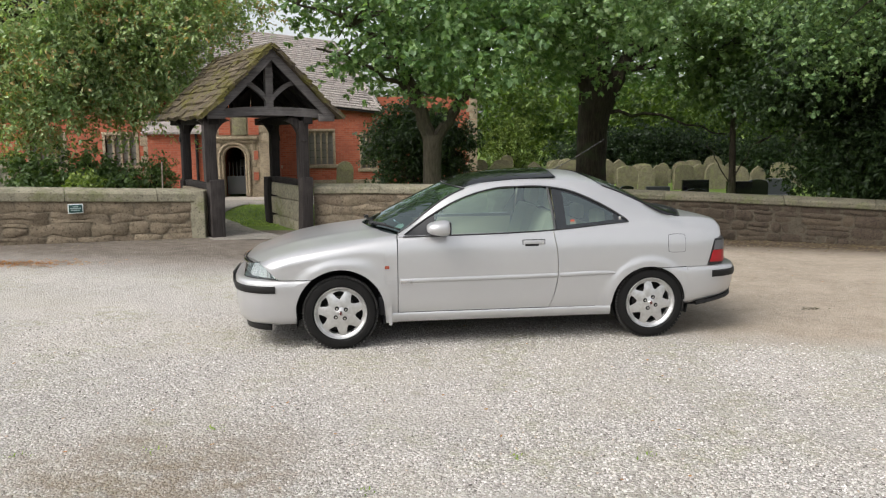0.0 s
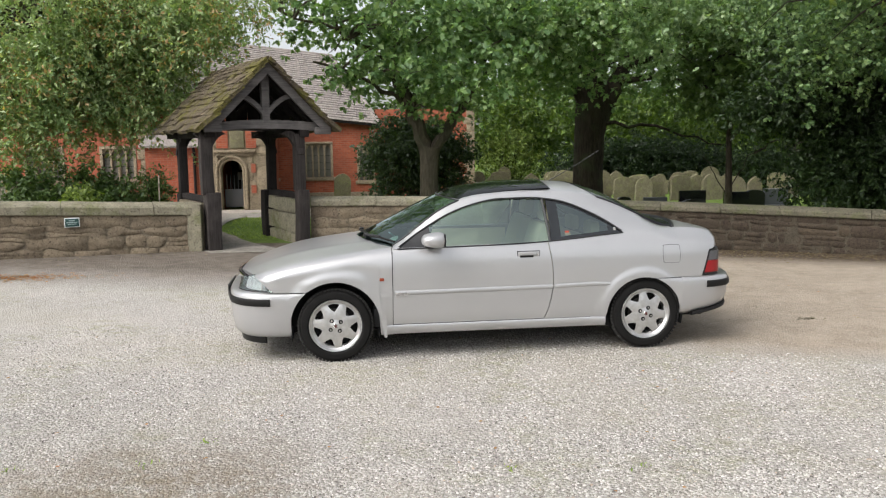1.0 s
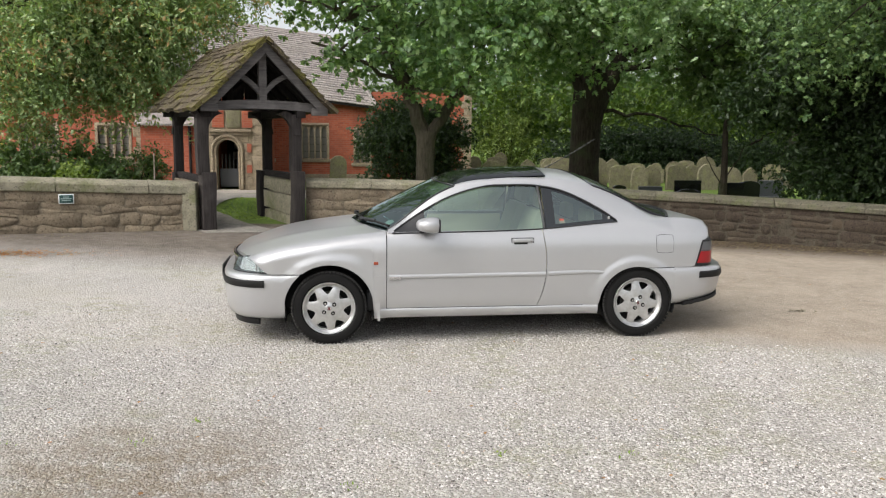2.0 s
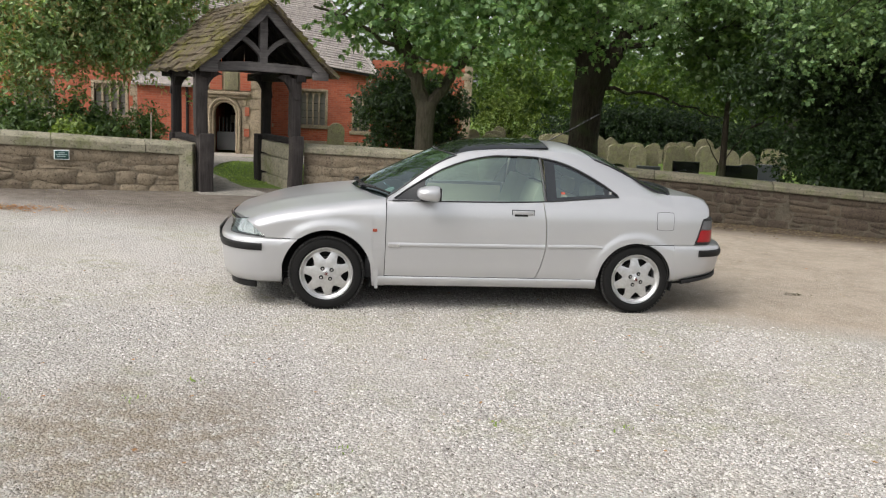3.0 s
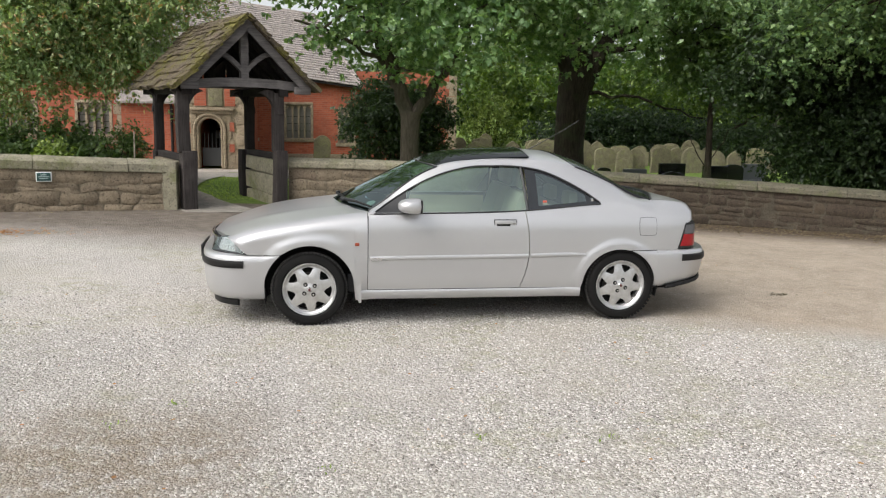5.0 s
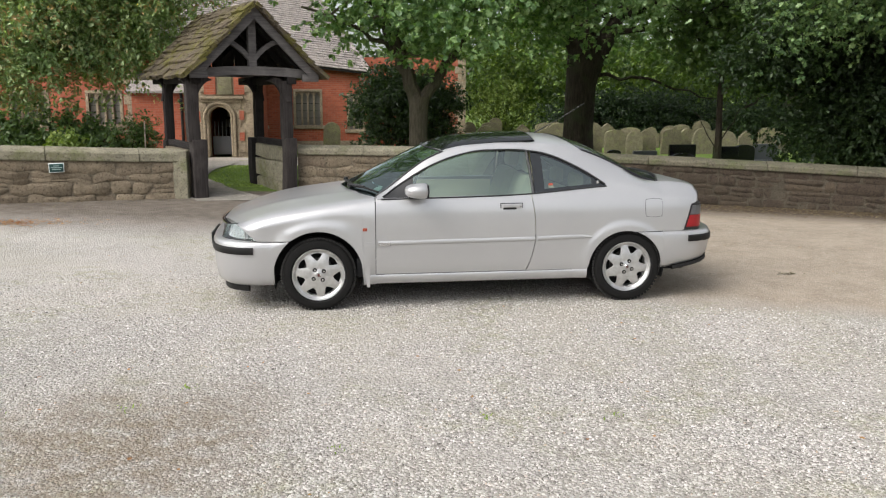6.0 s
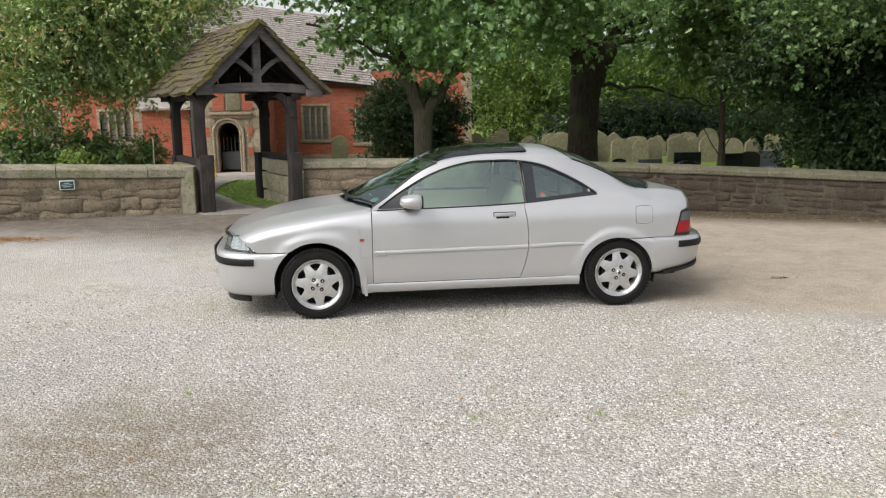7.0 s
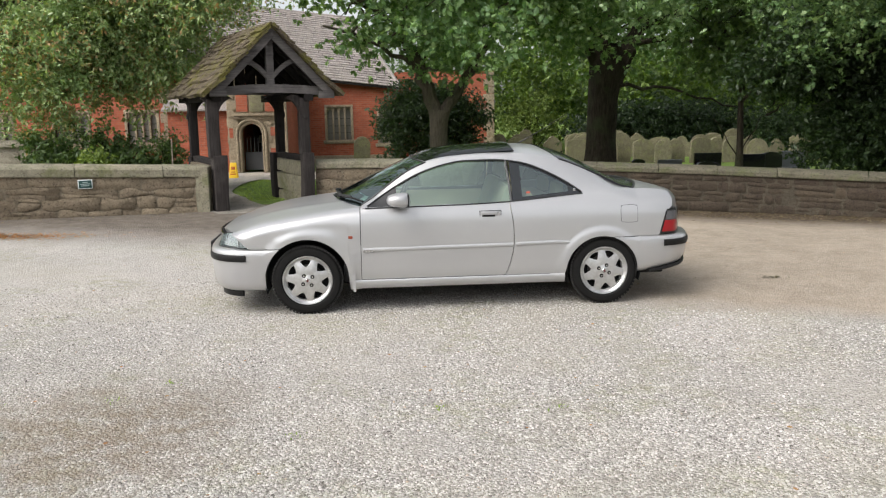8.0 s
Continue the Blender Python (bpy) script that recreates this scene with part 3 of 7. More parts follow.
def rubble_wall(name, pts, tops, feet, rows, length, wide, cap_h, cap_len, material, cap_material, mortar, label, seed, jitter=0.35, thick=0.42, squared=False, wild=1.0):
    """A wall along a plan line with each stone and capstone a piece of its own."""
    rnd = random.Random(seed)
    d = np.cumsum([0] + [math.dist(a, b) for a, b in zip(pts, pts[1:])])
    at = curve1([(q, p) for q, p in zip(d, pts)])
    top = curve1([(q, z) for q, z in zip(d, tops)])
    foot = curve1([(q, z) for q, z in zip(d, feet)])
    L = float(d[-1])

    def face(s, z, out):
        """A point on the front: s along, z from 0 at the foot to 1 under the cap."""
        p, e = at(s), at(min(s + 0.05, L)) - at(max(s - 0.05, 0))
        e = e / np.hypot(*e)
        zz = foot(s) + (top(s) - cap_h - foot(s)) * z
        return Vector((p[0] + e[1] * out, p[1] - e[0] * out, zz))
    wall = new(name)
    tagged(wall, label, "wall", kind="structure")
    ss = span(0, L, int(L / 0.4) + 2)
    vts, fs = [], []
    for s in ss:
        for out, z in ((0.001, -0.35), (0.001, 1.0), (-thick, 1.0), (-thick, -0.35)):
            vts.append(face(s, z, out))
    for i in range(len(ss) - 1):
        for j in range(4):
            fs.append((i * 4 + j, (i + 1) * 4 + j, (i + 1) * 4 + (j + 1) % 4, i * 4 + (j + 1) % 4))
    fs += [(0, 1, 2, 3), tuple((len(ss) - 1) * 4 + j for j in (3, 2, 1, 0))]
    put("core", mesh_from("core", vts, fs, mortar, False), wall)
    H = 0.62
    seeds = []
    for r in range(rows):
        s = rnd.uniform(-0.3, 0)
        while s < L + 0.3:
            step = rnd.uniform(*length)
            seeds.append((s + step / 2, (r + 0.5 + rnd.uniform(-jitter, jitter)) / rows * H))
            s += step
    outlines = coursed(rnd, L, H, rows, length) if squared else cells(seeds, wide, 0, L, -0.04, H)
    for poly in outlines:
        cx, cy = sum(p[0] for p in poly) / len(poly), sum(p[1] for p in poly) / len(poly)
        # wobble long edges so that no joint is ruler-straight
        pl = []
        for a, b in zip(poly, poly[1:] + poly[:1]):
            n_ = max(1, int(math.dist(a, b) / 0.075))
            for i_ in range(n_):
                x_, y_ = a[0] + (b[0] - a[0]) * i_ / n_, a[1] + (b[1] - a[1]) * i_ / n_
                o = noise.noise_vector(Vector((x_ * 5, y_ * 7, seed))) * 0.030 * wild + noise.noise_vector(Vector((x_ * 17, y_ * 17, seed))) * 0.012
                pl.append((x_ + o.x, y_ + (o.y if 0.0 < y_ < H - 0.01 else 0.0)))
        pl = [tuple(0.22 * a_ + 0.56 * b_ + 0.22 * c_ for a_, b_, c_ in zip(pl[i_ - 1], pl[i_], pl[(i_ + 1) % len(pl)])) for i_ in range(len(pl))]
        k, proud = len(pl), rnd.uniform(0.003, 0.015)

        def ring(shrink, out):
            res = []
            for x, y in pl:
                q = max(0.3, 1 - shrink / max(0.03, math.hypot(x - cx, y - cy)))
                res.append(face(min(max(cx + (x - cx) * q, 0), L), (cy + (y - cy) * q) / H, out))
            return res
        v = ring(0.003, -0.03) + ring(0.004, proud * 0.45) + ring(0.014, proud)
        v.append(face(cx, cy / H, proud + rnd.uniform(-0.005, 0.009)))
        f = [(a * k + i, a * k + (i + 1) % k, (a + 1) * k + (i + 1) % k, (a + 1) * k + i) for a in (0, 1) for i in range(k)]
        f += [(2 * k + i, 2 * k + (i + 1) % k, 3 * k) for i in range(k)]
        put("stone", mesh_from("stone", v, f, material, True, 55), wall)
    s = 0.0
    while s < L - 0.05:
        e = min(L, s + rnd.uniform(*cap_len))
        lift, out = rnd.uniform(-0.004, 0.006), rnd.uniform(0.035, 0.05)
        v = []
        cs = span(s + 0.005, e - 0.005, 4)
        for q in cs:
            t = top(q) + lift
            p0 = face(q, 1, 0)
            for o, z in ((out - 0.012, t - cap_h), (out, t - cap_h + 0.014), (out, t - 0.075), (out - 0.03, t - 0.045), (-thick / 2, t), (-thick - out + 0.03, t - 0.045), (-thick - out, t - cap_h)):
                w = face(q, 1, o + rnd.uniform(-0.003, 0.003))
                v.append((w.x, w.y, z + rnd.uniform(-0.003, 0.003)))
        f = [(i * 7 + j, i * 7 + (j + 1) % 7, (i + 1) * 7 + (j + 1) % 7, (i + 1) * 7 + j) for i in range(3) for j in range(7)]
        f += [tuple(range(7))[::-1], tuple(21 + j for j in range(7))]
        put("capstone", mesh_from("capstone", v, f, cap_material, True, 25), wall)
        s = e
    return wall, face, L


left_wall, left_face, left_len = rubble_wall(
    "wall_west", [(-9.5, 4.80), (-7.0, 5.54), (-4.75, 6.22), (-2.14, 7.0)], [1.09, 1.02, 0.945, 0.815], [0.22, 0.16, 0.09, 0.0],
    4, (0.24, 0.95), 2.0, 0.20, (1.2, 2.0), WALLSTONE, CAPSTONE, MORTAR, "low brown rubble stone wall with pale mossy capstones", 4, squared=True, wild=2.3)
rubble_wall(
    "wall_middle", [(-0.40, 7.86), (0.8, 7.86), (1.9, 7.75), (3.2, 7.52)], [0.82, 0.80, 0.78, 0.745], [0.03, 0.0, -0.02, -0.04],
    3, (0.30, 0.85), 2.1, 0.16, (1.0, 1.5), WALLSTONE, CAPSTONE, MORTAR, "low rubble stone wall with large irregular stones", 6, squared=True, wild=2.5)
# long wall in the darker stone set, which has tree shade in its colour
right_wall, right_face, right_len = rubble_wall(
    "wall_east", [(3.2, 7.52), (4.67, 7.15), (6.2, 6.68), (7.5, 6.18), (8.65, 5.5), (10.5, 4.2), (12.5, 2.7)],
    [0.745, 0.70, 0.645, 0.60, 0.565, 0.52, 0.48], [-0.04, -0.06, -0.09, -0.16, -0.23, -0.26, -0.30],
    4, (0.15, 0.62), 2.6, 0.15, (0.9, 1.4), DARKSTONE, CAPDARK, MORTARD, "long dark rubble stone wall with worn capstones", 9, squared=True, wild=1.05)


# ---- a paved path through the gate to the porch ----
pc = curve1([(6.6, -1.3), (7.6, -1.95), (8.6, -2.42), (9.9, -2.95), (11.5, -3.12), (13.3, -3.17), (15, -3.1), (18.5, -3.2), (21, -3.3)])
v, f = [], []
for i, y in enumerate(span(6.7, 20.9, 40)):
    for q in (-1, 1):
        w = 0.68 if y < 8.6 else 0.75
        v.append((pc(y) + q * w, y, ground_z(pc(y), y) + 0.012))
for i in range(39):
    f.append((2 * i, 2 * i + 1, 2 * i + 3, 2 * i + 2))
q = len(v)
for x in span(-12, 4, 33):                          # the walk along the church front
    for y in (15.1, 18.2):
        v.append((x, y, ground_z(x, y) + 0.008))
f += [(q + 2 * i, q + 2 * i + 2, q + 2 * i + 3, q + 2 * i + 1) for i in range(32)]
tagged(put("path", mesh_from("path", v, f, PAVING)), "grey paved path leading through the gate", "path", kind="structure")
v, f = [], []
for x in span(-12, 4, 33):                          # paler flags before the porch
    for y in (18.2, 20.9):
        v.append((x, y, ground_z(x, y) + 0.02))
f = [(2 * i, 2 * i + 2, 2 * i + 3, 2 * i + 1) for i in range(32)]
FLAGS = stone("pale_flagstone", (0.42, 0.375, 0.32), (0.37, 0.33, 0.28), (0.33, 0.29, 0.25), 1.0)
tagged(put("pavement", mesh_from("pavement", v, f, FLAGS)), "pale flagged strip before the church porch", "pavement", kind="structure")

# ---- lychgate ----
GATE = thing("lychgate", (-1.57, 8.2, 0), "timber lychgate with mossy stone-slate roof on the wall line", "gate", rz=24)


def rough_beam(lo, hi, bevel=0.012, wob=0.006, seed=1, m=None, cuts=7):
    """A squared timber, a little out of true."""
    rnd = random.Random(seed)
    lo, hi = Vector(lo), Vector(hi)
    ax = max(range(3), key=lambda i: hi[i] - lo[i])
    bm = bmesh.new()
    add_box(bm, lo, hi, bevel)
    es = [e for e in bm.edges if abs((e.verts[0].co - e.verts[1].co)[ax]) > 0.8 * (hi[ax] - lo[ax])]
    bmesh.ops.subdivide_edges(bm, edges=es, cuts=cuts, use_grid_fill=True)
    for v in bm.verts:
        q = v.co.copy()
        o = noise.noise_vector(Vector((q.x * 2 + seed * 7.1, q.y * 2, q.z * 2)))
        v.co += Vector((o.x, o.y, o.z)) * wob
        if m is not None:
            v.co = m @ v.co
    return bm


PX, PY = 0.795, 0.85
# each post leans a little on its base: base middle and half width, post middle and half width
POSTS = {(-1, -1): (-0.785, 0.115, -0.845, 0.095), (1, -1): (0.755, 0.10, 0.725, 0.085),
         (-1, 1): (-0.80, 0.10, -0.795, 0.075), (1, 1): (0.79, 0.14, 0.845, 0.075)}
for i, ((sx, sy), (bx, bw, tx, tw)) in enumerate(POSTS.items()):
    y = sy * PY
    wz = GATE.matrix_basis @ Vector((bx, y, 0))
    g = ground_z(wz.x, wz.y) - 0.06
    # rear posts get the darker oak, with the gate's inner shade in its colour
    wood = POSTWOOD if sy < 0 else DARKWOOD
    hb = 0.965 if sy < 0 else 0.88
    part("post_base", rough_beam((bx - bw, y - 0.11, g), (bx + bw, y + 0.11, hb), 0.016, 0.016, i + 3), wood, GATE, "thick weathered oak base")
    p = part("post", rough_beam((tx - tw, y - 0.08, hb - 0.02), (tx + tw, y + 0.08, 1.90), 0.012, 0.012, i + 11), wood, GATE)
    x = tx
    # curved brackets under the plates
    for dx, dy in ((-sx, 0), (sx * 0.55, 0), (0, -sy)):
        bm = bmesh.new()
        n = 9
        v = []
        for k in range(n):
            a = math.pi / 2 * k / (n - 1)
            r = 0.27
            o, z = tw - 0.06 + r * (1 - math.cos(a)), 1.50 + 0.40 * math.sin(a)
            for th, side in ((-0.05, 0), (0.05, 0), (0.05, 1), (-0.05, 1)):
                off = 0.03 + o + (0.0 if side == 0 else -0.13 * (1 - 0.3 * k / n) - 0.02)
                zz = z + (0.0 if side == 0 else 0.06)
                v.append(bm.verts.new((x + dx * off + (th if dx == 0 else 0), y + dy * off + (th if dy == 0 else 0), zz)))
        for k in range(n - 1):
            for j in range(4):
                bm.faces.new((v[k * 4 + j], v[k * 4 + (j + 1) % 4], v[k * 4 + 4 + (j + 1) % 4], v[k * 4 + 4 + j]))
        bm.faces.new(v[:4])
        bm.faces.new(v[-4:])
        part("bracket", bm, wood, GATE, "curved oak bracket")

RX, HS, APEX, EAVE = 0.14, 1.075, 3.07, 2.01      # roof middle, half span, heights
Y0, Y1 = -1.10, 1.75
for sx in (-1, 1):
    part("wall_plate", rough_beam((sx * PX - 0.08, Y0 + 0.12, 1.85), (sx * PX + 0.08, Y1 - 0.2, 1.98), 0.012, 0.006, 31 + sx), DARKWOOD, GATE)
for k, y in enumerate((-PY - 0.06, PY)):
    # cambered tie beam
    bm = bmesh.new()
    rows = []
    for q in span(-0.80, 1.08, 17):
        c = 0.055 * (1 - ((q - 0.14) / 0.94) ** 2)
        rows.append([bm.verts.new((q, y + o, z + c + 0.008 * noise.noise(Vector((q * 3, y, z))))) for o, z in ((-0.075, 1.935), (0.075, 1.935), (0.075, 2.075), (-0.075, 2.075))])
    for a, b in zip(rows, rows[1:]):
        for j in range(4):
            bm.faces.new((a[j], a[(j + 1) % 4], b[(j + 1) % 4], b[j]))
    bm.faces.new(rows[0])
    bm.faces.new(rows[-1])
    part("tie_beam", bm, BEAMWOOD, GATE, "cambered silver-grey tie beam")
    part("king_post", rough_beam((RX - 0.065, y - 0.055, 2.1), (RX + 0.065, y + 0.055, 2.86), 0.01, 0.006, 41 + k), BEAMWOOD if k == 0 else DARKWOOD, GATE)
    for s in (-1, 1):
        bm = bmesh.new()
        rows = []
        for q in span(0, 1, 10):
            o, z = 0.04 + 0.40 * q, 2.25 + 0.27 * (1 - (1 - q) ** 1.7)
            rows.append([bm.verts.new((RX + s * (o + a * 0.5), y + b, z - a * 0.9)) for a, b in ((-0.036, -0.045), (0.036, -0.045), (0.036, 0.045), (-0.036, 0.045))])
        for a, b in zip(rows, rows[1:]):
            for j in range(4):
                bm.faces.new((a[j], a[(j + 1) % 4], b[(j + 1) % 4], b[j]))
        bm.faces.new(rows[0])
        bm.faces.new(rows[-1])
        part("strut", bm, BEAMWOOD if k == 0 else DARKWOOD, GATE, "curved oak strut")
# barge boards, rafters and boarding under the slates; the roof's shade is in their dark colour
slope = math.degrees(math.atan2(APEX - EAVE, HS))
rlen = math.hypot(HS, APEX - EAVE)
for s in (-1, 1):
    def on_slope(lo, hi, seed, wob=0.005):
        """A timber lying along one slope: x up the slope from the eave, z out of it."""
        m = pose(RX + s * HS, 0, EAVE) @ Matrix(((-s, 0, 0, 0), (0, 1, 0, 0), (0, 0, 1, 0), (0, 0, 0, 1))) @ pose(0, 0, 0, 0, -slope)
        return rough_beam(lo, hi, 0.008, wob, seed, m)
    foot_z = 1.93 if s < 0 else 1.89
    bm = on_slope((0.0, Y0 - 0.02, -0.150), (rlen + 0.05, Y0 + 0.03, -0.015), 51 + s)
    for v in bm.verts:                              # the lower end is sawn off level
        v.co.z = max(v.co.z, foot_z + 0.002)
    part("barge_board", bm, BEAMWOOD, GATE, "grey oak barge board")
    part("barge_foot", box_bm((RX + s * (HS - 0.145) - 0.14, Y0 - 0.026, foot_z), (RX + s * (HS - 0.145) + 0.14, Y0 + 0.036, foot_z + 0.115), 0.012), BEAMWOOD, GATE, "squared foot of the barge board")
    for k, y in enumerate(span(Y0 + 0.35, Y1 - 0.1, 6)):
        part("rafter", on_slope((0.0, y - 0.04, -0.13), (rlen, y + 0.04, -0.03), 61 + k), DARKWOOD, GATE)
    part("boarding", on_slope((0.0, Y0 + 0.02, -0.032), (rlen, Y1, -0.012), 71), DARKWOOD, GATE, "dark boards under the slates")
    # stone slates in courses that shrink towards the ridge
    rnd = random.Random(80 + s)
    variants = []
    for k in range(10):
        bm = box_bm((0, 0, 0), (1, 1, 1))
        bmesh.ops.subdivide_edges(bm, edges=bm.edges[:], cuts=1, use_grid_fill=True)
        for v in bm.verts:
            v.co += Vector((rnd.uniform(-0.035, 0.035), rnd.uniform(-0.03, 0.03), rnd.uniform(-0.15, 0.15)))
        me = bpy.data.meshes.new("slate")
        bm.to_mesh(me)
        bm.free()
        me.materials.append(SLAB)
        variants.append(me)
    base = pose(RX + s * HS, 0, EAVE) @ Matrix(((-s, 0, 0, 0), (0, 1, 0, 0), (0, 0, 1, 0), (0, 0, 0, 1))) @ pose(0, 0, 0, 0, -slope)
    u, row = -0.13, 0
    while u < rlen - 0.04:
        exposed = 0.165 - 0.005 * row
        y = Y0 - 0.07 - rnd.uniform(0, 0.1)
        while y < Y1 + 0.05:
            w = rnd.uniform(0.17, 0.36)
            tall = min(exposed * 1.75, rlen + 0.02 - u)
            m = base @ pose(u + rnd.uniform(-0.009, 0.009), y, 0.008 + rnd.uniform(0, 0.010), rnd.uniform(-1.2, 1.2), rnd.uniform(6.5, 8.5), rnd.uniform(-1.2, 1.2))
            put("slate", rnd.choice(variants), GATE, "", m @ Matrix.Diagonal((tall, w - 0.008, rnd.uniform(0.05, 0.078), 1)))
            y += w
        u += exposed
        row += 1
y = Y0 - 0.06
rnd = random.Random(99)
while y < Y1:
    w = rnd.uniform(0.34, 0.45)
    bm = bmesh.new()
    rows = [[bm.verts.new((RX + a, yy, APEX + z)) for a, z in ((-0.17, -0.115), (-0.15, -0.075), (0, 0.068), (0.15, -0.075), (0.17, -0.115), (0, 0.02))] for yy in (y, y + w - 0.008)]
    for j in range(6):
        bm.faces.new((rows[0][j], rows[0][(j + 1) % 6], rows[1][(j + 1) % 6], rows[1][j]))
    bm.faces.new(rows[0])
    bm.faces.new(rows[1])
    part("ridge_stone", bm, SLAB, GATE, "mossy ridge stone", smooth=False)
    y += w
# upright boards close the rear gable, their colour darkened as shade
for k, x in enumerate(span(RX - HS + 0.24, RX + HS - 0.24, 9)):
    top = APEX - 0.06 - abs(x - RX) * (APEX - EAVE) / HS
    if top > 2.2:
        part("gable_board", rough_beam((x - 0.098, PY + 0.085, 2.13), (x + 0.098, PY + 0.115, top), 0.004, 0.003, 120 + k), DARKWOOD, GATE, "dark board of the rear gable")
# side rails and the stone infill beside the passage
part("side_rail", rough_beam((-PX - 0.06, -PY + 0.1, 0.80), (-PX + 0.06, PY - 0.1, 0.90), 0.01, 0.006, 91), DARKWOOD, GATE)
part("side_rail", rough_beam((PX - 0.06, -PY + 0.1, 0.80), (PX + 0.06, PY - 0.1, 0.905), 0.01, 0.006, 92), DARKWOOD, GATE)
rnd = random.Random(5)
for z, h, cuts in ((-0.1, 0.30, (0.5, 1)), (0.20, 0.34, (0.32, 0.78, 1)), (0.54, 0.255, (0.62, 1))):
    y = -PY + 0.115
    for c in cuts:
        e = -PY + 0.115 + (2 * PY - 0.23) * c
        bm = rough_beam((PX - 0.085 - rnd.uniform(0, 0.02), y + 0.006, z + 0.005), (PX + 0.10, e - 0.006, z + h - 0.005), 0.022, 0.03, rnd.randint(1, 99))
        part("infill_stone", bm, CAPSTONE, GATE, "", angle=30)
        y = e
for sx in (-1,):
    part("infill_stone", box_bm((-PX - 0.12, -PY + 0.105, -0.1), (-PX + 0.05, PY - 0.105, 0.79), 0.02), MORTAR, GATE)

# the end pier of the west wall beside the gate
bm = box_bm((-2.32, 6.93, -0.05), (-2.10, 7.33, 0.80), 0.025)
tagged(part("gate_pier", bm, CAPSTONE, None), "pale stone end pier of the low wall", "pier", kind="structure")

# ---- church ----
CHURCH = new("church")
tagged(CHURCH, "red brick church with stone windows and grey slate roof", "church")
CHURCH.matrix_basis = pose(0, 26, 0)
SAG = -0.115                    # the old eaves run downhill


def wall_with_holes(x0, x1, z0, z1, y0, y1, holes):
    """A thick wall in x and z; each hole (a, b, c, d) goes through it."""
    bm = bmesh.new()
    xs = sorted({x0, x1, *[h[0] for h in holes], *[h[1] for h in holes]})
    zs = sorted({z0, z1, *[h[2] for h in holes], *[h[3] for h in holes]})
    for xa, xb in zip(xs, xs[1:]):
        for za, zb in zip(zs, zs[1:]):
            cx, cz = (xa + xb) / 2, (za + zb) / 2
            if any(h[0] < cx < h[1] and h[2] < cz < h[3] for h in holes):
                continue
            add_box(bm, (xa, y0, za), (xb, y1, zb))
    bmesh.ops.remove_doubles(bm, verts=bm.verts, dist=0.0005)
    dup = {}
    for f in bm.faces:
        dup.setdefault(tuple(round(c, 3) for c in f.calc_center_median()), []).append(f)
    bmesh.ops.delete(bm, geom=[f for fs in dup.values() if len(fs) > 1 for f in fs], context="FACES_ONLY")
    return bm


def mullioned(x0, x1, z0, z1, y, lights):
    """A stone window: frame, sill, mullions with pointed heads, leaded panes."""
    w = new("window")
    w.parent = CHURCH
    w["label"] = "stone mullioned window with leaded glass"
    for nm, lo, hi in (("frame_side", (x0 - 0.10, y - 0.075, z0), (x0, y + 0.18, z1)), ("frame_side", (x1, y - 0.075, z0), (x1 + 0.10, y + 0.18, z1)),
                       ("lintel", (x0 - 0.10, y - 0.08, z1), (x1 + 0.10, y + 0.18, z1 + 0.10)), ("sill", (x0 - 0.18, y - 0.10, z0 - 0.14), (x1 + 0.18, y + 0.18, z0))):
        part(nm, box_bm(lo, hi, 0.015), ASHLAR, w)
    lw = (x1 - x0) / lights
    for i in range(lights):
        a, b = x0 + lw * i, x0 + lw * (i + 1)
        if i:
            part("mullion", box_bm((a - 0.035, y - 0.02, z0), (a + 0.035, y + 0.12, z1), 0.01), ASHLAR, w)
        part("pane", box_bm((a, y + 0.10, z0), (b, y + 0.115, z1)), LEADGLASS, w)
        # pointed head of the light
        bm = bmesh.new()
        n, r, mx = 7, lw / 2 - 0.035, (a + b) / 2
        zsp = z1 - lw * 0.75
        for s in (-1, 1):
            pr = [(mx + s * r * (1 - q ** 1.6), zsp + lw * 0.62 * q) for q in span(0, 1, n)]
            fr = [bm.verts.new((x, y + 0.0, z)) for x, z in pr] + [bm.verts.new((mx, y, z1)), bm.verts.new((mx + s * (r + 0.03), y, z1)), bm.verts.new((mx + s * (r + 0.03), y, zsp))]
            bk = [bm.verts.new(v.co + Vector((0, 0.1, 0))) for v in fr]
            bm.faces.new(fr)
            for j in range(len(fr)):
                bm.faces.new((fr[j], fr[(j + 1) % len(fr)], bk[(j + 1) % len(fr)], bk[j]))
        part("light_head", bm, ASHLAR, w)
        for z in span(z0, zsp, 5)[1:-1]:
            part("lead_bar", box_bm((a + 0.02, y + 0.092, z - 0.006), (b - 0.02, y + 0.10, z + 0.006)), DARKWOOD, w)
    return w


north = [(-1.02, -0.10, 0.46, 1.74), (1.04, 1.54, 0.30, 1.56), (-2.95, -2.24, 0.46, 1.80)]
bm = wall_with_holes(-16, 1.72, -1.6, 2.5, 0, 0.45, north)
for v in bm.verts:
    if v.co.z > 2.4:
        v.co.z = 2.66 + SAG * v.co.x
part("wall", bm, BRICK, CHURCH, "weathered red brick wall", smooth=False)
for h in north:
    mullioned(*h, 0.05, 4 if h[1] - h[0] > 0.9 else 3)
part("plinth", box_bm((-2.2, -0.10, -1.6), (1.78, 0.0, -0.14), 0.02), ASHLAR, CHURCH, "worn stone plinth")
part("gable_wall", box_bm((1.28, 0.45, -1.6), (1.72, 9.8, 2.42)), BRICK, CHURCH, smooth=False)
part("vestry_wall", box_bm((1.72, 0.8, -1.6), (5.75, 4.5, 3.1)), BRICK, CHURCH, "red brick vestry wall with stone corner", smooth=False)
rnd = random.Random(12)
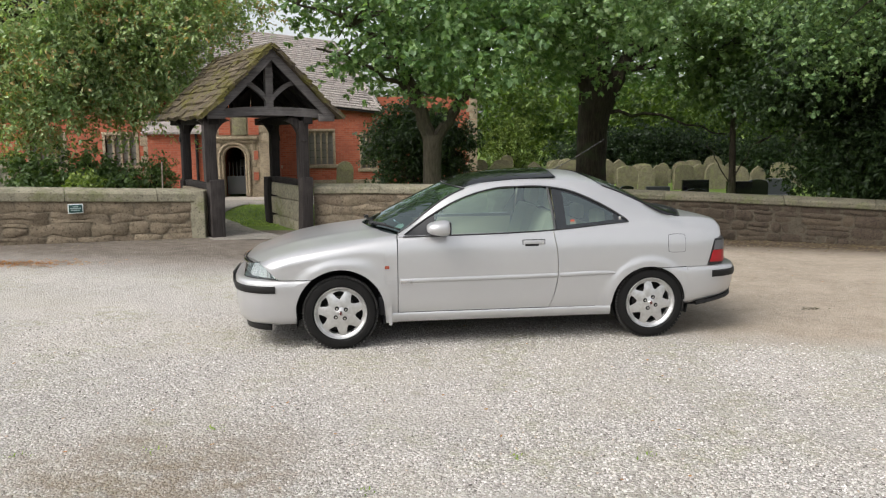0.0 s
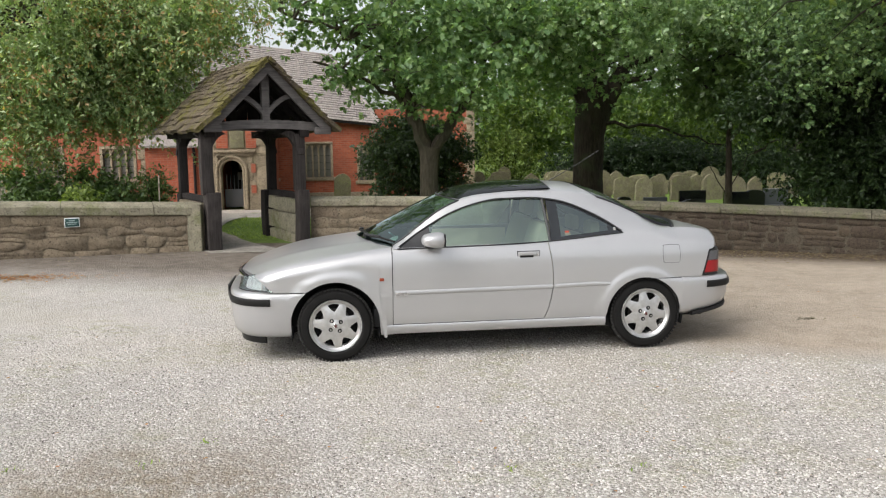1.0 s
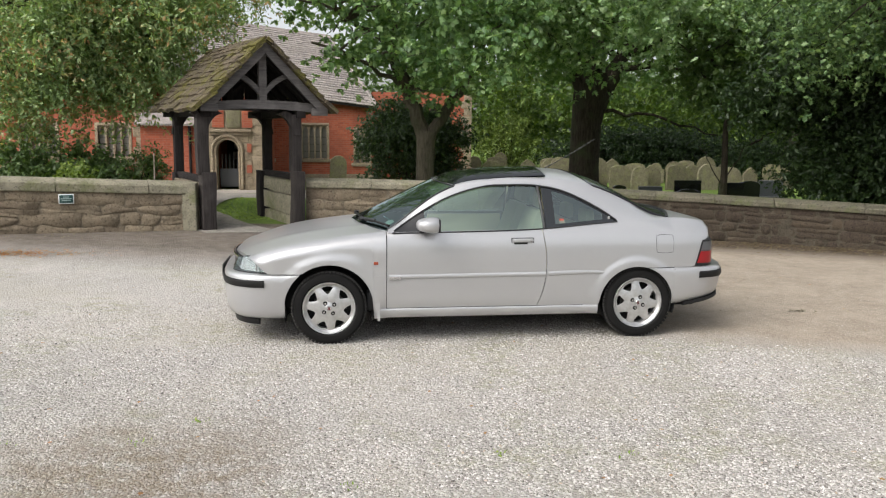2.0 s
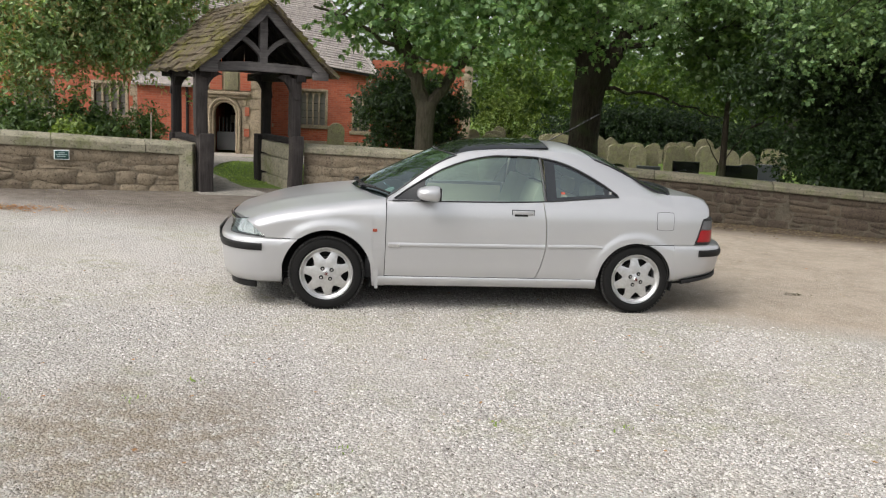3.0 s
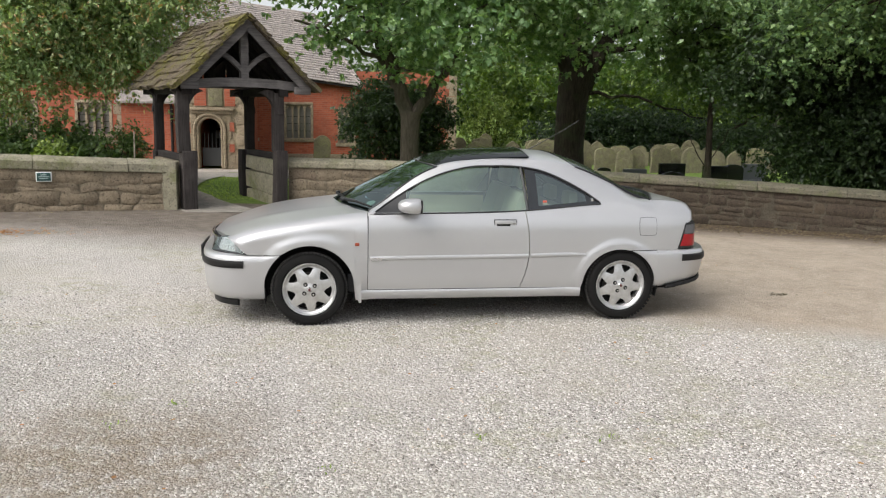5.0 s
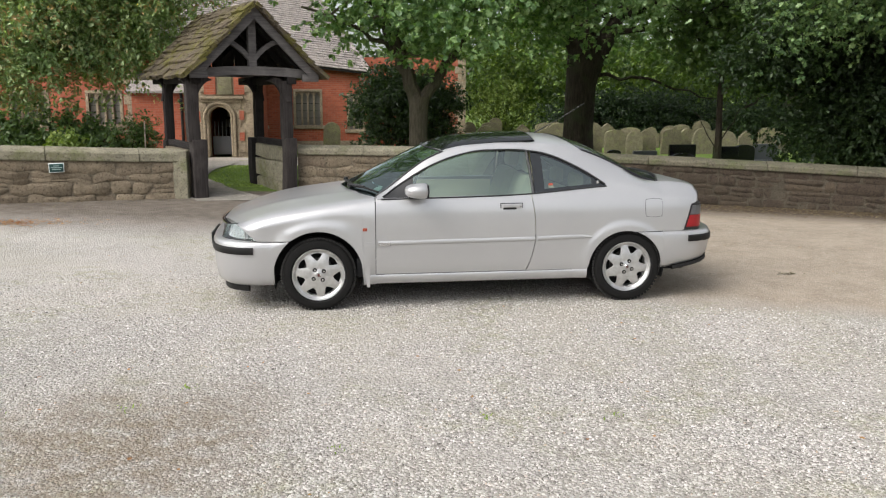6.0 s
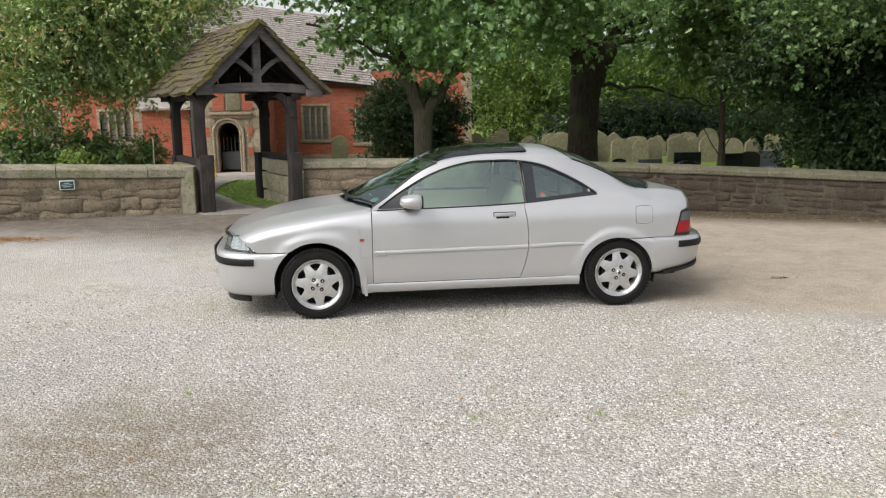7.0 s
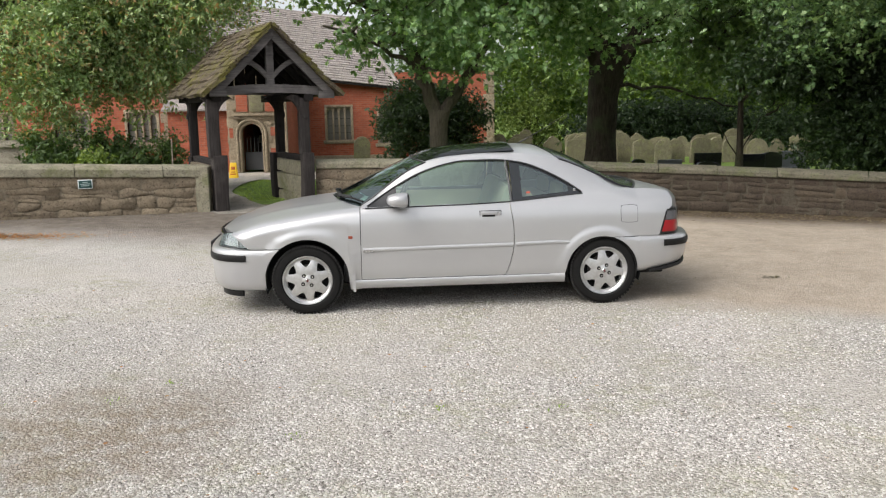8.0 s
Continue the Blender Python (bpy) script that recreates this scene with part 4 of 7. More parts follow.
for k in range(14):
    z = -0.70 + k * 0.29
    if z < 3.0:
        part("quoin", box_bm((5.45 - 0.12 * (k % 2), 0.78, z), (5.78, 1.1, z + 0.28), 0.012), ASHLAR, CHURCH)
bm = box_bm((-16, -0.32, 2.60), (1.85, -0.24, 2.70), 0.01)
for v in bm.verts:
    v.co.z += SAG * v.co.x
part("eaves_board", bm, DARKWOOD, CHURCH, "dark eaves gutter")
# slate roof, course by course, hipped at its end
rise, run, hip = 2.95, 5.3, 0.34
pitch, rows = math.atan2(rise, run), 30
L = math.hypot(rise, run) / rows
v, f = [], []
for sgn in (1, -1):
    for r in range(rows):
        x = -16.2 - rnd.uniform(0, 0.3)
        d0, d1 = r * L - 0.02, r * L + L * 1.25
        stop = 1.86 - hip * d0 * math.cos(pitch)
        while x < stop:
            w = min(rnd.uniform(0.26, 0.40), stop - x + 0.01)
            lift = rnd.uniform(0.0, 0.016)
            q = len(v)
            for dd, up in ((d0, 0.038 + lift), (d1, 0.004)):
                yy0, zz0 = -0.33 + dd * math.cos(pitch), 2.69 + dd * math.sin(pitch)
                if sgn < 0:
                    yy0 = 10.0 - yy0
                for xx in (x + 0.004, x + w - 0.004):
                    v.append((xx, yy0 - sgn * up * math.sin(pitch), zz0 + up * math.cos(pitch) + SAG * xx))
            for k in (0, 1):
                a = Vector(v[q + k])
                v.append((a.x, a.y + sgn * 0.03 * math.sin(pitch), a.z - 0.03 * math.cos(pitch)))
            f += [(q, q + 1, q + 3, q + 2), (q + 4, q + 5, q + 1, q)]
            x += w
put("roof", mesh_from("roof", v, f, ROOFSLATE, False), CHURCH, "grey slate roof in courses")
bm = bmesh.new()
end = 1.86 - hip * run
v = [bm.verts.new((x, y, z + SAG * x)) for x, y, z in ((-16.2, -0.30, 2.66), (-16.2, 5.0, 2.65 + rise), (-16.2, 10.3, 2.66), (1.84, -0.30, 2.66), (end, 5.0, 2.65 + rise), (1.84, 10.3, 2.66))]
for q in ((0, 3, 4, 1), (1, 4, 5, 2), (0, 1, 2), (3, 5, 4), (0, 2, 5, 3)):
    bm.faces.new([v[k] for k in q])
part("roof_deck", bm, DARKWOOD, CHURCH, smooth=False)
for a, b in (((-16.2, 5.0, 2.69 + rise), (end, 5.0, 2.69 + rise)), ((end, 5.0, 2.69 + rise), (1.86, -0.33, 2.71))):
    pts = [(a[0] + (b[0] - a[0]) * q, a[1] + (b[1] - a[1]) * q, a[2] + (b[2] - a[2]) * q + SAG * (a[0] + (b[0] - a[0]) * q)) for q in span(0, 1, 9)]
    part("ridge", tube(pts, 0.085, 8), ROOFSLATE, CHURCH)

# porch of dressed stone, with a moulded round arch
PY0, PL, PR, cx, r = -5.6, -3.95, -2.09, -3.22, 0.33      # front, sides, middle and half width of the arch
part("porch_wall", wall_with_holes(PL, PR, -1.2, 2.95, PY0, PY0 + 0.4, [(cx - r, cx + r, -1.2, 1.27)]), ASHLAR, CHURCH, "dressed stone porch front with patches of brick", smooth=False)
part("porch_side", box_bm((PR - 0.32, PY0 + 0.4, -1.2), (PR - 0.02, 0.0, 2.6)), BRICK, CHURCH, smooth=False)
part("porch_side", box_bm((PL + 0.02, PY0 + 0.4, -1.2), (PL + 0.32, 0.0, 2.6)), BRICK, CHURCH, smooth=False)
part("porch_back", box_bm((PL + 0.32, -2.2, -1.2), (PR - 0.32, -2.1, 2.3)), DARKWOOD, CHURCH, "dark plank door inside the porch")
part("porch_gate", box_bm((cx - r + 0.02, -5.05, -0.28), (cx + r - 0.02, -5.0, 0.31), 0.01), GREYGRANITE, CHURCH, "grey half gate in the porch")
for q in span(-0.24, 0.24, 5):
    part("gate_bar", box_bm((cx + q - 0.012, -5.03, 0.31), (cx + q + 0.012, -5.01, 0.78), 0.003), GREYGRANITE, CHURCH)
PAPER = mat("faded_paper", (0.35, 0.34, 0.30), 0.8)
for x0, z0, w, h in ((-3.42, 0.5, 0.2, 0.28), (-3.12, 0.55, 0.16, 0.22), (-3.38, 0.86, 0.3, 0.2)):
    part("porch_notice", box_bm((x0, -2.24, z0), (x0 + w, -2.22, z0 + h)), PAPER, CHURCH)
for sx in (-1, 1):
    bm = bmesh.new()
    z0 = 0.93
    pr = [(cx + sx * r * math.cos(a), z0 + 0.32 * math.sin(a)) for a in span(0, math.pi / 2, 9)] + [(cx, 1.29), (cx + sx * (r + 0.02), 1.29), (cx + sx * (r + 0.02), z0)]
    fr = [bm.verts.new((x, PY0 + 0.01, z)) for x, z in pr]
    bk = [bm.verts.new(v.co + Vector((0, 0.38, 0))) for v in fr]
    bm.faces.new(fr)
    for j in range(len(fr)):
        bm.faces.new((fr[j], fr[(j + 1) % len(fr)], bk[(j + 1) % len(fr)], bk[j]))
    part("arch_spandrel", bm, ASHLAR, CHURCH)
    for grow, thick, out in ((0.045, 0.042, -0.015), (0.13, 0.05, -0.05)):
        part("arch_mould", tube([(cx + sx * (r + grow), PY0 + out, -0.3)] + [(cx + sx * (r + grow) * math.cos(a), PY0 + out, z0 + (0.32 + grow) * math.sin(a)) for a in span(0, math.pi / 2, 12)], thick, 8), ASHLAR, CHURCH, "moulded stone arch")
    for k in range(7):
        w = 0.15 if (k + (sx > 0)) % 2 else 0.25
        xx = cx + sx * (r + 0.19)
        part("jamb_stone", box_bm((min(xx, xx + sx * w), PY0 - 0.03, -0.45 + k * 0.27), (max(xx, xx + sx * w), PY0 + 0.005, -0.19 + k * 0.27), 0.012), ASHLAR, CHURCH)
for k in range(11):                                  # stones of the outer corners
    for e, sx in ((PR + 0.02, -1), (PL - 0.02, 1)):
        w = 0.24 if k % 2 else 0.36
        part("corner_stone", box_bm((min(e, e + sx * w), PY0 - 0.035, -0.85 + k * 0.32), (max(e, e + sx * w), PY0 + 0.2, -0.54 + k * 0.32), 0.015), ASHLAR, CHURCH)
part("cornice", box_bm((-3.78, PY0 - 0.16, 1.50), (-2.45, PY0, 1.60), 0.03), ASHLAR, CHURCH, "projecting stone cornice")
part("cornice", box_bm((-3.72, PY0 - 0.09, 1.40), (-2.51, PY0, 1.50), 0.02), ASHLAR, CHURCH)
part("niche_panel", box_bm((-3.22, PY0 - 0.05, 1.64), (-2.80, PY0, 2.30), 0.01), HEADSTONE, CHURCH, "pale stone panel over the arch")
for x0, x1, z0, z1 in ((-3.66, -3.30, 1.64, 2.6), (-2.74, -2.42, 1.64, 2.6), (-2.60, -2.46, 0.86, 1.14), (-3.92, -3.80, 0.80, 1.12), (-2.62, -2.46, 0.20, 0.46)):
    part("brick_panel", box_bm((x0, PY0 - 0.04, z0), (x1, PY0 - 0.004, z1)), BRICK, CHURCH, smooth=False)
part("porch_roof", box_bm((PL - 0.2, PY0 - 0.1, 2.95), (PR + 0.2, 0.2, 3.1), 0.03), ROOFSLATE, CHURCH)

# low brick range with a slate lean-to beside the porch, and the long west range
part("range_wall", box_bm((-5.95, -5.2, -1.2), (PL, -4.8, 1.70)), BRICK, CHURCH, "low red brick wall", smooth=False)
part("downpipe", tube([(-4.42, -5.27, -0.7), (-4.42, -5.27, 1.60), (-4.42, -5.36, 1.70)], 0.045, 10), DARKWOOD, CHURCH, "black iron downpipe")
bm = bmesh.new()
q = [bm.verts.new(p) for p in ((-6.1, -5.4, 1.68), (-3.98, -5.4, 1.68), (-3.98, -3.6, 2.30), (-6.1, -3.6, 2.30), (-6.1, -5.4, 1.74), (-3.98, -5.4, 1.74), (-3.98, -3.6, 2.36), (-6.1, -3.6, 2.36))]
for s in ((0, 1, 5, 4), (4, 5, 6, 7), (0, 4, 7, 3), (1, 2, 6, 5), (3, 7, 6, 2), (0, 3, 2, 1)):
    bm.faces.new([q[i] for i in s])
part("lean_to_roof", bm, ROOFSLATE, CHURCH, "pale slate lean-to roof", smooth=False)
west = [(-7.45, -6.50, 0.67, 1.66), (-9.80, -8.75, 0.67, 1.66), (-12.3, -11.2, 0.67, 1.66)]
part("west_wall", wall_with_holes(-16, -6.0, -1.2, 2.95, -4.4, -4.0, west), BRICK, CHURCH, "red brick wall with stone bands", smooth=False)
for h in west:
    mullioned(*h, -4.35, 4)
part("stone_band", box_bm((-16, -4.5, 0.36), (-6.0, -4.405, 0.50), 0.02), ASHLAR, CHURCH, "pale stone band")
for k in range(12):
    part("corner_stone", box_bm((-6.26 - 0.1 * (k % 2), -4.44, -1.0 + k * 0.33), (-5.97, -4.1, -0.68 + k * 0.33), 0.015), ASHLAR, CHURCH)
bm = box_bm((-16, -4.65, 0), (-5.85, 0.1, 0.14), 0.02)
for v in bm.verts:
    v.co.z += 2.95 + (v.co.y + 4.65) * 0.42
part("west_roof", bm, ROOFSLATE, CHURCH, "grey slate roof of the west range")


# ---- headstones ----
def headstone(w, h, t, style, material):
    """A gravestone: round, pointed, shouldered or square top, on a low base."""
    n = 10
    if style == "round":
        pr = [(w / 2 * math.cos(a), h - w / 2 + w / 2 * math.sin(a)) for a in span(0, math.pi, n)]
    elif style == "gothic":
        pr = [(w / 2 * (1 - q ** 1.7), h - 0.5 * w + 0.5 * w * q) for q in span(0, 1, 6)] + [(-w / 2 * (1 - q ** 1.7), h - 0.5 * w + 0.5 * w * q) for q in span(0.8, 0, 5)]
    elif style == "shoulder":
        r = w * 0.33
        pr = [(w / 2, h - w * 0.36), (r, h - w * 0.36)] + [(r * math.cos(a), h - r + r * math.sin(a) * 0.98) for a in span(0.1, math.pi - 0.1, n)] + [(-r, h - w * 0.36), (-w / 2, h - w * 0.36)]
    elif style == "low":
        pr = [(w / 2 * math.cos(a), h - w * 0.2 + w * 0.2 * math.sin(a)) for a in span(0, math.pi, n)]
    else:
        pr = [(w / 2, h), (-w / 2, h)]
    pr = [(w / 2, -0.2)] + pr + [(-w / 2, -0.2)]
    bm = bmesh.new()
    fr = [bm.verts.new((x, -t / 2, z)) for x, z in pr]
    bk = [bm.verts.new((x, t / 2, z)) for x, z in pr]
    bm.faces.new(fr)
    bm.faces.new(bk[::-1])
    rim = [bm.faces.new((fr[j], fr[(j + 1) % len(fr)], bk[(j + 1) % len(fr)], bk[j])) for j in range(len(fr))]
    bmesh.ops.bevel(bm, geom=[e for e in bm.edges if abs(e.verts[0].co.y - e.verts[1].co.y) < 1e-4], offset=0.012, segments=1, affect="EDGES")
    return bm


rnd = random.Random(21)
styles = ("round", "shoulder", "low", "gothic", "round", "low")
row = [(x + rnd.uniform(-0.08, 0.08), 23.6 + rnd.uniform(-0.8, 0.8)) for x in np.arange(9.0, 18.2, 0.66)]
row += [(x + rnd.uniform(-0.1, 0.1), 27 + rnd.uniform(-0.6, 0.6)) for x in np.arange(9.4, 19.5, 0.85)]
row += [(7.0, 28.6), (7.6, 30.5), (8.0, 31.4), (8.95, 29.8), (9.6, 28.5), (10.2, 27.2), (6.4, 29.5), (8.2, 22.6), (9.0, 24.8)]
for i, (x, y) in enumerate(row):
    st = styles[(i * 5 + 2) % 6]
    hs = part("headstone", headstone(rnd.uniform(0.6, 0.88), rnd.uniform(0.85, 1.2), 0.12, st, HEADSTONE), HEADSTONE, None, m=pose(x, y, ground_z(x, y) - 0.03, rnd.uniform(-4, 4), rnd.uniform(-3, 3), rnd.uniform(-14, 10)))
    tagged(hs, {"round": "lichened sandstone headstone with a round top", "shoulder": "lichened sandstone headstone with shouldered top", "low": "lichened sandstone headstone with a low curved top", "gothic": "lichened sandstone headstone with a pointed top"}[st], "headstone", "headstones in the churchyard")
hs = part("headstone", headstone(0.62, 1.15, 0.12, "round", HEADSTONE), HEADSTONE, None, m=pose(0.30, 24.2, ground_z(0.3, 24.2) - 0.05, 2, 2, 4))
tagged(hs, "lone round-topped headstone beside the church wall", "headstone", "headstones in the churchyard")
for x, y, w, h, gm in ((8.6, 17.0, 0.42, 0.36, GRANITE), (10.75, 17.0, 0.85, 0.52, GRANITE), (10.45, 16.3, 0.7, 0.30, GRANITE), (12.1, 16.9, 0.8, 0.46, GRANITE), (12.9, 17.3, 0.7, 0.5, GRANITE), (9.65, 17.2, 0.75, 0.33, GREYGRANITE), (13.9, 17.8, 0.8, 0.5, GREYGRANITE)):
    z = ground_z(x, y) - 0.02
    b = thing("granite_memorial", (x, y, z), "low polished granite memorial in the grass" if gm is GREYGRANITE else "low polished black granite memorial in the grass", "memorial", "granite memorials")
    part("plinth", box_bm((-w / 2 - 0.08, -0.16, -0.1), (w / 2 + 0.08, 0.16, 0.10), 0.01), gm, b)
    part("tablet", headstone(w, h, 0.09, "square" if w > 0.7 else "low", gm), gm, b, m=pose(0, 0, 0.1))

def table_tomb(x, y, w, d, h, turn):
    """A low chest tomb: plinth, panelled chest, overhanging slab."""
    t = thing("table_tomb", (x, y, ground_z(x, y)), "pale sandstone chest tomb with a flat slab", "tomb", rz=turn)
    part("plinth", box_bm((-w / 2 - 0.1, -d / 2 - 0.1, -0.2), (w / 2 + 0.1, d / 2 + 0.1, 0.16), 0.02), TOMBSTONE, t)
    part("chest", box_bm((-w / 2, -d / 2, 0.155), (w / 2, d / 2, h - 0.10), 0.015), TOMBSTONE, t)
    for k in range(3):
        c = (k - 1) * w / 3
        part("side_panel", box_bm((c - w / 7, -d / 2 - 0.02, 0.27), (c + w / 7, -d / 2 + 0.01, h - 0.2), 0.012), TOMBSTONE, t)
    part("slab", box_bm((-w / 2 - 0.09, -d / 2 - 0.09, h - 0.105), (w / 2 + 0.09, d / 2 + 0.09, h), 0.025), TOMBSTONE, t)


TOMBSTONE = stone("pale_tomb_sandstone", (0.42, 0.38, 0.31), (0.37, 0.33, 0.265), (0.33, 0.29, 0.23), 1.0)
table_tomb(-6.25, 9.6, 1.4, 0.8, 1.06, 8)
stake = part("plant_stake", tube([(0, 0, -0.1), (0.01, 0, 0.5), (0.02, 0.01, 1.12)], 0.013, 8), TOMBSTONE, None, m=pose(-3.22, 9.3, ground_z(-3.22, 9.3)))
tagged(stake, "thin pale stake standing among the shrubs", "stake")

# ---- the notice on the wall ----
SIGN = thing("wall_sign", (0, 0, 0), "small dark green notice with white border on the wall", "sign")
def sign_at():
    best = min(span(0, left_len, 400), key=lambda s: abs(left_face(s, 0.85, 0).x + 3.92))
    p, q = left_face(best, 0.80, 0.05), left_face(best + 0.1, 0.80, 0.05)
    return p, math.degrees(math.atan2(q.y - p.y, q.x - p.x))
sp, sa = sign_at()
SIGN.matrix_basis = pose(sp.x, sp.y, 0.60, 0, 0, sa)
LETTER = mat("faded_sign_lettering", (0.30, 0.38, 0.36), 0.6)
WHITE = mat("white_sign_paint", (0.75, 0.77, 0.75), 0.5)
part("border", box_bm((-0.105, -0.008, -0.07), (0.105, 0.06, 0.07), 0.003), WHITE, SIGN, "white border")
part("panel", box_bm((-0.094, -0.012, -0.059), (0.094, -0.006, 0.059), 0.001), mat("dark_green_sign_paint", (0.012, 0.055, 0.05), 0.4), SIGN, "dark green panel")
for z, a, b in ((0.030, -0.04, 0.04), (0.004, -0.075, 0.075), (-0.022, -0.06, 0.06)):
    part("text_bar", box_bm((a, -0.0145, z - 0.006), (b, -0.012, z + 0.006)), LETTER, SIGN, "line of small white lettering")

# ---- the silver coupe ----
CAR = thing("car", (0, 0.82, 0), "silver two-door coupe with black bumper strips parked on gravel", "car")
RAX = 2.55                      # rear axle, the front axle is at 0
AXZ = 0.293
ARCHES = ((0.0, 0.293, 0.352), (2.528, 0.283, 0.318))     # middle and radius of the wheel arches
side_prof = curve1([(0.10, 0.76), (0.20, 0.795), (0.30, 0.824), (0.45, 0.836), (0.56, 0.84), (0.70, 0.838), (0.80, 0.828), (0.90, 0.800), (1.0, 0.77)])
plan = curve1([(-0.84, 0.45), (-0.76, 0.66), (-0.66, 0.765), (-0.5, 0.822), (-0.3, 0.838), (0.2, 0.84), (2.6, 0.84), (2.95, 0.832), (3.12, 0.81), (3.25, 0.77), (3.36, 0.66), (3.43, 0.4)])
belt = curve1([(0.40, 0.885), (0.9, 0.89), (1.72, 0.912), (2.36, 0.965), (2.84, 0.985), (3.03, 0.978), (3.2, 0.950), (3.4, 0.90)])
edge = curve1([(0.44, (0.885, 0.715)), (0.56, (0.958, 0.685)), (0.70, (1.062, 0.65)), (0.88, (1.18, 0.60)), (1.04, (1.248, 0.568)), (1.36, (1.295, 0.55)),
               (1.74, (1.306, 0.545)), (2.08, (1.280, 0.545)), (2.28, (1.222, 0.55)), (2.54, (1.108, 0.565)), (2.74, (1.012, 0.59)), (2.90, (0.972, 0.62))])
pane_top = curve1([(0.52, 0.893), (0.68, 1.0), (0.96, 1.148), (1.2, 1.222), (1.39, 1.247), (1.72, 1.243), (1.91, 1.208), (2.1, 1.128), (2.25, 1.045), (2.36, 0.968)])
crown = curve1([(0.9, 0.055), (1.3, 0.068), (1.8, 0.062), (2.2, 0.075), (2.9, 0.03)])


def half_width(x, z, flare=0.015):
    """Half the body's width at a station x and height z, wheel-arch flares included."""
    zb = belt(x)
    if z <= zb or x < 0.44:
        w = side_prof(z) * plan(x) / 0.84
        for ax, az, r in ARCHES:
            d = math.hypot(x - ax, z - az) - r
            if d < 0.1 and z > 0.16:
                q = min(max((0.098 - d) / 0.062, 0), 1)
                w += flare * q * q * (3 - 2 * q)
        return w
    zo, wo = edge(min(x, 2.9))
    wb = side_prof(zb) * plan(x) / 0.84
    t = min(1.0, (z - zb) / max(zo - zb, 0.02))
    return wb + (wo - wb) * (0.75 * t + 0.25 * t * t)


def arch_z(x, low):
    for ax, az, r in ARCHES:
        d = abs(x - ax)
        if d < r:
            return max(low, az + math.sqrt(r * r - d * d))
    return low


def arch_steps(k, n=26):
    """Stations close together where the arch is steep."""
    ax, az, r = ARCHES[k]
    return [ax - (r - 1e-4) * math.cos(math.pi * i / n) for i in range(n + 1)]


def section(pts, n):
    """n points spaced evenly along a smooth line through (w, z) points."""
    d = np.cumsum([0] + [math.hypot(a[0] - b[0], a[1] - b[1]) for a, b in zip(pts, pts[1:])])
    f = curve1([(a, b) for a, b in zip(d, pts)])
    return [f(d[-1] * i / (n - 1)) for i in range(n)]


def skin(name, xs, low, top, nv, material=PAINT, lip=0.012, sides="lrbt", inset=0.0, label="", thick=0.0):
    """Side panels, near and off side, between the lines low(x) and top(x)."""
    for mirror in (False, True):
        def P(i, v):
            x = xs[int(i)]
            z = low(x) + (top(x) - low(x)) * v
            return (x, -(half_width(x, z) - inset), z)
        grid(P, list(range(len(xs))), [j / (nv - 1) for j in range(nv)], name, material, CAR, label, lip, thick, mirror, sides=sides)


wing_top = curve1([(-0.66, 0.682), (-0.60, 0.708), (-0.4, 0.772), (-0.2, 0.812), (0, 0.842), (0.2, 0.868), (0.44, 0.892), (0.5, 0.896)])
BON_W = curve1([(-0.78, 0.56), (-0.66, 0.655), (-0.5, 0.695), (0, 0.72), (0.5, 0.725)])

# bumper sections: (outwards, height)
BP = [(-0.06, 0.570), (-0.01, 0.568), (0.004, 0.560), (0.012, 0.545), (0.014, 0.50), (0.012, 0.44), (0.008, 0.36), (-0.004, 0.28), (-0.022, 0.235), (-0.05, 0.213), (-0.1, 0.208)]
RP = [(-0.06, 0.592), (0.0, 0.590), (0.018, 0.580), (0.026, 0.56), (0.026, 0.50), (0.02, 0.42), (0.008, 0.34), (-0.004, 0.30), (-0.03, 0.275), (-0.1, 0.27)]
BPZ, BPO = [z for o, z in BP[::-1]], [o for o, z in BP[::-1]]
RPZ, RPO = [z for o, z in RP[::-1]], [o for o, z in RP[::-1]]

# front wings: up from the arch and rolled over to the bonnet gap
wing_x = span(-0.615, -0.225, 14) + [x for x in arch_steps(0)[1:-1] if x > -0.217] + span(0.36, 0.452, 5)


def wing_low(x):
    if x < -0.218:
        return 0.572 + max(0.0, (-0.475 - x)) * 0.95
    return arch_z(x, 0.20)


for mirror in (False, True):
    cols = []
    for x in wing_x:
        zl, zt = wing_low(x), wing_top(x)
        z1 = max(zt - 0.075, zl + 0.25 * (zt - zl))
        sidepts = [(half_width(x, zl + (z1 - zl) * q), zl + (z1 - zl) * q) for q in (0, 0.33, 0.66, 1)]
        w1, we = sidepts[-1][0], BON_W(x) + 0.003
        h = zt - z1
        sidepts += [(w1 - 0.18 * (w1 - we), z1 + 0.45 * h), (w1 - 0.5 * (w1 - we), z1 + 0.80 * h), (we, zt)]
        cols.append(section(sidepts, 18))
    grid(lambda i, j: (wing_x[i], -cols[i][j][0], cols[i][j][1]), list(range(len(wing_x))), list(range(18)),
         "front_wing", PAINT, CAR, "", 0.008, 0, mirror)
    ex = [-0.372] + [x for x in arch_steps(0, 40) if -0.352 < x < -0.212]

    def tip(i, v):
        x = ex[int(i)]
        z0 = arch_z(x, 0.212)
        z = z0 + (0.566 - z0) * v
        k = min(1, max(0, (x + 0.212) / -0.133))
        return (x, -(half_width(x, z, 0.009) * (1 - k) + k * (0.832 + np.interp(z, BPZ, BPO)) + 0.001), z)
    grid(tip, list(range(len(ex))), span(0, 1, 10), "bumper_end", PAINT, CAR, "", 0.012, 0, mirror, sides="rbt")

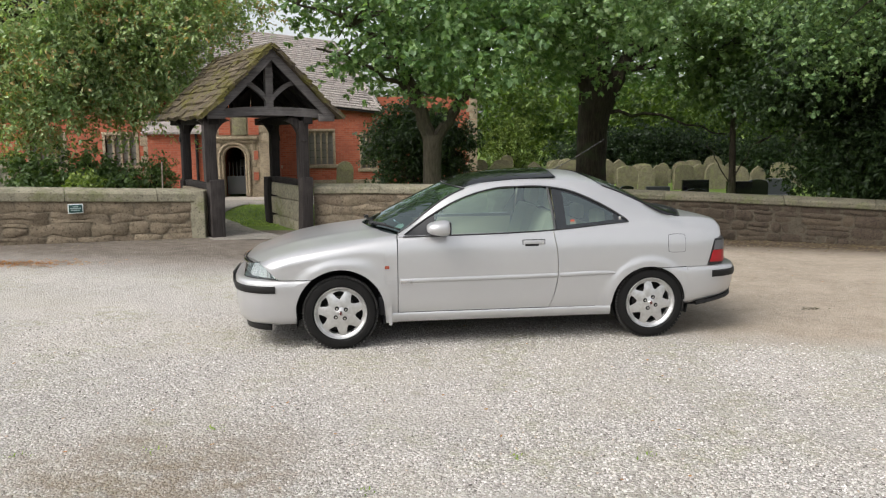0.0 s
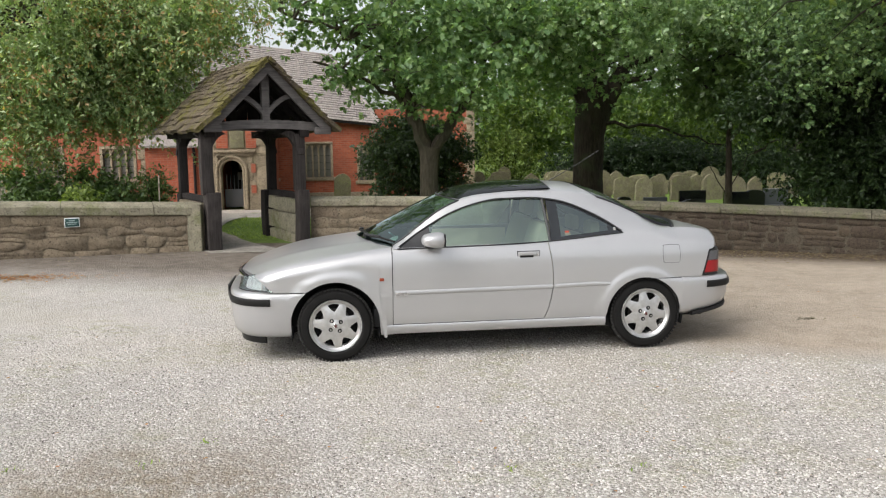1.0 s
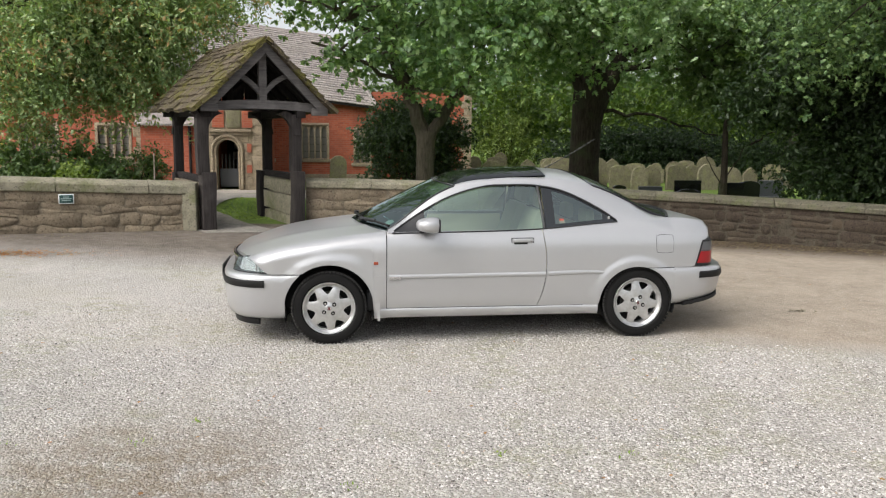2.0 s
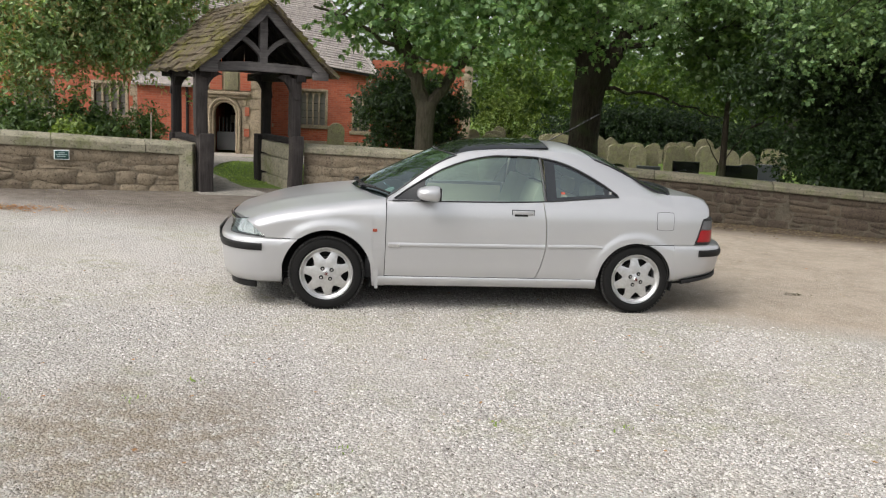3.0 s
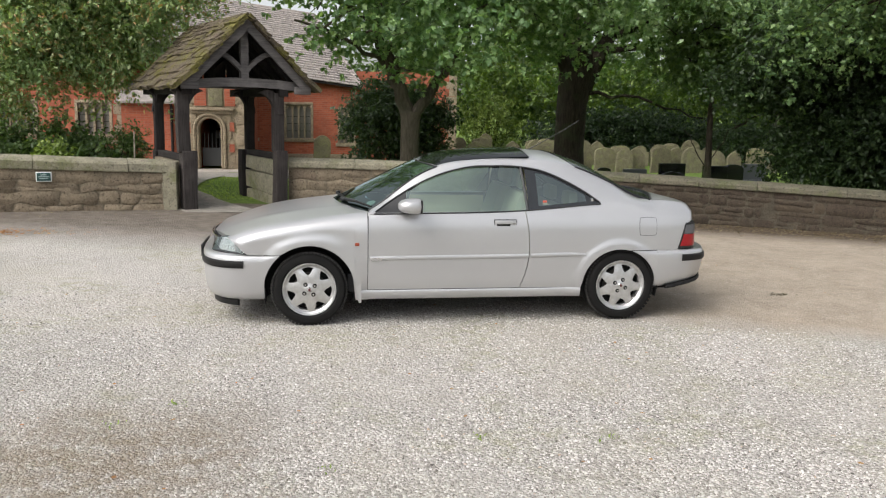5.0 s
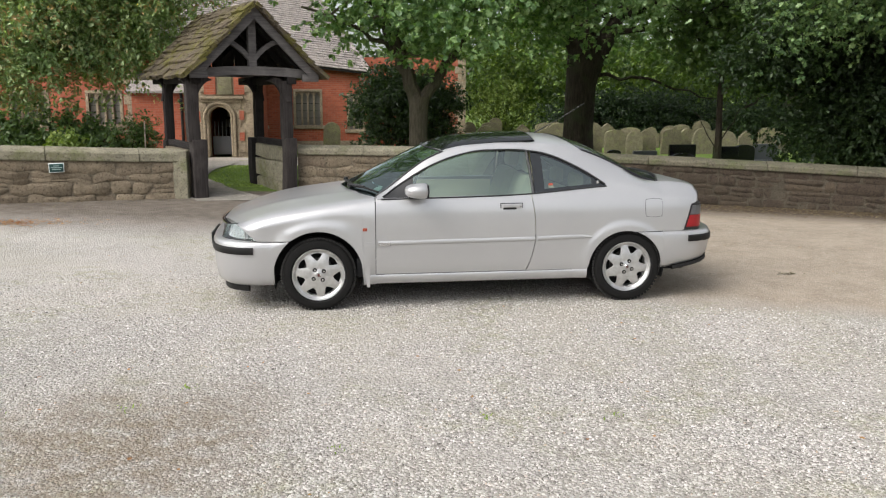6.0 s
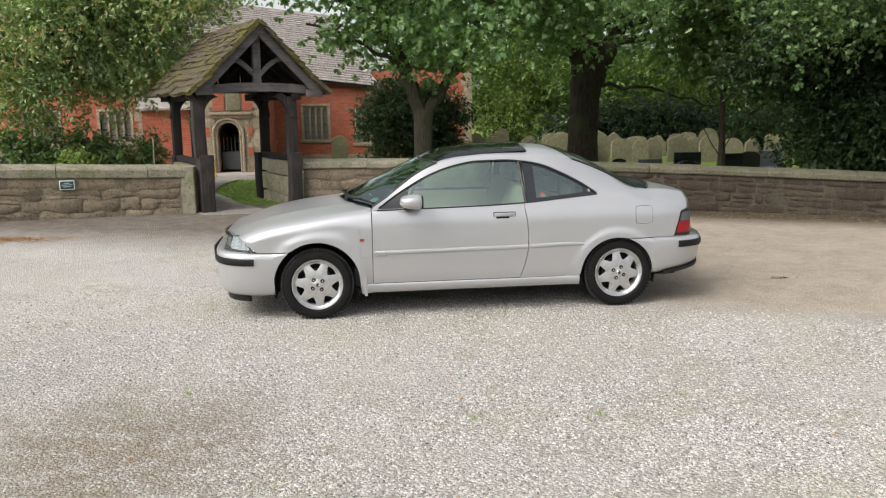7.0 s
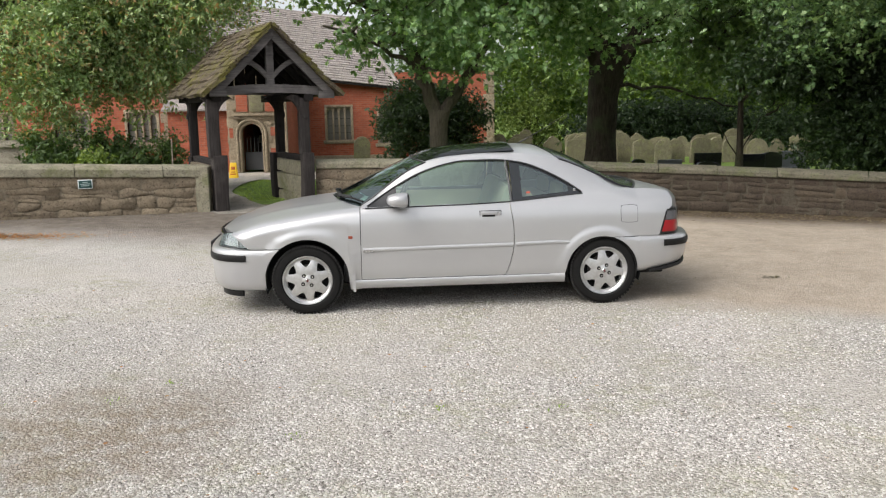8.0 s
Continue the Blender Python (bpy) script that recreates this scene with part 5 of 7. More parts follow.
# bonnet
bon_back = curve1([(0, 0.22), (0.35, 0.28), (0.6, 0.38), (0.725, 0.47)])
bon_front = curve1([(0, -0.785), (0.3, -0.765), (0.5, -0.72), (0.725, -0.625)])
bon_mid = curve1([(-0.80, 0.655), (-0.75, 0.69), (-0.66, 0.735), (-0.44, 0.808), (-0.2, 0.862), (0.05, 0.895), (0.25, 0.915), (0.5, 0.935)])


def bonnet(u, v):
    q = abs(u)
    x = bon_front(q * 0.725) + (bon_back(q * 0.725) - bon_front(q * 0.725)) * v
    w = BON_W(x)
    zm, ze = bon_mid(x), wing_top(max(x, -0.64))
    z = ze + (zm - ze) * (1 - q ** 2.4) + 0.006 * math.exp(-((q - 0.62) / 0.09) ** 2) * min(1, v * 3)
    if x < -0.64:
        z = min(z, zm)
    return (x, u * w, z)


grid(bonnet, span(1, -1, 41), span(0, 1, 30), "bonnet", PAINT, CAR, "", 0.035)

# doors, sills, rear quarters
door_back = curve1([(0.26, 1.668), (0.30, 1.69), (0.44, 1.738), (0.58, 1.757), (0.72, 1.752), (0.92, 1.722)])
for mirror in (False, True):
    def door(u, v):
        zt = 0.893 + 0.018 * u
        z = 0.287 + (zt - 0.287) * v
        x0, x1 = 0.457 + 0.003 * v * v, door_back(z) - 0.003
        x = x0 + (x1 - x0) * u
        return (x, -half_width(x, z), z)
    d = grid(door, span(0, 1, 36), span(0, 1, 22), "door", PAINT, CAR, "", 0.016, 0, mirror)
    s = 1 if mirror else -1
    # raised rubbing strip, painted with the body
    def strip(u, v):
        x = 0.472 + (1.752 - 0.472) * u
        z = 0.522 + 0.010 * u + 0.036 * v
        return (x, -(half_width(x, z) + 0.010 - 0.010 * abs(2 * v - 1) ** 4), z)
    grid(strip, span(0, 1, 30), [0, 0.08, 0.2, 0.5, 0.8, 0.92, 1], "rubbing_strip", PAINT, d, "", 0.012, 0, mirror)
    grid(lambda u, v: (0.476 + 0.09 * u, -(half_width(0.5, 0.54) + 0.013), 0.522 + 0.024 * v), [0, 1], [0, 1], "badge", CHROME, d, "small silver badge", 0.006, 0, mirror)
    # pull handle in its pocket
    y = s * (half_width(1.55, 0.81) + 0.002)
    bm = box_bm((1.466, min(y, y - s * 0.02), 0.775), (1.645, max(y + s * 0.003, y - s * 0.02), 0.842), 0.004)
    part("handle_gap", box_bm((1.4625, min(y - s * 0.0006, y - s * 0.012), 0.7715), (1.6485, max(y - s * 0.0006, y - s * 0.012), 0.8455), 0.003), CAVITY, d)
    hp = part("handle_pocket", bm, PAINT, d, "silver handle surround")
    # no hollow here: a near-black pad gives the shade under the handle
    part("recess_shade", box_bm((1.485, min(y - s * 0.01, y + s * 0.0045), 0.792), (1.595, max(y - s * 0.01, y + s * 0.0045), 0.826), 0.004), CAVITY, d, "black pad coloured as the shaded recess under the handle")
    part("door_handle", box_bm((1.480, min(y, y + s * 0.014), 0.810), (1.612, max(y, y + s * 0.014), 0.836), 0.006), PAINT, d, "silver pull handle")
    part("door_lock", lathe([(0.0005, -0.006), (0.008, -0.006), (0.0095, 0.002)], 14), CHROME, d, "round chrome lock", m=pose(1.628, y, 0.815, 0, 0, 0 if s < 0 else 180))

    def sill(u, v):
        x = 0.395 + (2.20 - 0.395) * u
        z = 0.205 + 0.077 * v
        return (x, -(half_width(x, z) + 0.016 * math.sin(math.pi * min(1, v * 0.97 + 0.02)) ** 0.6), z)
    grid(sill, span(0, 1, 40), [0, 0.15, 0.3, 0.5, 0.7, 0.82, 0.9, 0.95, 0.98, 1], "sill", PAINT, CAR, "", 0.03, 0, mirror)
    # flap behind the front wheel
    grid(lambda u, v: (0.352 + 0.03 * (1 - v) + (0.05 - 0.028 * (1 - v)) * u, -(half_width(0.4, 0.3) + 0.004 * (1 - v)), 0.185 + 0.22 * v), span(0, 1, 4), span(0, 1, 8), "arch_flap", PAINT, CAR, "", 0.02, 0, mirror)

qx = [x for x in span(1.768, 2.19, 12)] + arch_steps(1)[1:13]
qx = sorted(x for x in set(qx) if x < 2.36) + [2.36]


def quarter_low(x):
    return arch_z(x, 0.285 if x < 2.1 else 0.235)


for mirror in (False, True):
    def qa(i, v):
        x = qx[int(i)]
        z0, z1 = quarter_low(x), belt(x) - 0.002
        z = z0 + (z1 - z0) * v
        if x < 1.80:                       # follow the curved door gap
            k = (1.80 - x) / (1.80 - qx[0])
            x = x + k * (door_back(z) + 0.003 - qx[0])
        return (x, -half_width(x, z), z)
    grid(qa, list(range(len(qx))), span(0, 1, 24), "rear_quarter", PAINT, CAR, "", 0.012, 0, mirror, sides="lbt")
    rx = [2.36] + [x for x in arch_steps(1)[1:-1] if x > 2.365] + span(2.852, 3.20, 14)

    def qb(i, v):
        x = rx[int(i)]
        z0 = 0.592 if x > 2.60 else arch_z(x, 0.285)
        zt = edge(x)[0] if x < 2.86 else belt(x)
        z = z0 + (zt - z0) * v
        lim = 3.034 + (z - 0.6) * 0.30     # front edge of the tail lamp, then the full corner over it
        lim += min(max((z - 0.805) / 0.022, 0), 1) * (0.030 + (z - 0.6) * 0.07)
        if x > 2.95:
            x = 2.95 + (x - 2.95) / 0.25 * (min(lim, 3.17) - 2.95)
        w = half_width(x, min(z, belt(x)) if x > 2.86 else z)
        r = max(0.0, z - (zt - 0.12)) / 0.12
        k = min(max((x - 2.55) / 0.3, 0), 1)
        w -= k * 0.125 * r ** 2.0
        return (x, -w, z)
    grid(qb, list(range(len(rx))), span(0, 1, 34), "rear_wing", PAINT, CAR, "", 0.012, 0, mirror, sides="rbt")
    lx = [x for x in arch_steps(1, 40) if x > 2.615] + [2.853]

    def qc(i, v):
        x = lx[int(i)]
        z0 = arch_z(x, 0.285)
        z = z0 + (0.586 - z0) * v
        k = max(0, (x - 2.615) / 0.238)
        return (x, -(half_width(x, z, 0.010) * (1 - k) + k * (0.832 + np.interp(z, RPZ, RPO))), z)
    grid(qc, list(range(len(lx))), span(0, 1, 10), "bumper_end", PAINT, CAR, "", 0.012, 0, mirror, sides="lbt")
    # pillar and roof rail over the side windows
    px = span(0.47, 1.0, 16) + span(1.05, 2.36, 34)

    def rail(i, v):
        x = px[int(i)]
        z0 = pane_top(x) + 0.012 if x > 0.54 else belt(x) + 0.002
        zo = edge(x)[0]
        z0 = min(z0, zo - 0.004)
        z = z0 + (zo - z0) * v
        return (x, -half_width(x, z), z)
    grid(rail, list(range(len(px))), span(0, 1, 8), "roof_rail", PAINT, CAR, "", 0.02, 0, mirror, sides="lbt")
    # rear rubbing strip up to the arch
    def strip(u, v):
        x = 1.772 + (2.235 - 1.772) * u
        z = 0.533 + 0.014 * u + 0.036 * v * (1 - 0.5 * u ** 6)
        return (x, -(half_width(x, z) + 0.009 - 0.009 * abs(2 * v - 1) ** 4), z)
    grid(strip, span(0, 1, 14), [0, 0.08, 0.2, 0.5, 0.8, 0.92, 1], "rubbing_strip", PAINT, CAR, "", 0.012, 0, mirror)
    grid(lambda u, v: (0.338 + (0.452 - 0.338) * u, -(half_width(0.40, 0.53) + 0.006), 0.512 + 0.04 * v), span(0, 1, 3), [0, 0.15, 0.85, 1], "rubbing_strip", PAINT, CAR, "", 0.015, 0, mirror)

# wing repeaters and fuel flap
for s in (-1, 1):
    y = s * half_width(0.37, 0.65)
    part("repeater", box_bm((0.352, min(y - s * 0.01, y + s * 0.008), 0.640), (0.388, max(y - s * 0.01, y + s * 0.008), 0.665), 0.005), ORANGE, CAR, "small orange side repeater lamp")
for half, out, material, nm in ((0.0762, 0.0012, CAVITY, "flap_gap"), (0.0735, 0.0028, PAINT, "fuel_flap")):
    def flap(u, v):
        x = 2.762 + half * u * math.sqrt(1 - 0.16 * v * v)
        z = 0.787 + half * v * math.sqrt(1 - 0.16 * u * u)
        return (x, -(half_width(x, z) + out), z)
    grid(flap, span(-1, 1, 13), span(-1, 1, 13), nm, material, CAR, "", 0.006)

# bumpers with rubber strips and the black lip
def mirror_path(pts, n=60):
    """A smooth path round one end of the car from half of it, off side to near side."""
    d = np.cumsum([0] + [math.dist(a, b) for a, b in zip(pts, pts[1:])])
    f = curve1([(a, b) for a, b in zip(d, pts)])
    half = [tuple(f(d[-1] * i / n)) for i in range(n + 1)]
    return half + [(x, -y) for x, y in half[-2::-1]]


FB = [(-0.345, -0.832), (-0.5, -0.824), (-0.62, -0.79), (-0.72, -0.715), (-0.79, -0.60), (-0.835, -0.40), (-0.852, -0.2), (-0.857, 0)]
RB = [(3.41, 0), (3.405, -0.2), (3.385, -0.42), (3.33, -0.62), (3.262, -0.735), (3.17, -0.79), (3.03, -0.82), (2.85, -0.832)]
front_path = mirror_path(FB)[::-1]
rear_path = mirror_path(RB[::-1])
sweep(front_path, BP, "front_bumper", PAINT, CAR, caps=False)
rear_bumper = sweep(rear_path, RP, "rear_bumper", PAINT, CAR, caps=False)


def lift_tail(ob):
    """The bumper's lower edge rises towards the back."""
    for v in ob.data.vertices:
        v.co.z += 0.16 * max(0.0, v.co.x - 2.88) * min(1.0, max(0.0, (0.47 - v.co.z) / 0.18))


lift_tail(rear_bumper)
STRIP = [(0.0, 0.526), (0.016, 0.526), (0.026, 0.518), (0.029, 0.50), (0.028, 0.482), (0.023, 0.471), (0.0, 0.467)]


def some(path, lim, front):
    return [p for p in path if (p[0] < lim if front else p[0] > lim)]


sweep(some(front_path, -0.485, True), STRIP, "bumper_strip", RUBBER, CAR, "black rubber bumper strip")
sweep(some(rear_path, 3.05, False), [(o + 0.012, z + 0.028) for o, z in STRIP], "bumper_strip", RUBBER, CAR, "black rubber bumper strip")
sweep(some(front_path, -0.56, True), [(-0.075, 0.215), (-0.062, 0.205), (-0.062, 0.162), (-0.08, 0.155), (-0.1, 0.155), (-0.1, 0.215)], "front_spoiler", RUBBER, CAR, "black lower spoiler", closed=True)
lift_tail(sweep(some(rear_path, 2.93, False), [(-0.02, 0.283), (0.006, 0.278), (0.010, 0.262), (0.0, 0.25), (-0.05, 0.25), (-0.05, 0.283)], "rear_lip", RUBBER, CAR, "black lower lip", closed=True))

# nose: dark grille with a bright surround, headlamps, plate
gp = [(x, y) for x, y in [(-0.80 + 0.16 * (q / 0.52) ** 2 * 0.55, -q) for q in span(0.52, -0.52, 25)]]
sweep([(x + 0.012, y) for x, y in gp][::-1], [(0, 0.575), (0, 0.66), (-0.03, 0.66), (-0.03, 0.575)], "grille_panel", CAVITY, CAR, "dark grille", closed=True)
for z in (0.59, 0.612, 0.634):
    sweep([(x, y) for x, y in gp][::-1], [(0, z), (0, z + 0.010), (-0.012, z + 0.010), (-0.012, z)], "grille_bar", TRIM, CAR, closed=True)
sweep([(x - 0.006, y) for x, y in gp][::-1], [(0.0, 0.652), (0.006, 0.656), (0.006, 0.668), (0, 0.672), (-0.012, 0.672), (-0.012, 0.652)], "grille_surround", CHROME, CAR, "chrome grille surround", closed=True)
bm = box_bm((-0.010, -0.24, 0.46), (0.0, 0.24, 0.56), 0.003)
part("number_plate", bm, TRIM, CAR, "dark-edged number plate seen edge on", m=pose(-0.880, 0, 0))

for mirror in (False, True):
    def lamp(u, v, deep=0.0):
        # u from the grille outwards, v from the bottom up
        x = -0.765 + (0.765 - 0.478) * u ** 1.25
        x += 0.035 * v * (1 - 0.3 * u)
        zt = 0.672 + 0.030 * min(1, u / 0.5) - 0.062 * max(0, (u - 0.55) / 0.45) ** 1.6
        z = 0.577 + (zt - 0.577) * v
        w = 0.535 + (0.824 - 0.535) * u ** 0.72 - 0.02 * v
        return (x + deep, -(w - deep * 0.5), z)
    housing = grid(lambda u, v: lamp(u, v, 0.05), span(0, 1, 16), span(0, 1, 8), "headlamp", REFLECTOR, CAR, "clear glass headlamp", 0.0, 0, mirror)
    ys = 1 if mirror else -1
    for u0 in span(0.12, 0.90, 9):           # moulded flutes behind the glass
        a, b = Vector(lamp(u0, 0.12, 0.035)), Vector(lamp(u0, 0.88, 0.035))
        part("flute", tube([(q.x, -q.y if mirror else q.y, q.z) for q in (a, (a + b) / 2, b)], 0.003, 6), REFLECTOR, housing)
    part("divider", box_bm((-0.565, min(ys * 0.735, ys * 0.80), 0.585), (-0.557, max(ys * 0.735, ys * 0.80), 0.68), 0.002), REFLECTOR, housing)
    ln = grid(lamp, span(0, 1, 20), span(0, 1, 8), "lens", LENS, housing, "clear glass lens", 0.03, 0, mirror)
    ln.visible_shadow = False
    # dark seam round the lamp
    pts = [lamp(u, 0) for u in span(0, 1, 12)] + [lamp(1, v) for v in span(0, 1, 5)] + [lamp(u, 1) for u in span(1, 0, 12)]
    part("lamp_seal", tube([(x, -y if mirror else y, z) for x, y, z in pts], 0.0035, 6), TRIM, housing)

# roof, screens, boot
roof_front = curve1([(0, 0.925), (0.5, 0.95), (1, 1.035)])
roof_back = curve1([(0, 2.06), (0.5, 2.09), (1, 2.20)])


def upper(x, q):
    """The roof's skin: station x, q from -1 at the near rail to 1."""
    zo, wo = edge(x)
    return (x, q * wo, zo + crown(x) * (1 - abs(q) ** 2.3))


def roof(u, v):
    q = abs(u)
    x = roof_front(q) + (roof_back(q) - roof_front(q)) * v
    return upper(x, u)


grid(roof, span(1, -1, 45), span(0, 1, 40), "roof", PAINT, CAR, "", 0.02)
# twin smoked roof panels, the back edge tilted up
for mirror in (False, True):
    def top_glass(u, v):
        q = -0.94 + 0.93 * u
        x0 = roof_front(abs(q)) + 0.002
        x = x0 + (1.80 - x0) * v
        x, y, z = upper(x, q)
        return (x, y, z + 0.003 + 0.014 * v ** 3)
    g = grid(top_glass, span(1, 0, 20), span(0, 1, 20), "roof_panel", ROOFGLASS, CAR, "smoked glass roof panel tilted up at the back", 0.014, 0, mirror)
    pts = [Vector(top_glass(u, 1)) + Vector((0.004, 0, -0.006)) for u in span(0, 1, 12)]
    part("panel_seal", tube([(p.x, -p.y if mirror else p.y, p.z) for p in pts], 0.008, 6), TRIM, g)

scr_base = curve1([(0, 0.20), (0.35, 0.25), (0.7, 0.36), (1, 0.468)])


def screen(u, v):
    q = abs(u)
    xb, xt = scr_base(q), roof_front(q) - 0.006
    zb = 0.925 - 0.035 * q ** 2
    xt_, yt_, zt = upper(roof_front(q), q)
    x = xb + (xt - xb) * v
    # hug the pillars at the sides, bow out in the middle
    z = zb + (zt - zb) * (v + 0.10 * v * (1 - v))
    w = (0.70 + (0.566 - 0.70) * v) * u
    if q > 0.0:
        zo, wo = edge(max(min(x, 1.035), 0.45))
        k = q ** 6
        z = z * (1 - k) + zo * k
        w = w * (1 - k) + math.copysign(wo, u) * k
    return (x, w, z)


ws = grid(screen, span(1, -1, 41), span(0, 1, 24), "windscreen", SCREEN, CAR, "raked tinted windscreen", 0.0)
ws.visible_shadow = False
# round paper disc inside the lower near corner of the screen
def disc(u, v):
    x, y, z = screen(-0.80 + 0.052 * v * math.cos(u), 0.15 + 0.062 * v * math.sin(u))
    return (x + 0.003, y, z - 0.003)
grid(disc, span(2 * math.pi, 0, 25), [0.02, 0.5, 1], "screen_disc", mat("pale_paper", (0.75, 0.86, 0.85), 0.7), ws, "pale round paper disc")
for mirror in (False, True):
    pts = [Vector(screen(-1, v)) for v in span(0, 1, 14)]
    part("screen_seal", tube([(p.x - 0.004, -p.y if mirror else p.y, p.z + 0.001) for p in pts], 0.007, 6), TRIM, ws)
pts = [Vector(screen(u, 1)) + Vector((0, 0, 0.002)) for u in span(-1, 1, 24)]
part("screen_seal", tube(pts, 0.005, 6), TRIM, ws)
# the dark cowl with the wipers


def cowl(u, v):
    q = abs(u)
    a, b = bon_back(0.725 * q) + 0.004, scr_base(q) + 0.05
    x = a + (b - a) * v
    zb = wing_top(max(a, -0.6)) + (bon_mid(a) - wing_top(a)) * (1 - q ** 2.4) - 0.012
    return (x, u * 0.71, zb + (0.93 - 0.035 * q * q - zb) * v)


grid(cowl, span(-1, 1, 31), span(0, 1, 4), "scuttle", TRIM, CAR, "black scuttle panel")
for y0, y1 in ((-0.28, -0.69), (0.22, -0.30)):
    a, b, c = Vector(screen(y0 / 0.7, 0.02)), Vector(screen((y0 + y1) / 2 / 0.7, 0.06)), Vector(screen(y1 / 0.70, 0.05))
    up = Vector((-0.012, 0, 0.028))
    w = part("wiper", tube([a + up, (a + b) / 2 + up * 1.2, b + up * 1.1], 0.009, 8), TRIM, CAR, "black wiper arm")
    part("wiper_blade", tube([b + (a - b) * 0.7 + up * 0.7, b + up * 0.8, c + up * 0.7], 0.010, 6), RUBBER, w)
    part("wiper_pivot", lathe([(0.001, 0.03), (0.02, 0.03), (0.022, 0.0)], 14), TRIM, w, m=Matrix.Translation(a + up * 0.2) @ pose(0, 0, 0, 90))

rear_base = curve1([(0, 2.98), (0.6, 2.945), (1, 2.86)])


def backlight(u, v):
    q = abs(u)
    x0, x1 = roof_back(q) + 0.004, rear_base(q)
    x = x0 + (x1 - x0) * v
    zo, wo = edge(min(x, 2.88))
    c = 0.078 * (1 - v) + 0.035 * v
    return (x, u * wo, zo + c * (1 - q ** 2.6) + 0.012 * math.sin(math.pi * v) * (1 - q ** 4))


bw = grid(backlight, span(-1, 1, 31), span(0, 1, 22), "rear_screen", FRIT, CAR, "dark glass rear screen", 0.0)
for mirror in (False, True):
    pts = [Vector(backlight(-1, v)) for v in span(0, 1, 16)]
    part("screen_seal", tube([(p.x, (-p.y if mirror else p.y), p.z + 0.003) for p in pts], 0.008, 6), TRIM, bw)
pts = [Vector(backlight(u, 1)) + Vector((0, 0, 0.003)) for u in span(-1, 1, 20)]
part("screen_seal", tube(pts, 0.011, 6), TRIM, bw)
boot_back = curve1([(0, 3.375), (0.5, 3.345), (0.85, 3.27), (1, 3.20)])


def boot(u, v):
    q = abs(u)
    x0, x1 = rear_base(q) - 0.02, boot_back(q)
    s = v * 1.45
    if s <= 1:
        x = x0 + (x1 - x0) * s
        w = half_width(x, belt(x)) - 0.123
        zt = belt(x) + 0.014 * (1 - q ** 3)
        z = zt - 0.050 * s ** 14
    else:
        k = (s - 1) / 0.45
        x = x1 + 0.035 * math.sin(k * 1.5)
        w = half_width(min(x1, 3.3), 0.8) - 0.115
        zt = belt(x1) + 0.014 * (1 - q ** 3) - 0.05
        z = zt + (0.60 - zt) * k
    return (x, u * w, z)


grid(boot, span(1, -1, 31), span(0, 1, 34), "boot_lid", PAINT, CAR, "", 0.02)
part("rear_plate", box_bm((3.40, -0.26, 0.66), (3.412, 0.26, 0.77), 0.003), TRIM, CAR)

# tail lamps round the corners
tail_path = curve1([(0, (3.047, -0.820)), (0.35, (3.135, -0.803)), (0.7, (3.205, -0.755)), (1.0, (3.27, -0.62))])
for mirror in (False, True):
    def tail(u, v, grow=0.0):
        x, y = tail_path(u)
        z = 0.602 + 0.212 * v
        return (x + 0.056 * v * (1 - u) - 0.012 * (1 - v) * (1 - u) - 0.02 * v * u, y + 0.02 * v * v - grow * (1 - u) * 0.8, z)
    body = grid(tail, span(0, 1, 14), span(0, 1, 8), "tail_lamp", TRIM, CAR, "red and smoked tail lamp in black bezel", 0.02, 0, mirror)

    def zone(v0, v1):
        def P(u, v):
            a = Vector(tail(0.07 + 0.86 * u, v0 + (v1 - v0) * v))
            return tuple(a + Vector((0.004 * u, -0.006, 0)))
        return P
    grid(zone(0.09, 0.55), span(0, 1, 10), span(0, 1, 5), "red_lens", REDLENS, body, "red lens", 0.008, 0, mirror)
    grid(zone(0.57, 0.92), span(0, 1, 10), span(0, 1, 5), "smoked_lens", SMOKE, body, "smoked grey lens", 0.008, 0, mirror)

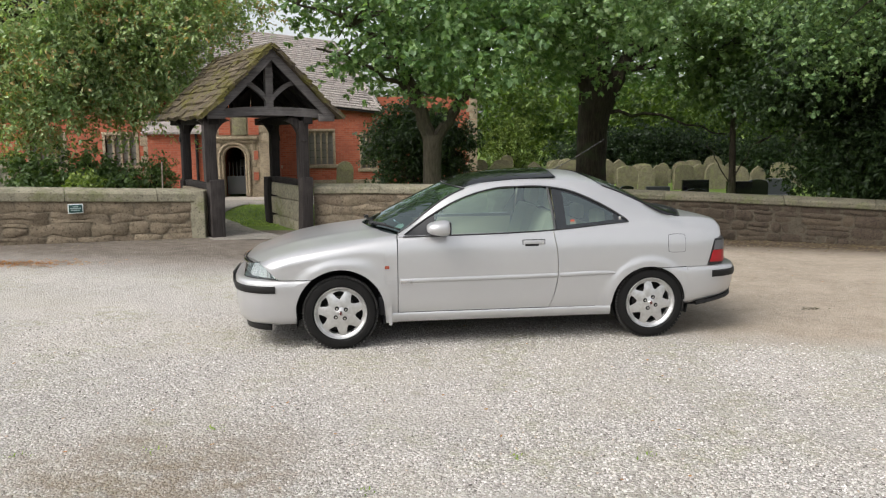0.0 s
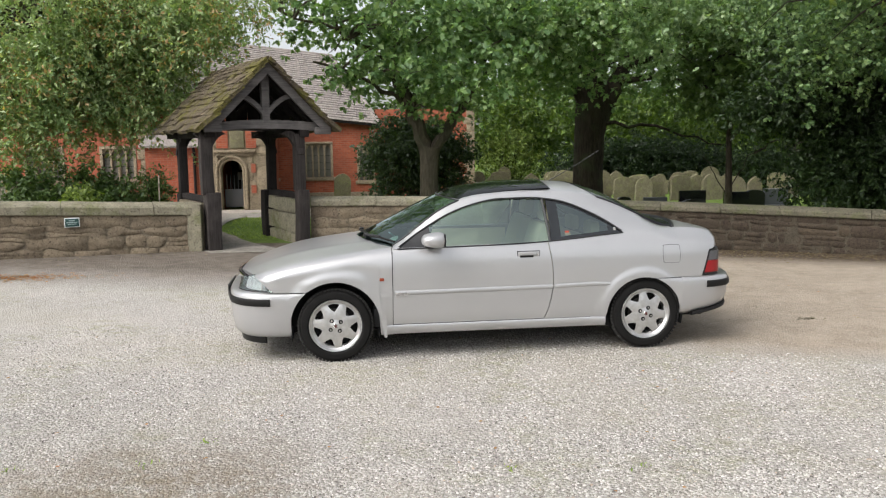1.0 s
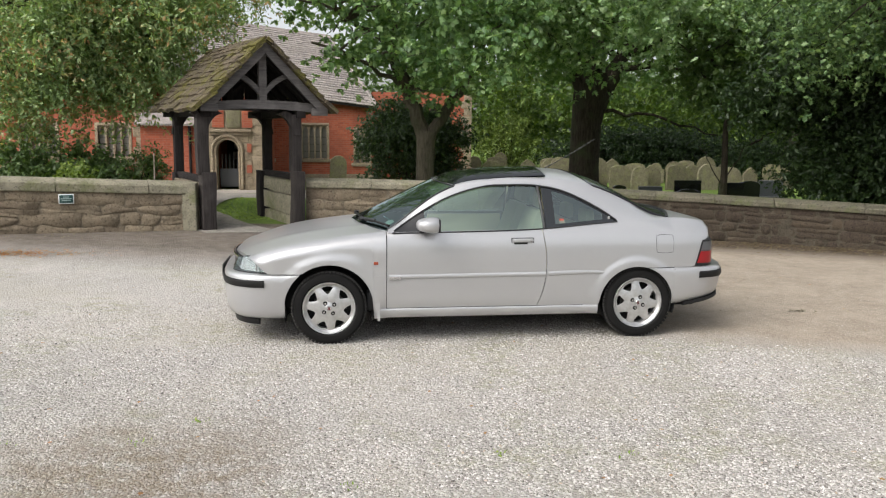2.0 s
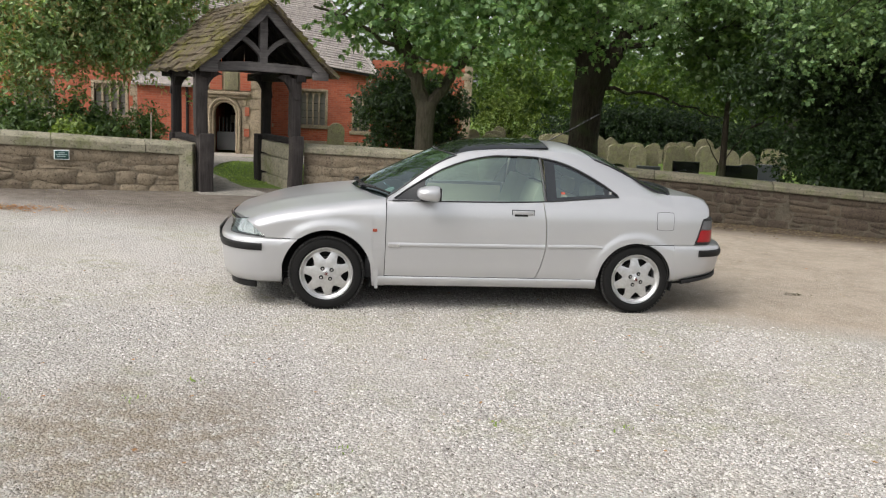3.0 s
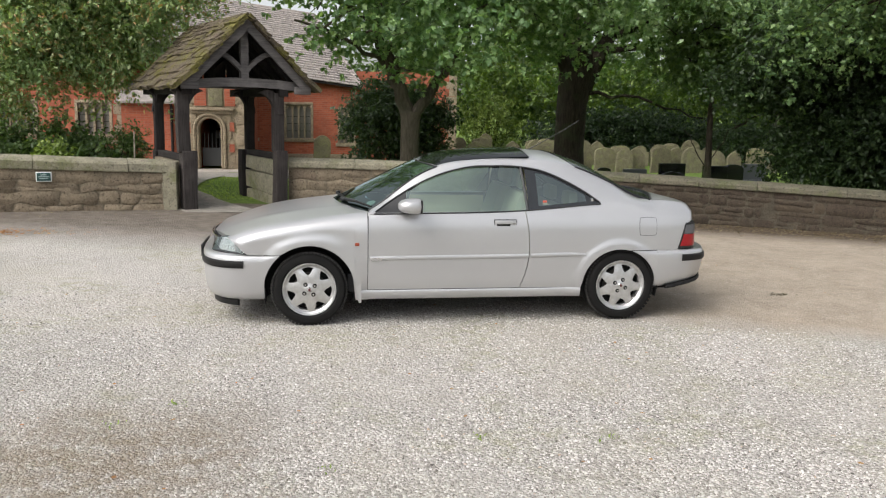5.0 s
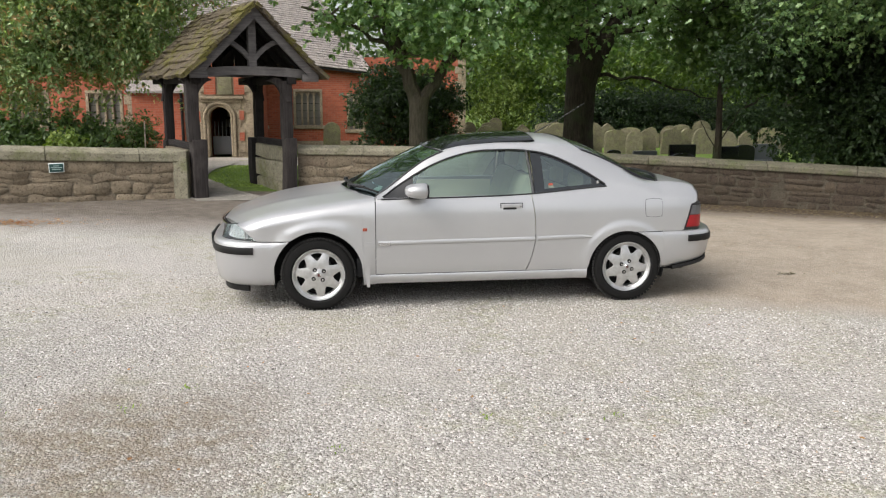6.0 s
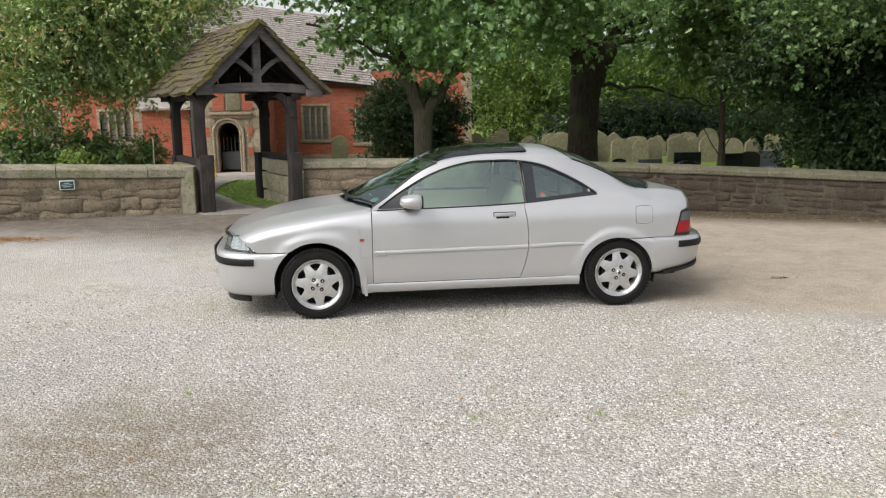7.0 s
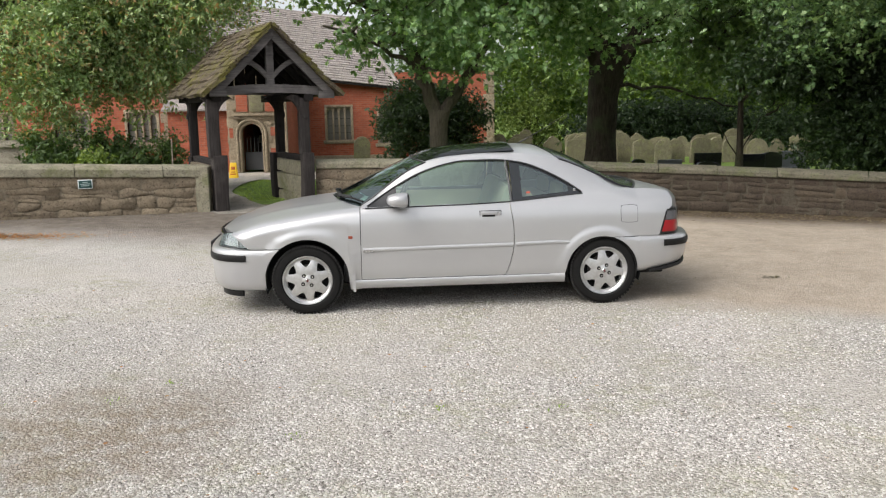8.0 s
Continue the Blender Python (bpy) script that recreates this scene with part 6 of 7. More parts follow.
# side glass with its black frames
for mirror in (False, True):
    s = -1 if mirror else 1
    def pane(x0, x1, inset, trim=0.0):
        def P(u, v):
            x = x0 + (x1 - x0) * u
            z0, z1 = belt(x) + 0.004 + trim, max(pane_top(x) + 0.006 - trim, belt(x) + 0.006 + trim)
            z = z0 + (z1 - z0) * v
            return (x, -(half_width(x, z) - inset), z)
        return P
    g = grid(pane(0.76, 1.735, 0.012), span(0, 1, 30), span(0, 1, 12), "door_window", GLASS, CAR, "green-tinted door window", 0.0, 0, mirror)
    g.visible_shadow = False
    # mirror sail
    grid(pane(0.515, 0.765, 0.006), span(0, 1, 8), span(0, 1, 5), "window_sail", TRIM, CAR, "black corner panel", 0.01, 0, mirror)
    # rear side window: dark border with a clear middle
    g2 = grid(pane(1.835, 2.245, 0.011, 0.022), span(0, 1, 16), span(0, 1, 10), "rear_side_window", GLASS, CAR, "fixed rear side window with dark border", 0.0, 0, mirror)
    g2.visible_shadow = False
    def border(x0, x1, lo, hi):
        def P(u, v):
            x = x0 + (x1 - x0) * u
            z = lo(x) + (hi(x) - lo(x)) * v
            return (x, -(half_width(x, z) - 0.009), z)
        return P
    zb0, zt0 = (lambda x: belt(x) + 0.003), (lambda x: max(pane_top(x) + 0.006, belt(x) + 0.008))
    zb1, zt1 = (lambda x: min(belt(x) + 0.028, zt0(x))), (lambda x: max(zt0(x) - 0.024, zb1(x)))
    for x0, x1, lo, hi in ((1.752, 1.838, zb0, zt0), (1.838, 2.24, zb0, zb1), (1.838, 2.24, zt1, zt0), (2.24, 2.358, zb0, zt0)):
        grid(border(x0, x1, lo, hi), span(0, 1, 10), span(0, 1, 4), "window_border", FRIT, g2, "dark printed border", 0.003, 0, mirror)
    top = [(x, -(half_width(x, pane_top(x) + 0.007) - 0.001), pane_top(x) + 0.007) for x in span(0.515, 2.35, 50)]
    low = [(x, -(half_width(x, belt(x)) + 0.000), belt(x) + 0.002) for x in span(2.36, 0.50, 40)]
    part("window_seal", tube([(x, y * s, z) for x, y, z in top], 0.0075, 6), TRIM, g, "black window seal")
    part("window_seal", tube([(x, y * s, z) for x, y, z in low], 0.006, 6), TRIM, g, "black window seal")
    bp = [(1.742 - 0.022 * (v), -(half_width(1.742 - 0.022 * v, z) - 0.002), z) for v, z in ((q, 0.915 + 0.33 * q) for q in span(0, 1, 6))]
    part("window_post", tube([(x, y * s, z) for x, y, z in bp], 0.012, 6), TRIM, g, "black post between the windows")
    part("window_badge", box_bm((2.285, min(-s * 0.745, -s * 0.757), 0.985), (2.305, max(-s * 0.745, -s * 0.757), 1.010), 0.003), CHROME, g2, "small silver shield")

# door mirrors
for s in (-1, 1):
    bm = bmesh.new()
    bmesh.ops.create_uvsphere(bm, u_segments=24, v_segments=14, radius=1)
    for v in bm.verts:
        x, y, z = v.co
        x = math.copysign(abs(x) ** 0.75, x)
        y = math.copysign(abs(y) ** 0.8, y)
        z = math.copysign(abs(z) ** 0.7, z)
        v.co = Vector((0.098 * x * (1.1 if x < 0 else 0.9), 0.10 * y, 0.068 * z * (0.72 + 0.28 * (x + 1) / 2)))
    mh = part("door_mirror", bm, PAINT, CAR, "silver door mirror", m=pose(0.785, s * 0.93, 0.965))
    part("mirror_glass", box_bm((0.062, -0.078, -0.05), (0.076, 0.078, 0.05), 0.005), TRIM, mh, "black mirror rim")
    part("mirror_arm", box_bm((-0.05, -0.05, -0.02), (0.03, 0.05, 0.02), 0.01), TRIM, mh, m=pose(-0.02, -s * 0.11, -0.055))

# cabin: seats, dash, wheel, lining
def seat(x, y, tall=True):
    bm = bmesh.new()
    add_box(bm, (-0.24, -0.24, 0), (0.24, 0.24, 0.16), 0.05)
    st = part("seat", bm, CREAM, CAR, "cream leather seat", m=pose(x, y, 0.38))
    bm = box_bm((-0.07, -0.23, 0), (0.07, 0.23, 0.56), 0.06)
    part("backrest", bm, CREAM, st, "", m=pose(0.27, 0, 0.12, 0, 18))
    if tall:
        part("headrest", box_bm((-0.05, -0.13, 0), (0.05, 0.13, 0.19), 0.045), CREAM, st, "", m=pose(0.46, 0, 0.66, 0, 8))
    return st


for y in (-0.36, 0.36):
    seat(1.35, y)
for s in (-1, 1):
    part("door_card", box_bm((0.50, min(s * 0.755, s * 0.775), 0.40), (1.70, max(s * 0.755, s * 0.775), 0.875), 0.008), CREAM, CAR, "cream door lining")
part("rear_seat", box_bm((2.0, -0.55, 0.40), (2.25, 0.55, 0.90), 0.07), CREAM, CAR, "cream leather rear seat")
for y in (-0.3, 0.3):
    part("rear_headrest", box_bm((2.20, y - 0.12, 0.89), (2.29, y + 0.12, 1.03), 0.04), CREAM, CAR, "cream leather headrest")
part("dashboard", box_bm((0.35, -0.69, 0.55), (0.72, 0.69, 0.90), 0.06), DASH, CAR, "dark dashboard")
part("steering_wheel", tube([(0.19 * math.cos(q) * 0.35, 0.19 * math.sin(q), 0.19 * math.cos(q)) for q in span(0, 2 * math.pi, 24)], 0.014, 8), DASH, CAR, m=pose(0.86, 0.36, 0.87))
part("cabin_floor", box_bm((0.3, -0.72, 0.24), (2.3, 0.72, 0.40), 0.03), DASH, CAR)
part("parcel_shelf", box_bm((2.2, -0.66, 0.82), (2.9, 0.66, 0.87), 0.01), DASH, CAR)
grid(lambda u, v: tuple(Vector(upper(1.06 + 1.0 * v, u * 0.97)) - Vector((0, 0, 0.03))), span(-1, 1, 15), span(0, 1, 12), "headlining", LINER, CAR)
part("disc_holder", lathe([(0.001, 0), (0.04, 0), (0.042, 0.004)], 20), mat("pale_disc", (0.25, 0.42, 0.45), 0.5), CAR, "pale round disc inside the windscreen", m=Matrix.Translation(Vector(screen(-0.62, 0.2)) + Vector((0.03, 0, -0.02))) @ pose(0, 0, 0, 55, 0, -90))
for i, c in enumerate(((0.6, 0.5, 0.35), (0.5, 0.1, 0.06))):
    mm = mat("sticker_" + ("pale", "red")[i], c, 0.5)
    part("window_sticker", box_bm((1.875, -(half_width(1.9, 0.97) - 0.014), 0.955 + 0.02 * i), (1.925 - 0.015 * i, -(half_width(1.9, 0.97) - 0.016), 0.972 + 0.02 * i)), mm, CAR, "small sticker in the rear side window")

# dark insides and underside
for ax in (0, RAX):
    for s in (-1, 1):
        bm = bmesh.new()
        prof = [(0.356 if ax == 0 else 0.325, 0.0), (0.356, 0.30), (0.02, 0.30)]
        n = 24
        rows = [[bm.verts.new((r * math.cos(math.pi * i / n * 1.2 - 0.31), (-0.822 + y) * -s if s > 0 else (-0.822 + y), r * math.sin(math.pi * i / n * 1.2 - 0.31))) for i in range(n + 1)] for r, y in prof]
        for a, b in zip(rows, rows[1:]):
            for i in range(n):
                bm.faces.new((a[i], a[i + 1], b[i + 1], b[i]))
        part("wheel_well", bm, CAVITY, CAR, m=pose(ax, 0, AXZ))
part("underbody", box_bm((-0.62, -0.5, 0.19), (3.2, 0.5, 0.26), 0.02), CAVITY, CAR)
part("underbody", box_bm((0.42, -0.76, 0.19), (2.14, 0.76, 0.25), 0.02), CAVITY, CAR)
part("bulkhead", box_bm((-0.55, -0.60, 0.25), (0.36, 0.60, 0.60), 0.02), CAVITY, CAR)
part("boot_floor", box_bm((2.3, -0.60, 0.25), (3.2, 0.60, 0.60), 0.02), CAVITY, CAR)
part("aerial", tube([(1.90, 0.0, 1.345), (2.06, 0.0, 1.43), (2.22, 0.0, 1.52), (2.40, 0.0, 1.63)], 0.003, 6, taper=[0.007, 0.0035, 0.003, 0.0025]), TRIM, CAR, "thin roof aerial")


# wheels
def wheel():
    w = new("wheel")
    w.parent = CAR
    prof = [(0.205, 0.03), (0.209, 0.005), (0.222, -0.006), (0.245, -0.009), (0.268, -0.004), (0.282, 0.012), (0.2905, 0.03)]
    for g in (0.055, 0.09, 0.125):
        prof += [(0.2925, g - 0.016), (0.2925, g - 0.004), (0.286, g - 0.003), (0.286, g + 0.003), (0.2925, g + 0.004)]
    prof += [(0.2915, 0.15), (0.282, 0.172), (0.25, 0.185), (0.205, 0.175)]
    ty = part("tyre", lathe(prof, 72), TYRE, w, "black road tyre", angle=30)
    # shoulder blocks
    bm = bmesh.new()
    for i in range(60):
        a = 2 * math.pi * i / 60
        m = pose(0, 0, 0, 0, math.degrees(a)) @ pose(0.2865, 0.022, 0, 0, 0, 38)
        add_box(bm, (-0.007, -0.012, -0.0105), (0.007, 0.014, 0.0105), 0, m)
    part("tread", bm, TREAD, ty, "dusty tread blocks", smooth=False)
    rim = part("rim", lathe([(0.208, 0.022), (0.211, 0.004), (0.206, -0.002), (0.199, 0.0), (0.195, 0.010), (0.186, 0.016), (0.180, 0.022), (0.178, 0.06), (0.180, 0.16)], 72), ALLOY, w, "silver seven-spoke alloy rim", angle=50)
    sector = 2 * math.pi / 7
    opening = curve1([(0.09, 0.0), (0.113, 0.0), (0.120, 0.085), (0.133, 0.16), (0.151, 0.225), (0.165, 0.26), (0.172, 0.215), (0.1765, 0.0)])
    rr = span(0.045, 0.107, 5) + span(0.1135, 0.17, 15) + [0.1735, 0.1765, 0.184]
    for i in range(7):
        def spoke(u, v):
            r = rr[int(v)]
            h = opening(r) if 0.113 < r < 0.1765 else 0.0
            a = i * sector + h + (sector - 2 * h) * u
            dish = 0.006 + 0.018 * max(0, (r - 0.06) / 0.12) ** 1.5 - 0.003 * math.sin(math.pi * u) * min(1, (r - 0.04) / 0.05)
            return (r * math.cos(a), dish, r * math.sin(a))
        grid(spoke, span(1, 0, 9), list(range(len(rr))), "spoke", ALLOY, rim, "", 0.0, 0.022, False, 35)
    part("hub", lathe([(0.0005, -0.004), (0.02, -0.004), (0.028, 0.0), (0.05, 0.005), (0.05, 0.04)], 32), ALLOY, rim)
    part("centre_cap", lathe([(0.0005, -0.009), (0.016, -0.008), (0.02, -0.003)], 20), CHROME, rim, "badged centre cap")
    part("cap_shield", box_bm((-0.008, -0.013, -0.011), (0.008, -0.008, 0.011), 0.003), mat("dark_red_enamel", (0.09, 0.02, 0.02), 0.4), rim, "dark red shield")
    for i in range(4):
        a = math.pi / 4 + math.pi / 2 * i
        m = pose(0.05 * math.cos(a), 0, 0.05 * math.sin(a))
        # flat near-black disc, the shade of the nut's pocket as colour
        part("nut_pocket", lathe([(0.0005, 0.0012), (0.0165, 0.0012), (0.0175, 0.005)], 16), CAVITY, rim, m=m)
        part("wheel_nut", lathe([(0.0005, -0.004), (0.008, -0.003), (0.0105, 0.004)], 6), CHROME, rim, m=m)
    part("brake_disc", lathe([(0.03, 0.075), (0.125, 0.075), (0.125, 0.085)], 40), mat("dull_iron", (0.08, 0.075, 0.07), 0.5, 0.6), w)
    part("backplate", lathe([(0.001, 0.10), (0.18, 0.10)], 40), CAVITY, w)
    return w


w0 = wheel()
w0.matrix_basis = pose(0, -0.826, AXZ, 0, 8, 0)
for x, y, turn, rz in ((RAX, -0.826, -20, 0), (0, 0.826, 30, 180), (RAX, 0.826, 5, 180)):
    copy_thing(w0, pose(x, y, AXZ, 0, 0, rz) @ pose(0, 0, 0, 0, turn))

# ---- foliage ----
def leaf_shape(kind):
    """Outline of one leaf along +y with a folded midrib: vertices and triangles."""
    if kind == "lobed":
        out = [(0, 0), (0.12, 0.18), (0.36, 0.30), (0.19, 0.44), (0.40, 0.62), (0.16, 0.74), (0, 1.0)]
    elif kind == "oval":
        out = [(0, 0), (0.22, 0.25), (0.25, 0.55), (0, 1.0)]
    else:
        out = [(0, 0), (0.24, 0.45), (0, 1.0)]
    v = [(x, y, abs(x) * 0.35) for x, y in out]
    v += [(-x, y, abs(x) * 0.35) for x, y in out[1:-1]]
    k, m = len(out), len(out) - 2
    # fan from the leaf's foot and tip along the midrib
    v.append((0, 0.5, 0))
    c = len(v) - 1
    right = list(range(k))
    left = [0] + [k + i for i in range(m)] + [k - 1]
    tris = [(c, a, b) for a, b in zip(right, right[1:])] + [(c, b, a) for a, b in zip(left, left[1:])]
    if kind == "small":
        v = v[:-1]
        tris = [(0, 1, 2), (0, 2, 3)]
    return np.array(v, float), np.array(tris)


def leaf_mesh(name, points, sizes, kind, material, rng, droop=0.5, outward=None):
    """Many leaves in one mesh, one at each point, hanging and turned at random."""
    base, tris = leaf_shape(kind)
    n = len(points)
    az = rng.uniform(0, 2 * np.pi, n)
    tilt = rng.normal(-droop, 0.55, n)
    d = np.stack([np.cos(az) * np.cos(tilt), np.sin(az) * np.cos(tilt), np.sin(tilt)], 1)
    up = np.stack([rng.normal(0, 0.8, n), rng.normal(-0.3, 0.8, n), np.ones(n)], 1)
    side = np.cross(d, up)
    side /= np.linalg.norm(side, axis=1)[:, None] + 1e-9
    nor = np.cross(side, d)
    v = (points[:, None, :] + sizes[:, None, None] * (base[None, :, 0, None] * side[:, None, :] + base[None, :, 1, None] * d[:, None, :] + base[None, :, 2, None] * nor[:, None, :])).reshape(-1, 3)
    f = (tris[None] + (np.arange(n) * len(base))[:, None, None]).reshape(-1, 3)
    me = bpy.data.meshes.new(name)
    me.vertices.add(len(v))
    me.vertices.foreach_set("co", v.astype(np.float32).ravel())
    me.loops.add(f.size)
    me.loops.foreach_set("vertex_index", f.astype(np.int32).ravel())
    me.polygons.add(len(f))
    me.polygons.foreach_set("loop_start", np.arange(0, f.size, 3, dtype=np.int32))
    me.update(calc_edges=True)
    me.validate()
    me.materials.append(material)
    return me


def clumps(rng, centre, radii, count, hollow=0.35, gap=0.0, low=None, freq=0.6, thin=0.86):
    """Middles of leaf clumps in an uneven ellipsoid, thin inside, with gaps."""
    out = []
    centre, radii = np.array(centre), np.array(radii)
    tries = 0
    while len(out) < count and tries < count * 40:
        tries += 1
        p = rng.normal(0, 1, 3)
        p = p / np.linalg.norm(p) * (hollow + (1 - hollow) * rng.uniform() ** 0.6)
        q = centre + p * radii
        wob = 0.82 + 0.36 * noise.noise(Vector(q * 0.45))
        q = centre + p * radii * wob
        if low is not None and q[2] < low(q[0], q[1]):
            continue
        if q[2] > 5.0 and rng.uniform() < thin:       # crowns thin out upwards and let the sky in
            continue
        if noise.noise(Vector(q * freq) + Vector((3.1, 7.7, 1.3))) < gap - 0.25:
            continue
        out.append(q)
    return np.array(out)


def scatter(rng, mids, per, spread, flat=0.7):
    """Leaf places round each clump's middle, in bunches of five from one twig end."""
    k = np.repeat(mids, max(1, per // 5), axis=0)
    o = rng.normal(0, 1, k.shape) * spread
    o[:, 2] *= flat
    k = np.repeat(k + o, 5, axis=0)
    return k + rng.normal(0, 0.022, k.shape)


def sprays(rng, mids, per, spread, reach=0.75):
    """Leaf places strung along drooping twigs that hang outwards from each clump."""
    n = max(1, per // 16)
    k = np.repeat(mids, n, axis=0)
    k = k + rng.normal(0, 1, k.shape) * spread * 0.8
    az = rng.uniform(0, 2 * np.pi, len(k))
    L = rng.uniform(0.5, 1.0, len(k)) * reach
    t = np.tile(np.linspace(0.05, 1, 16), len(k))
    k, az, L = np.repeat(k, 16, axis=0), np.repeat(az, 16), np.repeat(L, 16)
    p = k + np.stack([np.cos(az) * L * t * 0.8, np.sin(az) * L * t * 0.8, 0.10 * t - 0.62 * L * t * t], 1)
    return p + rng.normal(0, 0.03, p.shape)


def limb(bm, a, b, r0, r1, rng, sag=0.0, steps=7, wob=0.12):
    a, b = np.array(a, float), np.array(b, float)
    L = np.linalg.norm(b - a)
    pts, rad = [], []
    for i in range(steps + 1):
        t = i / steps
        p = a + (b - a) * t
        p[2] += sag * L * math.sin(math.pi * t)
        if 0 < i < steps:
            p += rng.normal(0, 1, 3) * wob * L / steps
        pts.append(tuple(p))
        rad.append(r0 + (r1 - r0) * t ** 0.8)
    tube(pts, 0, 7, bm, rad)
    return pts


def tree(name, foot, trunk_pts, trunk_r, forks, parts, bark_m, label, seed, category="tree", twigs=40):
    """A tree: tapered trunk with root flare, limbs, twigs to its clumps, and crowns of leaves.
    forks: (start, end, r0, r1); parts: (clump middles, leaves per clump, spread, size, kind, material)."""
    rng = np.random.default_rng(seed)
    T = thing(name, foot, label, category)
    f = np.array(foot)
    if trunk_pts:
        bm = bmesh.new()
        tube(trunk_pts, 0, 16, bm, trunk_r)
        for v in bm.verts:
            o = noise.noise(Vector((v.co.x * 5, v.co.y * 5, v.co.z * 1.2)) + Vector((seed, 0, 0)))
            c = Vector((np.interp(v.co.z, [p[2] for p in trunk_pts], [p[0] for p in trunk_pts]), np.interp(v.co.z, [p[2] for p in trunk_pts], [p[1] for p in trunk_pts]), v.co.z))
            v.co = c + (v.co - c) * (1 + 0.16 * o)
        part("trunk", bm, bark_m, T)
        ends = []
        for a, b, r0, r1 in forks:
            bm = bmesh.new()
            ends += limb(bm, a, b, r0, r1, rng, 0.05, 9, 0.16)[4:]
            part("limb", bm, bark_m, T)
        mids = np.concatenate([p[0] for p in parts]) - f
        pick = mids[rng.permutation(len(mids))[:twigs]]
        bm = bmesh.new()
        ends = np.array(ends)
        for m in pick:
            near = ends[np.argmin(np.linalg.norm(ends - m, axis=1) + np.maximum(0, ends[:, 2] - m[2] - 0.6) * 2)]
            limb(bm, near, m, 0.035, 0.006, rng, 0.04, 6, 0.2)
        part("branch", bm, bark_m, T)
    for mids, per, spread, size, kind, m_ in parts:
        pts = (sprays if m_ is LEAF_SMALL else scatter)(rng, mids - f, per, spread)
        sz = rng.uniform(*size, len(pts))
        put("crown", leaf_mesh("crown", pts, sz, kind, m_, rng), T)
    return T


rng = np.random.default_rng(7)
BIG = (0.12, 0.19)
# the forked tree behind the wall
t1 = clumps(rng, (2.3, 12.0, 4.9), (4.6, 3.6, 3.0), 330, 0.25, 0.02, lambda x, y: 2.35 + 0.12 * abs(x - 2.2))
t1 = np.concatenate([t1, clumps(rng, (-0.8, 12.9, 6.9), (4.0, 2.0, 1.9), 120, 0.2, 0.05, None, 0.8, 0.0)])
z = ground_z(2.25, 12.6)
tree("forked_tree", (2.25, 12.6, z), [(0.02, 0, -0.2), (0, 0, 0.1), (-0.03, 0, 0.8), (-0.02, 0, 1.5), (0, 0, 1.75)], [0.32, 0.25, 0.215, 0.22, 0.24],
     [((-0.05, 0, 1.55), (-0.75, -0.1, 3.4), 0.19, 0.13), ((0.06, 0, 1.55), (0.95, 0.2, 2.9), 0.15, 0.10), ((-0.75, -0.1, 3.4), (-1.1, 0, 7), 0.13, 0.05), ((-0.4, 0, 2.6), (-2.6, -1.0, 3.6), 0.07, 0.025), ((0.95, 0.2, 2.9), (2.4, -0.3, 4.6), 0.09, 0.03), ((-0.8, -0.1, 3.6), (-3.2, -1.2, 4.6), 0.06, 0.02), ((0.8, 0.1, 2.8), (0.9, 0.5, 6.5), 0.09, 0.04)],
     [(t1, 46, 0.36, BIG, "lobed", LEAF_OAK)], BARK1, "forked broad-leaved tree behind the stone wall", 11, twigs=110)
# the big dark tree further back
t2 = clumps(rng, (7.6, 15.6, 5.4), (6.2, 5.0, 3.3), 420, 0.25, 0.02, lambda x, y: 2.7 + 0.10 * abs(x - 7.4))
t2b = clumps(rng, (6.4, 11.4, 4.9), (4.2, 2.2, 2.1), 200, 0.2, 0.05, lambda x, y: 2.75, thin=0.6)
z = ground_z(7.14, 16)
tree("old_tree", (7.14, 16, z), [(0, 0, -0.2), (0, 0, 0.15), (0.0, 0, 1.0), (0.05, 0, 2.2), (0.12, 0, 2.9), (0.15, 0, 3.6)], [0.66, 0.50, 0.41, 0.41, 0.47, 0.38],
     [((0.3, 0, 2.6), (1.3, 0.2, 4.4), 0.3, 0.18), ((0, 0, 3.0), (-0.9, 0.3, 5.5), 0.3, 0.16), ((0.15, 0, 3.4), (0.5, 0, 7.5), 0.3, 0.12), ((0.35, -0.2, 2.5), (3.6, -0.8, 1.9), 0.06, 0.02), ((1.3, 0.2, 4.2), (4.0, -1, 5.2), 0.15, 0.05), ((-0.5, 0, 4.2), (-2.6, -1.2, 4.6), 0.14, 0.04), ((0.9, 0, 3.7), (3.2, -1.5, 3.5), 0.1, 0.03)],
     [(t2, 44, 0.46, BIG, "lobed", LEAF_OAK), (t2b, 48, 0.36, (0.10, 0.155), "lobed", LEAF_PALE)], BARK2, "old dark-barked tree with wide leafy crown", 12, twigs=120)
# slim tree and the dark mass towards the end of the wall
t3 = clumps(rng, (10.8, 12.6, 3.8), (3.6, 2.4, 2.6), 330, 0.15, 0.04, lambda x, y: 1.35 + 0.5 * max(0.0, 10.2 - x))
z = ground_z(9.75, 12.8)
tree("slim_tree", (9.75, 12.8, z), [(0, 0, -0.2), (0.02, 0, 0.9), (-0.02, 0, 2.0), (0.05, 0, 3.4), (0.1, 0, 5)], [0.13, 0.085, 0.072, 0.06, 0.04],
     [((0.0, 0, 2.0), (1.2, -0.4, 3.6), 0.05, 0.02), ((0, 0, 2.4), (-1.0, 0.3, 3.8), 0.05, 0.02), ((0, 0, 0.7), (0.9, 0.2, 1.9), 0.018, 0.008), ((0, 0, 0.5), (-0.8, -0.2, 1.6), 0.018, 0.008)],
     [(t3, 46, 0.36, BIG, "lobed", LEAF_DARK)], BARK2, "slim tree with dark leaves among the graves", 13, twigs=50)
